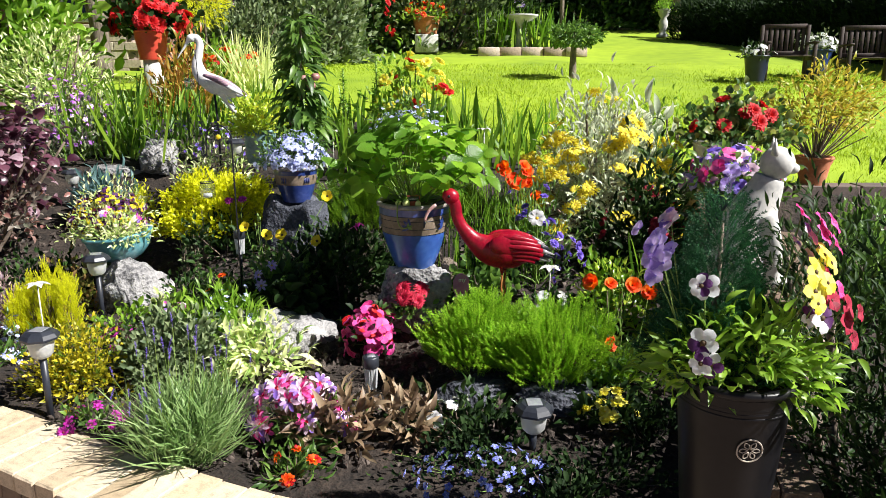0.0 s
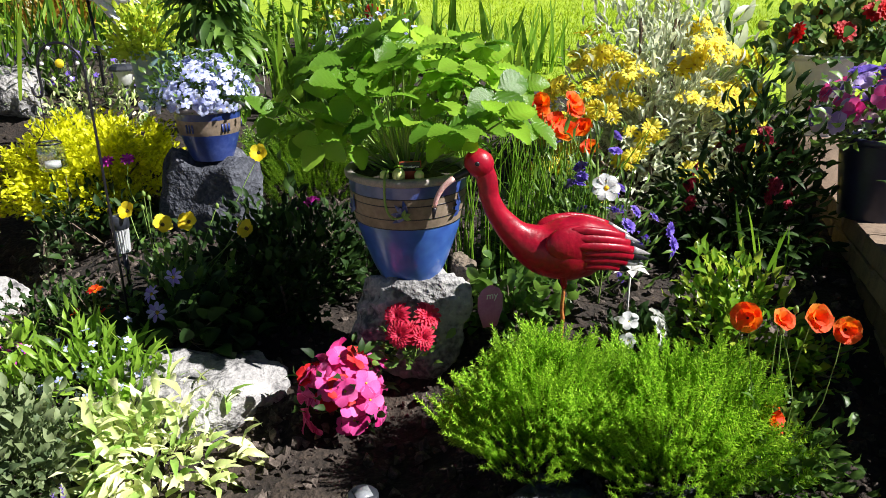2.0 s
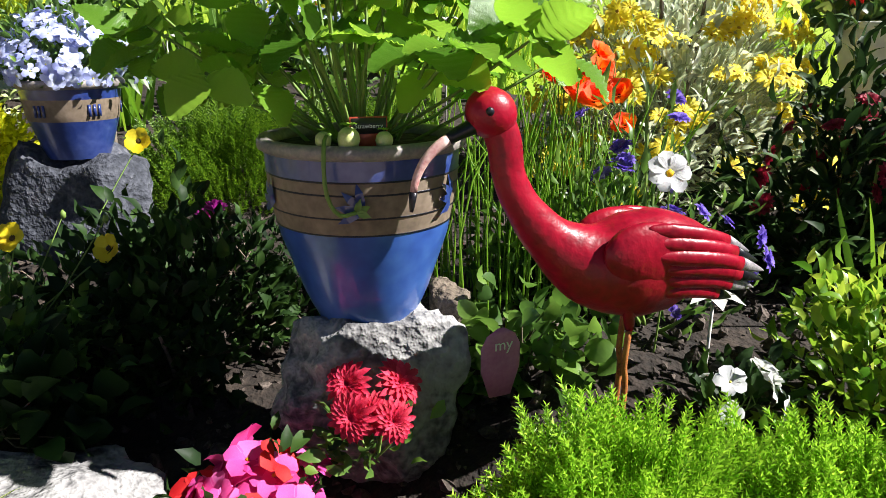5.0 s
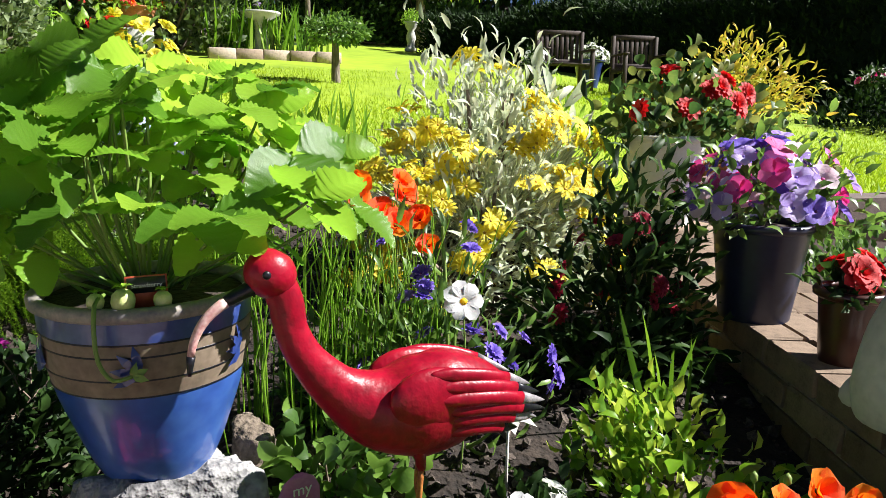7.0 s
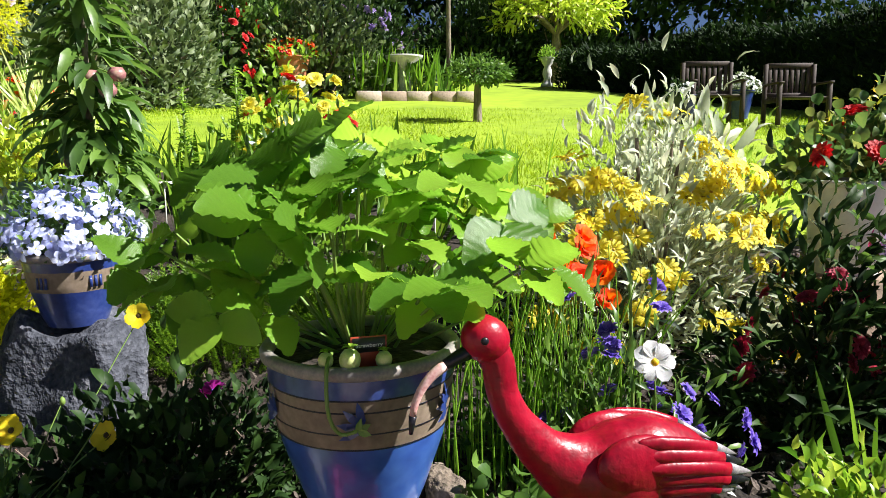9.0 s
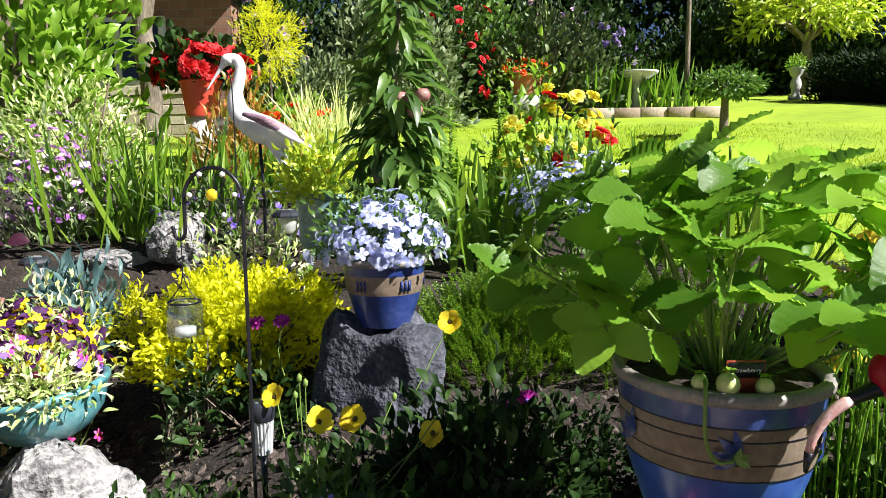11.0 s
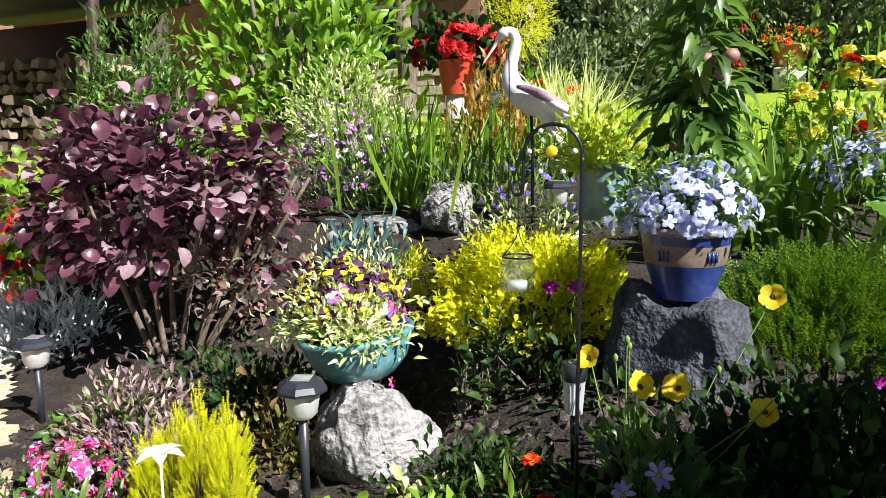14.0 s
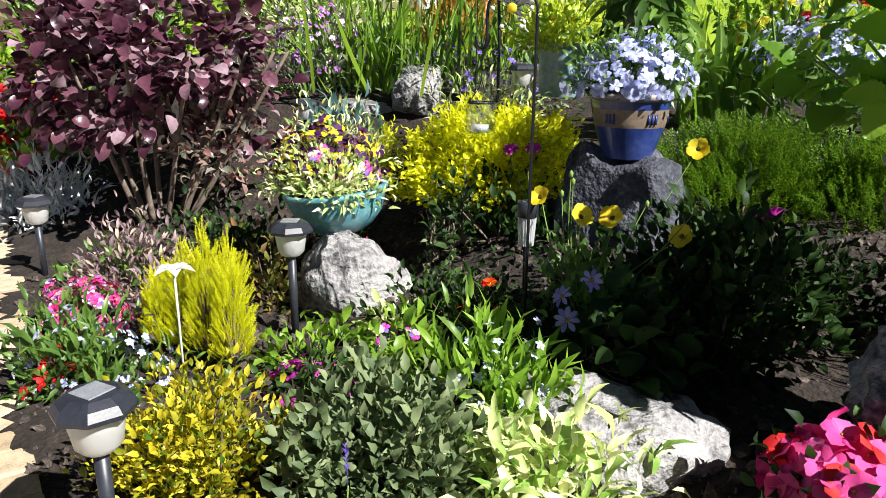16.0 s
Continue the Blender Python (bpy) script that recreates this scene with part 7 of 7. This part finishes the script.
bush("variegated_shrub", "cream variegated shrub before the house", "shrub", gz(-4.05, 7.1), (0.6, 0.4, 0.75), 2100, L_LONG, 0.07, M_CREAM, 46, 0.16, low=-0.1)
bush("broom", "rusty gold feathery shrub behind the crane", "shrub", gz(-2.75, 7.1), (0.3, 0.25, 0.62), 1000, L_NARROW, 0.11, leafy("leaf_broom", [(0.2, 0.18, 0.02), (0.36, 0.24, 0.04), (0.42, 0.16, 0.05)]), 30, 0.2, up=1.2)
iris("arching pale grass by the golden standard", gz(-2.4, 8.4), 160, (0.3, 0.25), 0.75, 0.02, 0.55, M_CREAM)
flower_dome("geranium", "orange-red flowers below the golden standard", gz(-2.8, 8.5), (0.5, 0.3, 0.5), 500, L_OVAL, 0.08, M_BRIGHT, F_MARI, 24, 0.05, 0.3)

# house with brick wall, eaves and windows
def brickwork(name, c1, c2, mortar, scale):
    m, n, l, p = material(name)
    co, mp, br = n.new("ShaderNodeTexCoord"), n.new("ShaderNodeMapping"), n.new("ShaderNodeTexBrick")
    mp.inputs["Rotation"].default_value = (radians(90), 0, 0)
    l.new(co.outputs["Object"], mp.inputs[0])
    l.new(mp.outputs[0], br.inputs[0])
    br.inputs["Color1"].default_value, br.inputs["Color2"].default_value, br.inputs["Mortar"].default_value = (*c1, 1), (*c2, 1), (*mortar, 1)
    br.inputs["Scale"].default_value, br.inputs["Mortar Size"].default_value = scale, 0.012
    l.new(br.outputs[0], p.inputs["Base Color"])
    bp = n.new("ShaderNodeBump")
    bp.inputs["Distance"].default_value = 0.01
    bp.invert = True
    l.new(br.outputs["Fac"], bp.inputs["Height"])
    l.new(bp.outputs[0], p.inputs["Normal"])
    p.inputs["Roughness"].default_value = 0.9
    return m


M_HOUSE = brickwork("house_brick", (0.2, 0.1, 0.065), (0.27, 0.14, 0.09), (0.22, 0.18, 0.15), 2.2)
M_STONEWALL = bricky("buff_stone", [(0.36, 0.3, 0.22), (0.5, 0.43, 0.32), (0.56, 0.5, 0.4)])
house = thing("house", "brown brick house with deep dark eaves behind the shrubs", "house", (-8.5, 11.2, 0.3))
part("wall", Acc().add(box_shape(8.5, 0.3, 4.4, (0, 0, 0))).add(box_shape(0.3, 6.0, 4.4, (-4.1, -3, 0))), M_HOUSE, house, smooth=False)
part("fascia_board", Acc().add(box_shape(9.2, 1.1, 0.22, (0, -0.4, 3.55), 0.01)), M_ROOF, house, smooth=False)
part("roof", Acc().add(moved(box_shape(9.4, 4.2, 0.12), pose(0, 1.3, 4.6, 28, 0, 0))), M_ROOF, house, smooth=False)
for x in (-2.4, 0.6, 2.7):
    w = part("window", Acc().add(box_shape(1.3, 0.08, 0.9, (x, -0.17, 2.2), 0.01)), M_WHITE, house, smooth=False)
    part("pane", Acc().add(box_shape(0.52, 0.02, 0.76, (x - 0.31, -0.22, 2.27))), M_GLASSDARK, w, smooth=False)
    part("pane", Acc().add(box_shape(0.52, 0.02, 0.76, (x + 0.31, -0.22, 2.27))), M_GLASSDARK, w, smooth=False)
sw = thing("wall_stone", "low coursed buff stone wall by the house", "wall", kind="structure")
st_me = [brick_mesh("stone", 0.36, 0.18, 0.11, M_STONEWALL, 120 + k) for k in range(4)]
for row in range(6):
    for j in range(8):
        o = new("stone", st_me[(row * 3 + j) % 4])
        o.parent = sw
        o.matrix_basis = pose(-7.3 + j * 0.37 + 0.18 * (row % 2), 10.2 + RNG.normal() * 0.008, 1.7 + row * 0.118, 0, 0, RNG.normal())

part("core", Acc().add(box_shape(2.9, 0.14, 0.72, (-5.9, 10.22, 1.68))), M_MORTAR, sw)

# log store with brick pier
pier = thing("wall_pier", "brick pier at the corner of the log store", "wall", kind="structure")
# pier bricks take the darkened tone in place of shade falling on them
pm = [brick_mesh("dimmed_brick", 0.225, 0.22, 0.068, M_BRICKDIM, 140 + k) for k in range(4)]
for row in range(34):
    for j in range(3):
        o = new("brick", pm[(row + j) % 4])
        o.parent = pier
        o.matrix_basis = pose(-7.26 - j * 0.235 + 0.06 * (row % 2), 6.05, 0.4 + row * 0.076, 0, 0, RNG.normal() * 0.4)
part("core", Acc().add(box_shape(0.62, 0.16, 2.6, (-7.45, 6.06, 0.39))), M_MORTAR, pier)
store = thing("log_store", "open timber store filled with split logs", "shed", (-7.6, 7.1, 0.36))
part("back_board", Acc().add(box_shape(2.6, 0.05, 2.4, (0, 0.35, 0))), M_WOODDARK, store)
part("roof_board", Acc().add(box_shape(2.8, 1.2, 0.06, (0, 0, 2.5))), M_ROOF, store)
for x in (-1.25, 1.25):
    part("post", Acc().add(box_shape(0.09, 0.09, 2.5, (x, -0.5, 0), 0.006)), M_WOODDARK, store)
log_me = []
for k in range(5):
    rr = np.random.default_rng(200 + k)
    nn = rr.integers(4, 7)
    pts = [(0.075 * math.cos(6.283 * i / nn + 0.3 * rr.normal()), 0.055 * math.sin(6.283 * i / nn + 0.3 * rr.normal())) for i in range(nn)]
    v = np.array([(x, y, z) for y in (-0.2, 0.2) for x, z in pts] + [(0, -0.2, 0), (0, 0.2, 0)])
    f = []
    for i in range(nn):
        j = (i + 1) % nn
        f += [(i, j, nn + j), (i, nn + j, nn + i), (j, i, 2 * nn), (nn + i, nn + j, 2 * nn + 1)]
    log_me.append(Acc().add((v, np.array(f))).mesh("log", M_LOG, False))
for row in range(17):
    for j in range(15):
        o = new("log", log_me[(row * 7 + j * 3) % 5])
        o.parent = store
        o.matrix_basis = pose(-1.1 + j * 0.155 + 0.07 * (row % 2), -0.05 + RNG.normal() * 0.03, 0.06 + row * 0.115, 0, RNG.uniform(0, 360), RNG.normal() * 3)

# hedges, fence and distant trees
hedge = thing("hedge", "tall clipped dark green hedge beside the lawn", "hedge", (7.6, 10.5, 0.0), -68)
part("core", Acc().add(box_shape(11.0, 1.2, 3.0, (0, 0, 0), 0.1)), M_FAR_SHADE, hedge)
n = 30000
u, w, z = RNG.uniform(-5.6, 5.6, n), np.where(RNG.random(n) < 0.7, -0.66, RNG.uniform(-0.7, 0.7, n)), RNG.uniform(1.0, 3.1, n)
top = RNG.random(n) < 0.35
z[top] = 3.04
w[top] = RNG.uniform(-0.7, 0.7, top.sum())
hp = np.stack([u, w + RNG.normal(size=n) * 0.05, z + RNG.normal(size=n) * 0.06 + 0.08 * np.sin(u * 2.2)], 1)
part("foliage", leaves(Acc(), hp, np.where(top[:, None], (0, 0, 1.0), (0, -1.0, 0.2)), L_TRI, 0.11), M_FAR_SHADE, hedge, kind="stuff")
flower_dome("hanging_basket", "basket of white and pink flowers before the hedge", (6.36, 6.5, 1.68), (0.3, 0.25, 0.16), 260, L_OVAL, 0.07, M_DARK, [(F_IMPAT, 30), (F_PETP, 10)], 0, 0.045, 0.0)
bush("shrub", "dark rounded shrub at the foot of the hedge", "shrub", gz(6.3, 6.55, -0.1), (0.8, 0.5, 0.5), 1600, L_OVAL, 0.07, M_FAR_SHADE, 40, 0.15)
fence = thing("fence", "dark boarded garden fence behind the lawn", "fence", (5.5, 21.0, 2.7))
bd = Acc().add(box_shape(0.28, 0.03, 1.8, chamfer=0.004)).mesh("board", M_WOODDARK)
for k in range(52):
    o = new("board", bd)
    o.parent, o.location = fence, (-7.5 + k * 0.3, 0.01 * (k % 2), 0)
part("rail", Acc().add(box_shape(15.6, 0.05, 0.09, (0, -0.04, 1.4))), M_WOODDARK, fence)
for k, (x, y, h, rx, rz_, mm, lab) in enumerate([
    (-7.5, 17, 4.0, 2.6, 2.6, M_DARK, "broad leafy tree behind the house"), (-3.8, 18.5, 3.6, 2.4, 3.0, M_FAR_SHADE, "dark tree behind the lawn"), (-0.8, 19.5, 3.2, 2.2, 3.0, M_FAR_SHADE, "dark evergreen tree behind the lawn"),
    (2.0, 21.5, 3.4, 2.3, 3.2, M_FAR_SHADE, "tall dark tree behind the fence"), (5.4, 22.0, 3.2, 2.2, 3.3, M_FAR_SHADE, "dark tree beyond the benches"), (8.6, 21.0, 3.0, 2.4, 3.0, M_FAR_SHADE, "dark tree by the hedge"),
    (12.0, 18.5, 2.6, 2.4, 2.6, M_FAR_SHADE, "dark tree beyond the hedge"), (-11.5, 15.5, 3.4, 2.4, 2.6, M_FAR_SHADE, "dark tree beside the house"), (0.6, 24.5, 4.2, 2.6, 3.4, M_FAR_SHADE, "far tall dark tree on the skyline"), (6.8, 26, 4.5, 2.8, 3.6, M_FAR_SHADE, "far tall dark tree on the skyline")]):
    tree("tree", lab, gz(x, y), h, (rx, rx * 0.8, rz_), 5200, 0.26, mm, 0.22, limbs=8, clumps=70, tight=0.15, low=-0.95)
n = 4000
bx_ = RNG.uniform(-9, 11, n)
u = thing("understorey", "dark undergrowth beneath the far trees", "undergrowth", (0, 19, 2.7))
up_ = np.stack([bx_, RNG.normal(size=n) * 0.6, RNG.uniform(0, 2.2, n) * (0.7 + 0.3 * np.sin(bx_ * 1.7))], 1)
part("foliage", leaves(Acc(), up_, np.tile([(0, -0.8, 0.4)], (n, 1)), L_OVAL, 0.3), M_FAR_SHADE, u, kind="stuff")
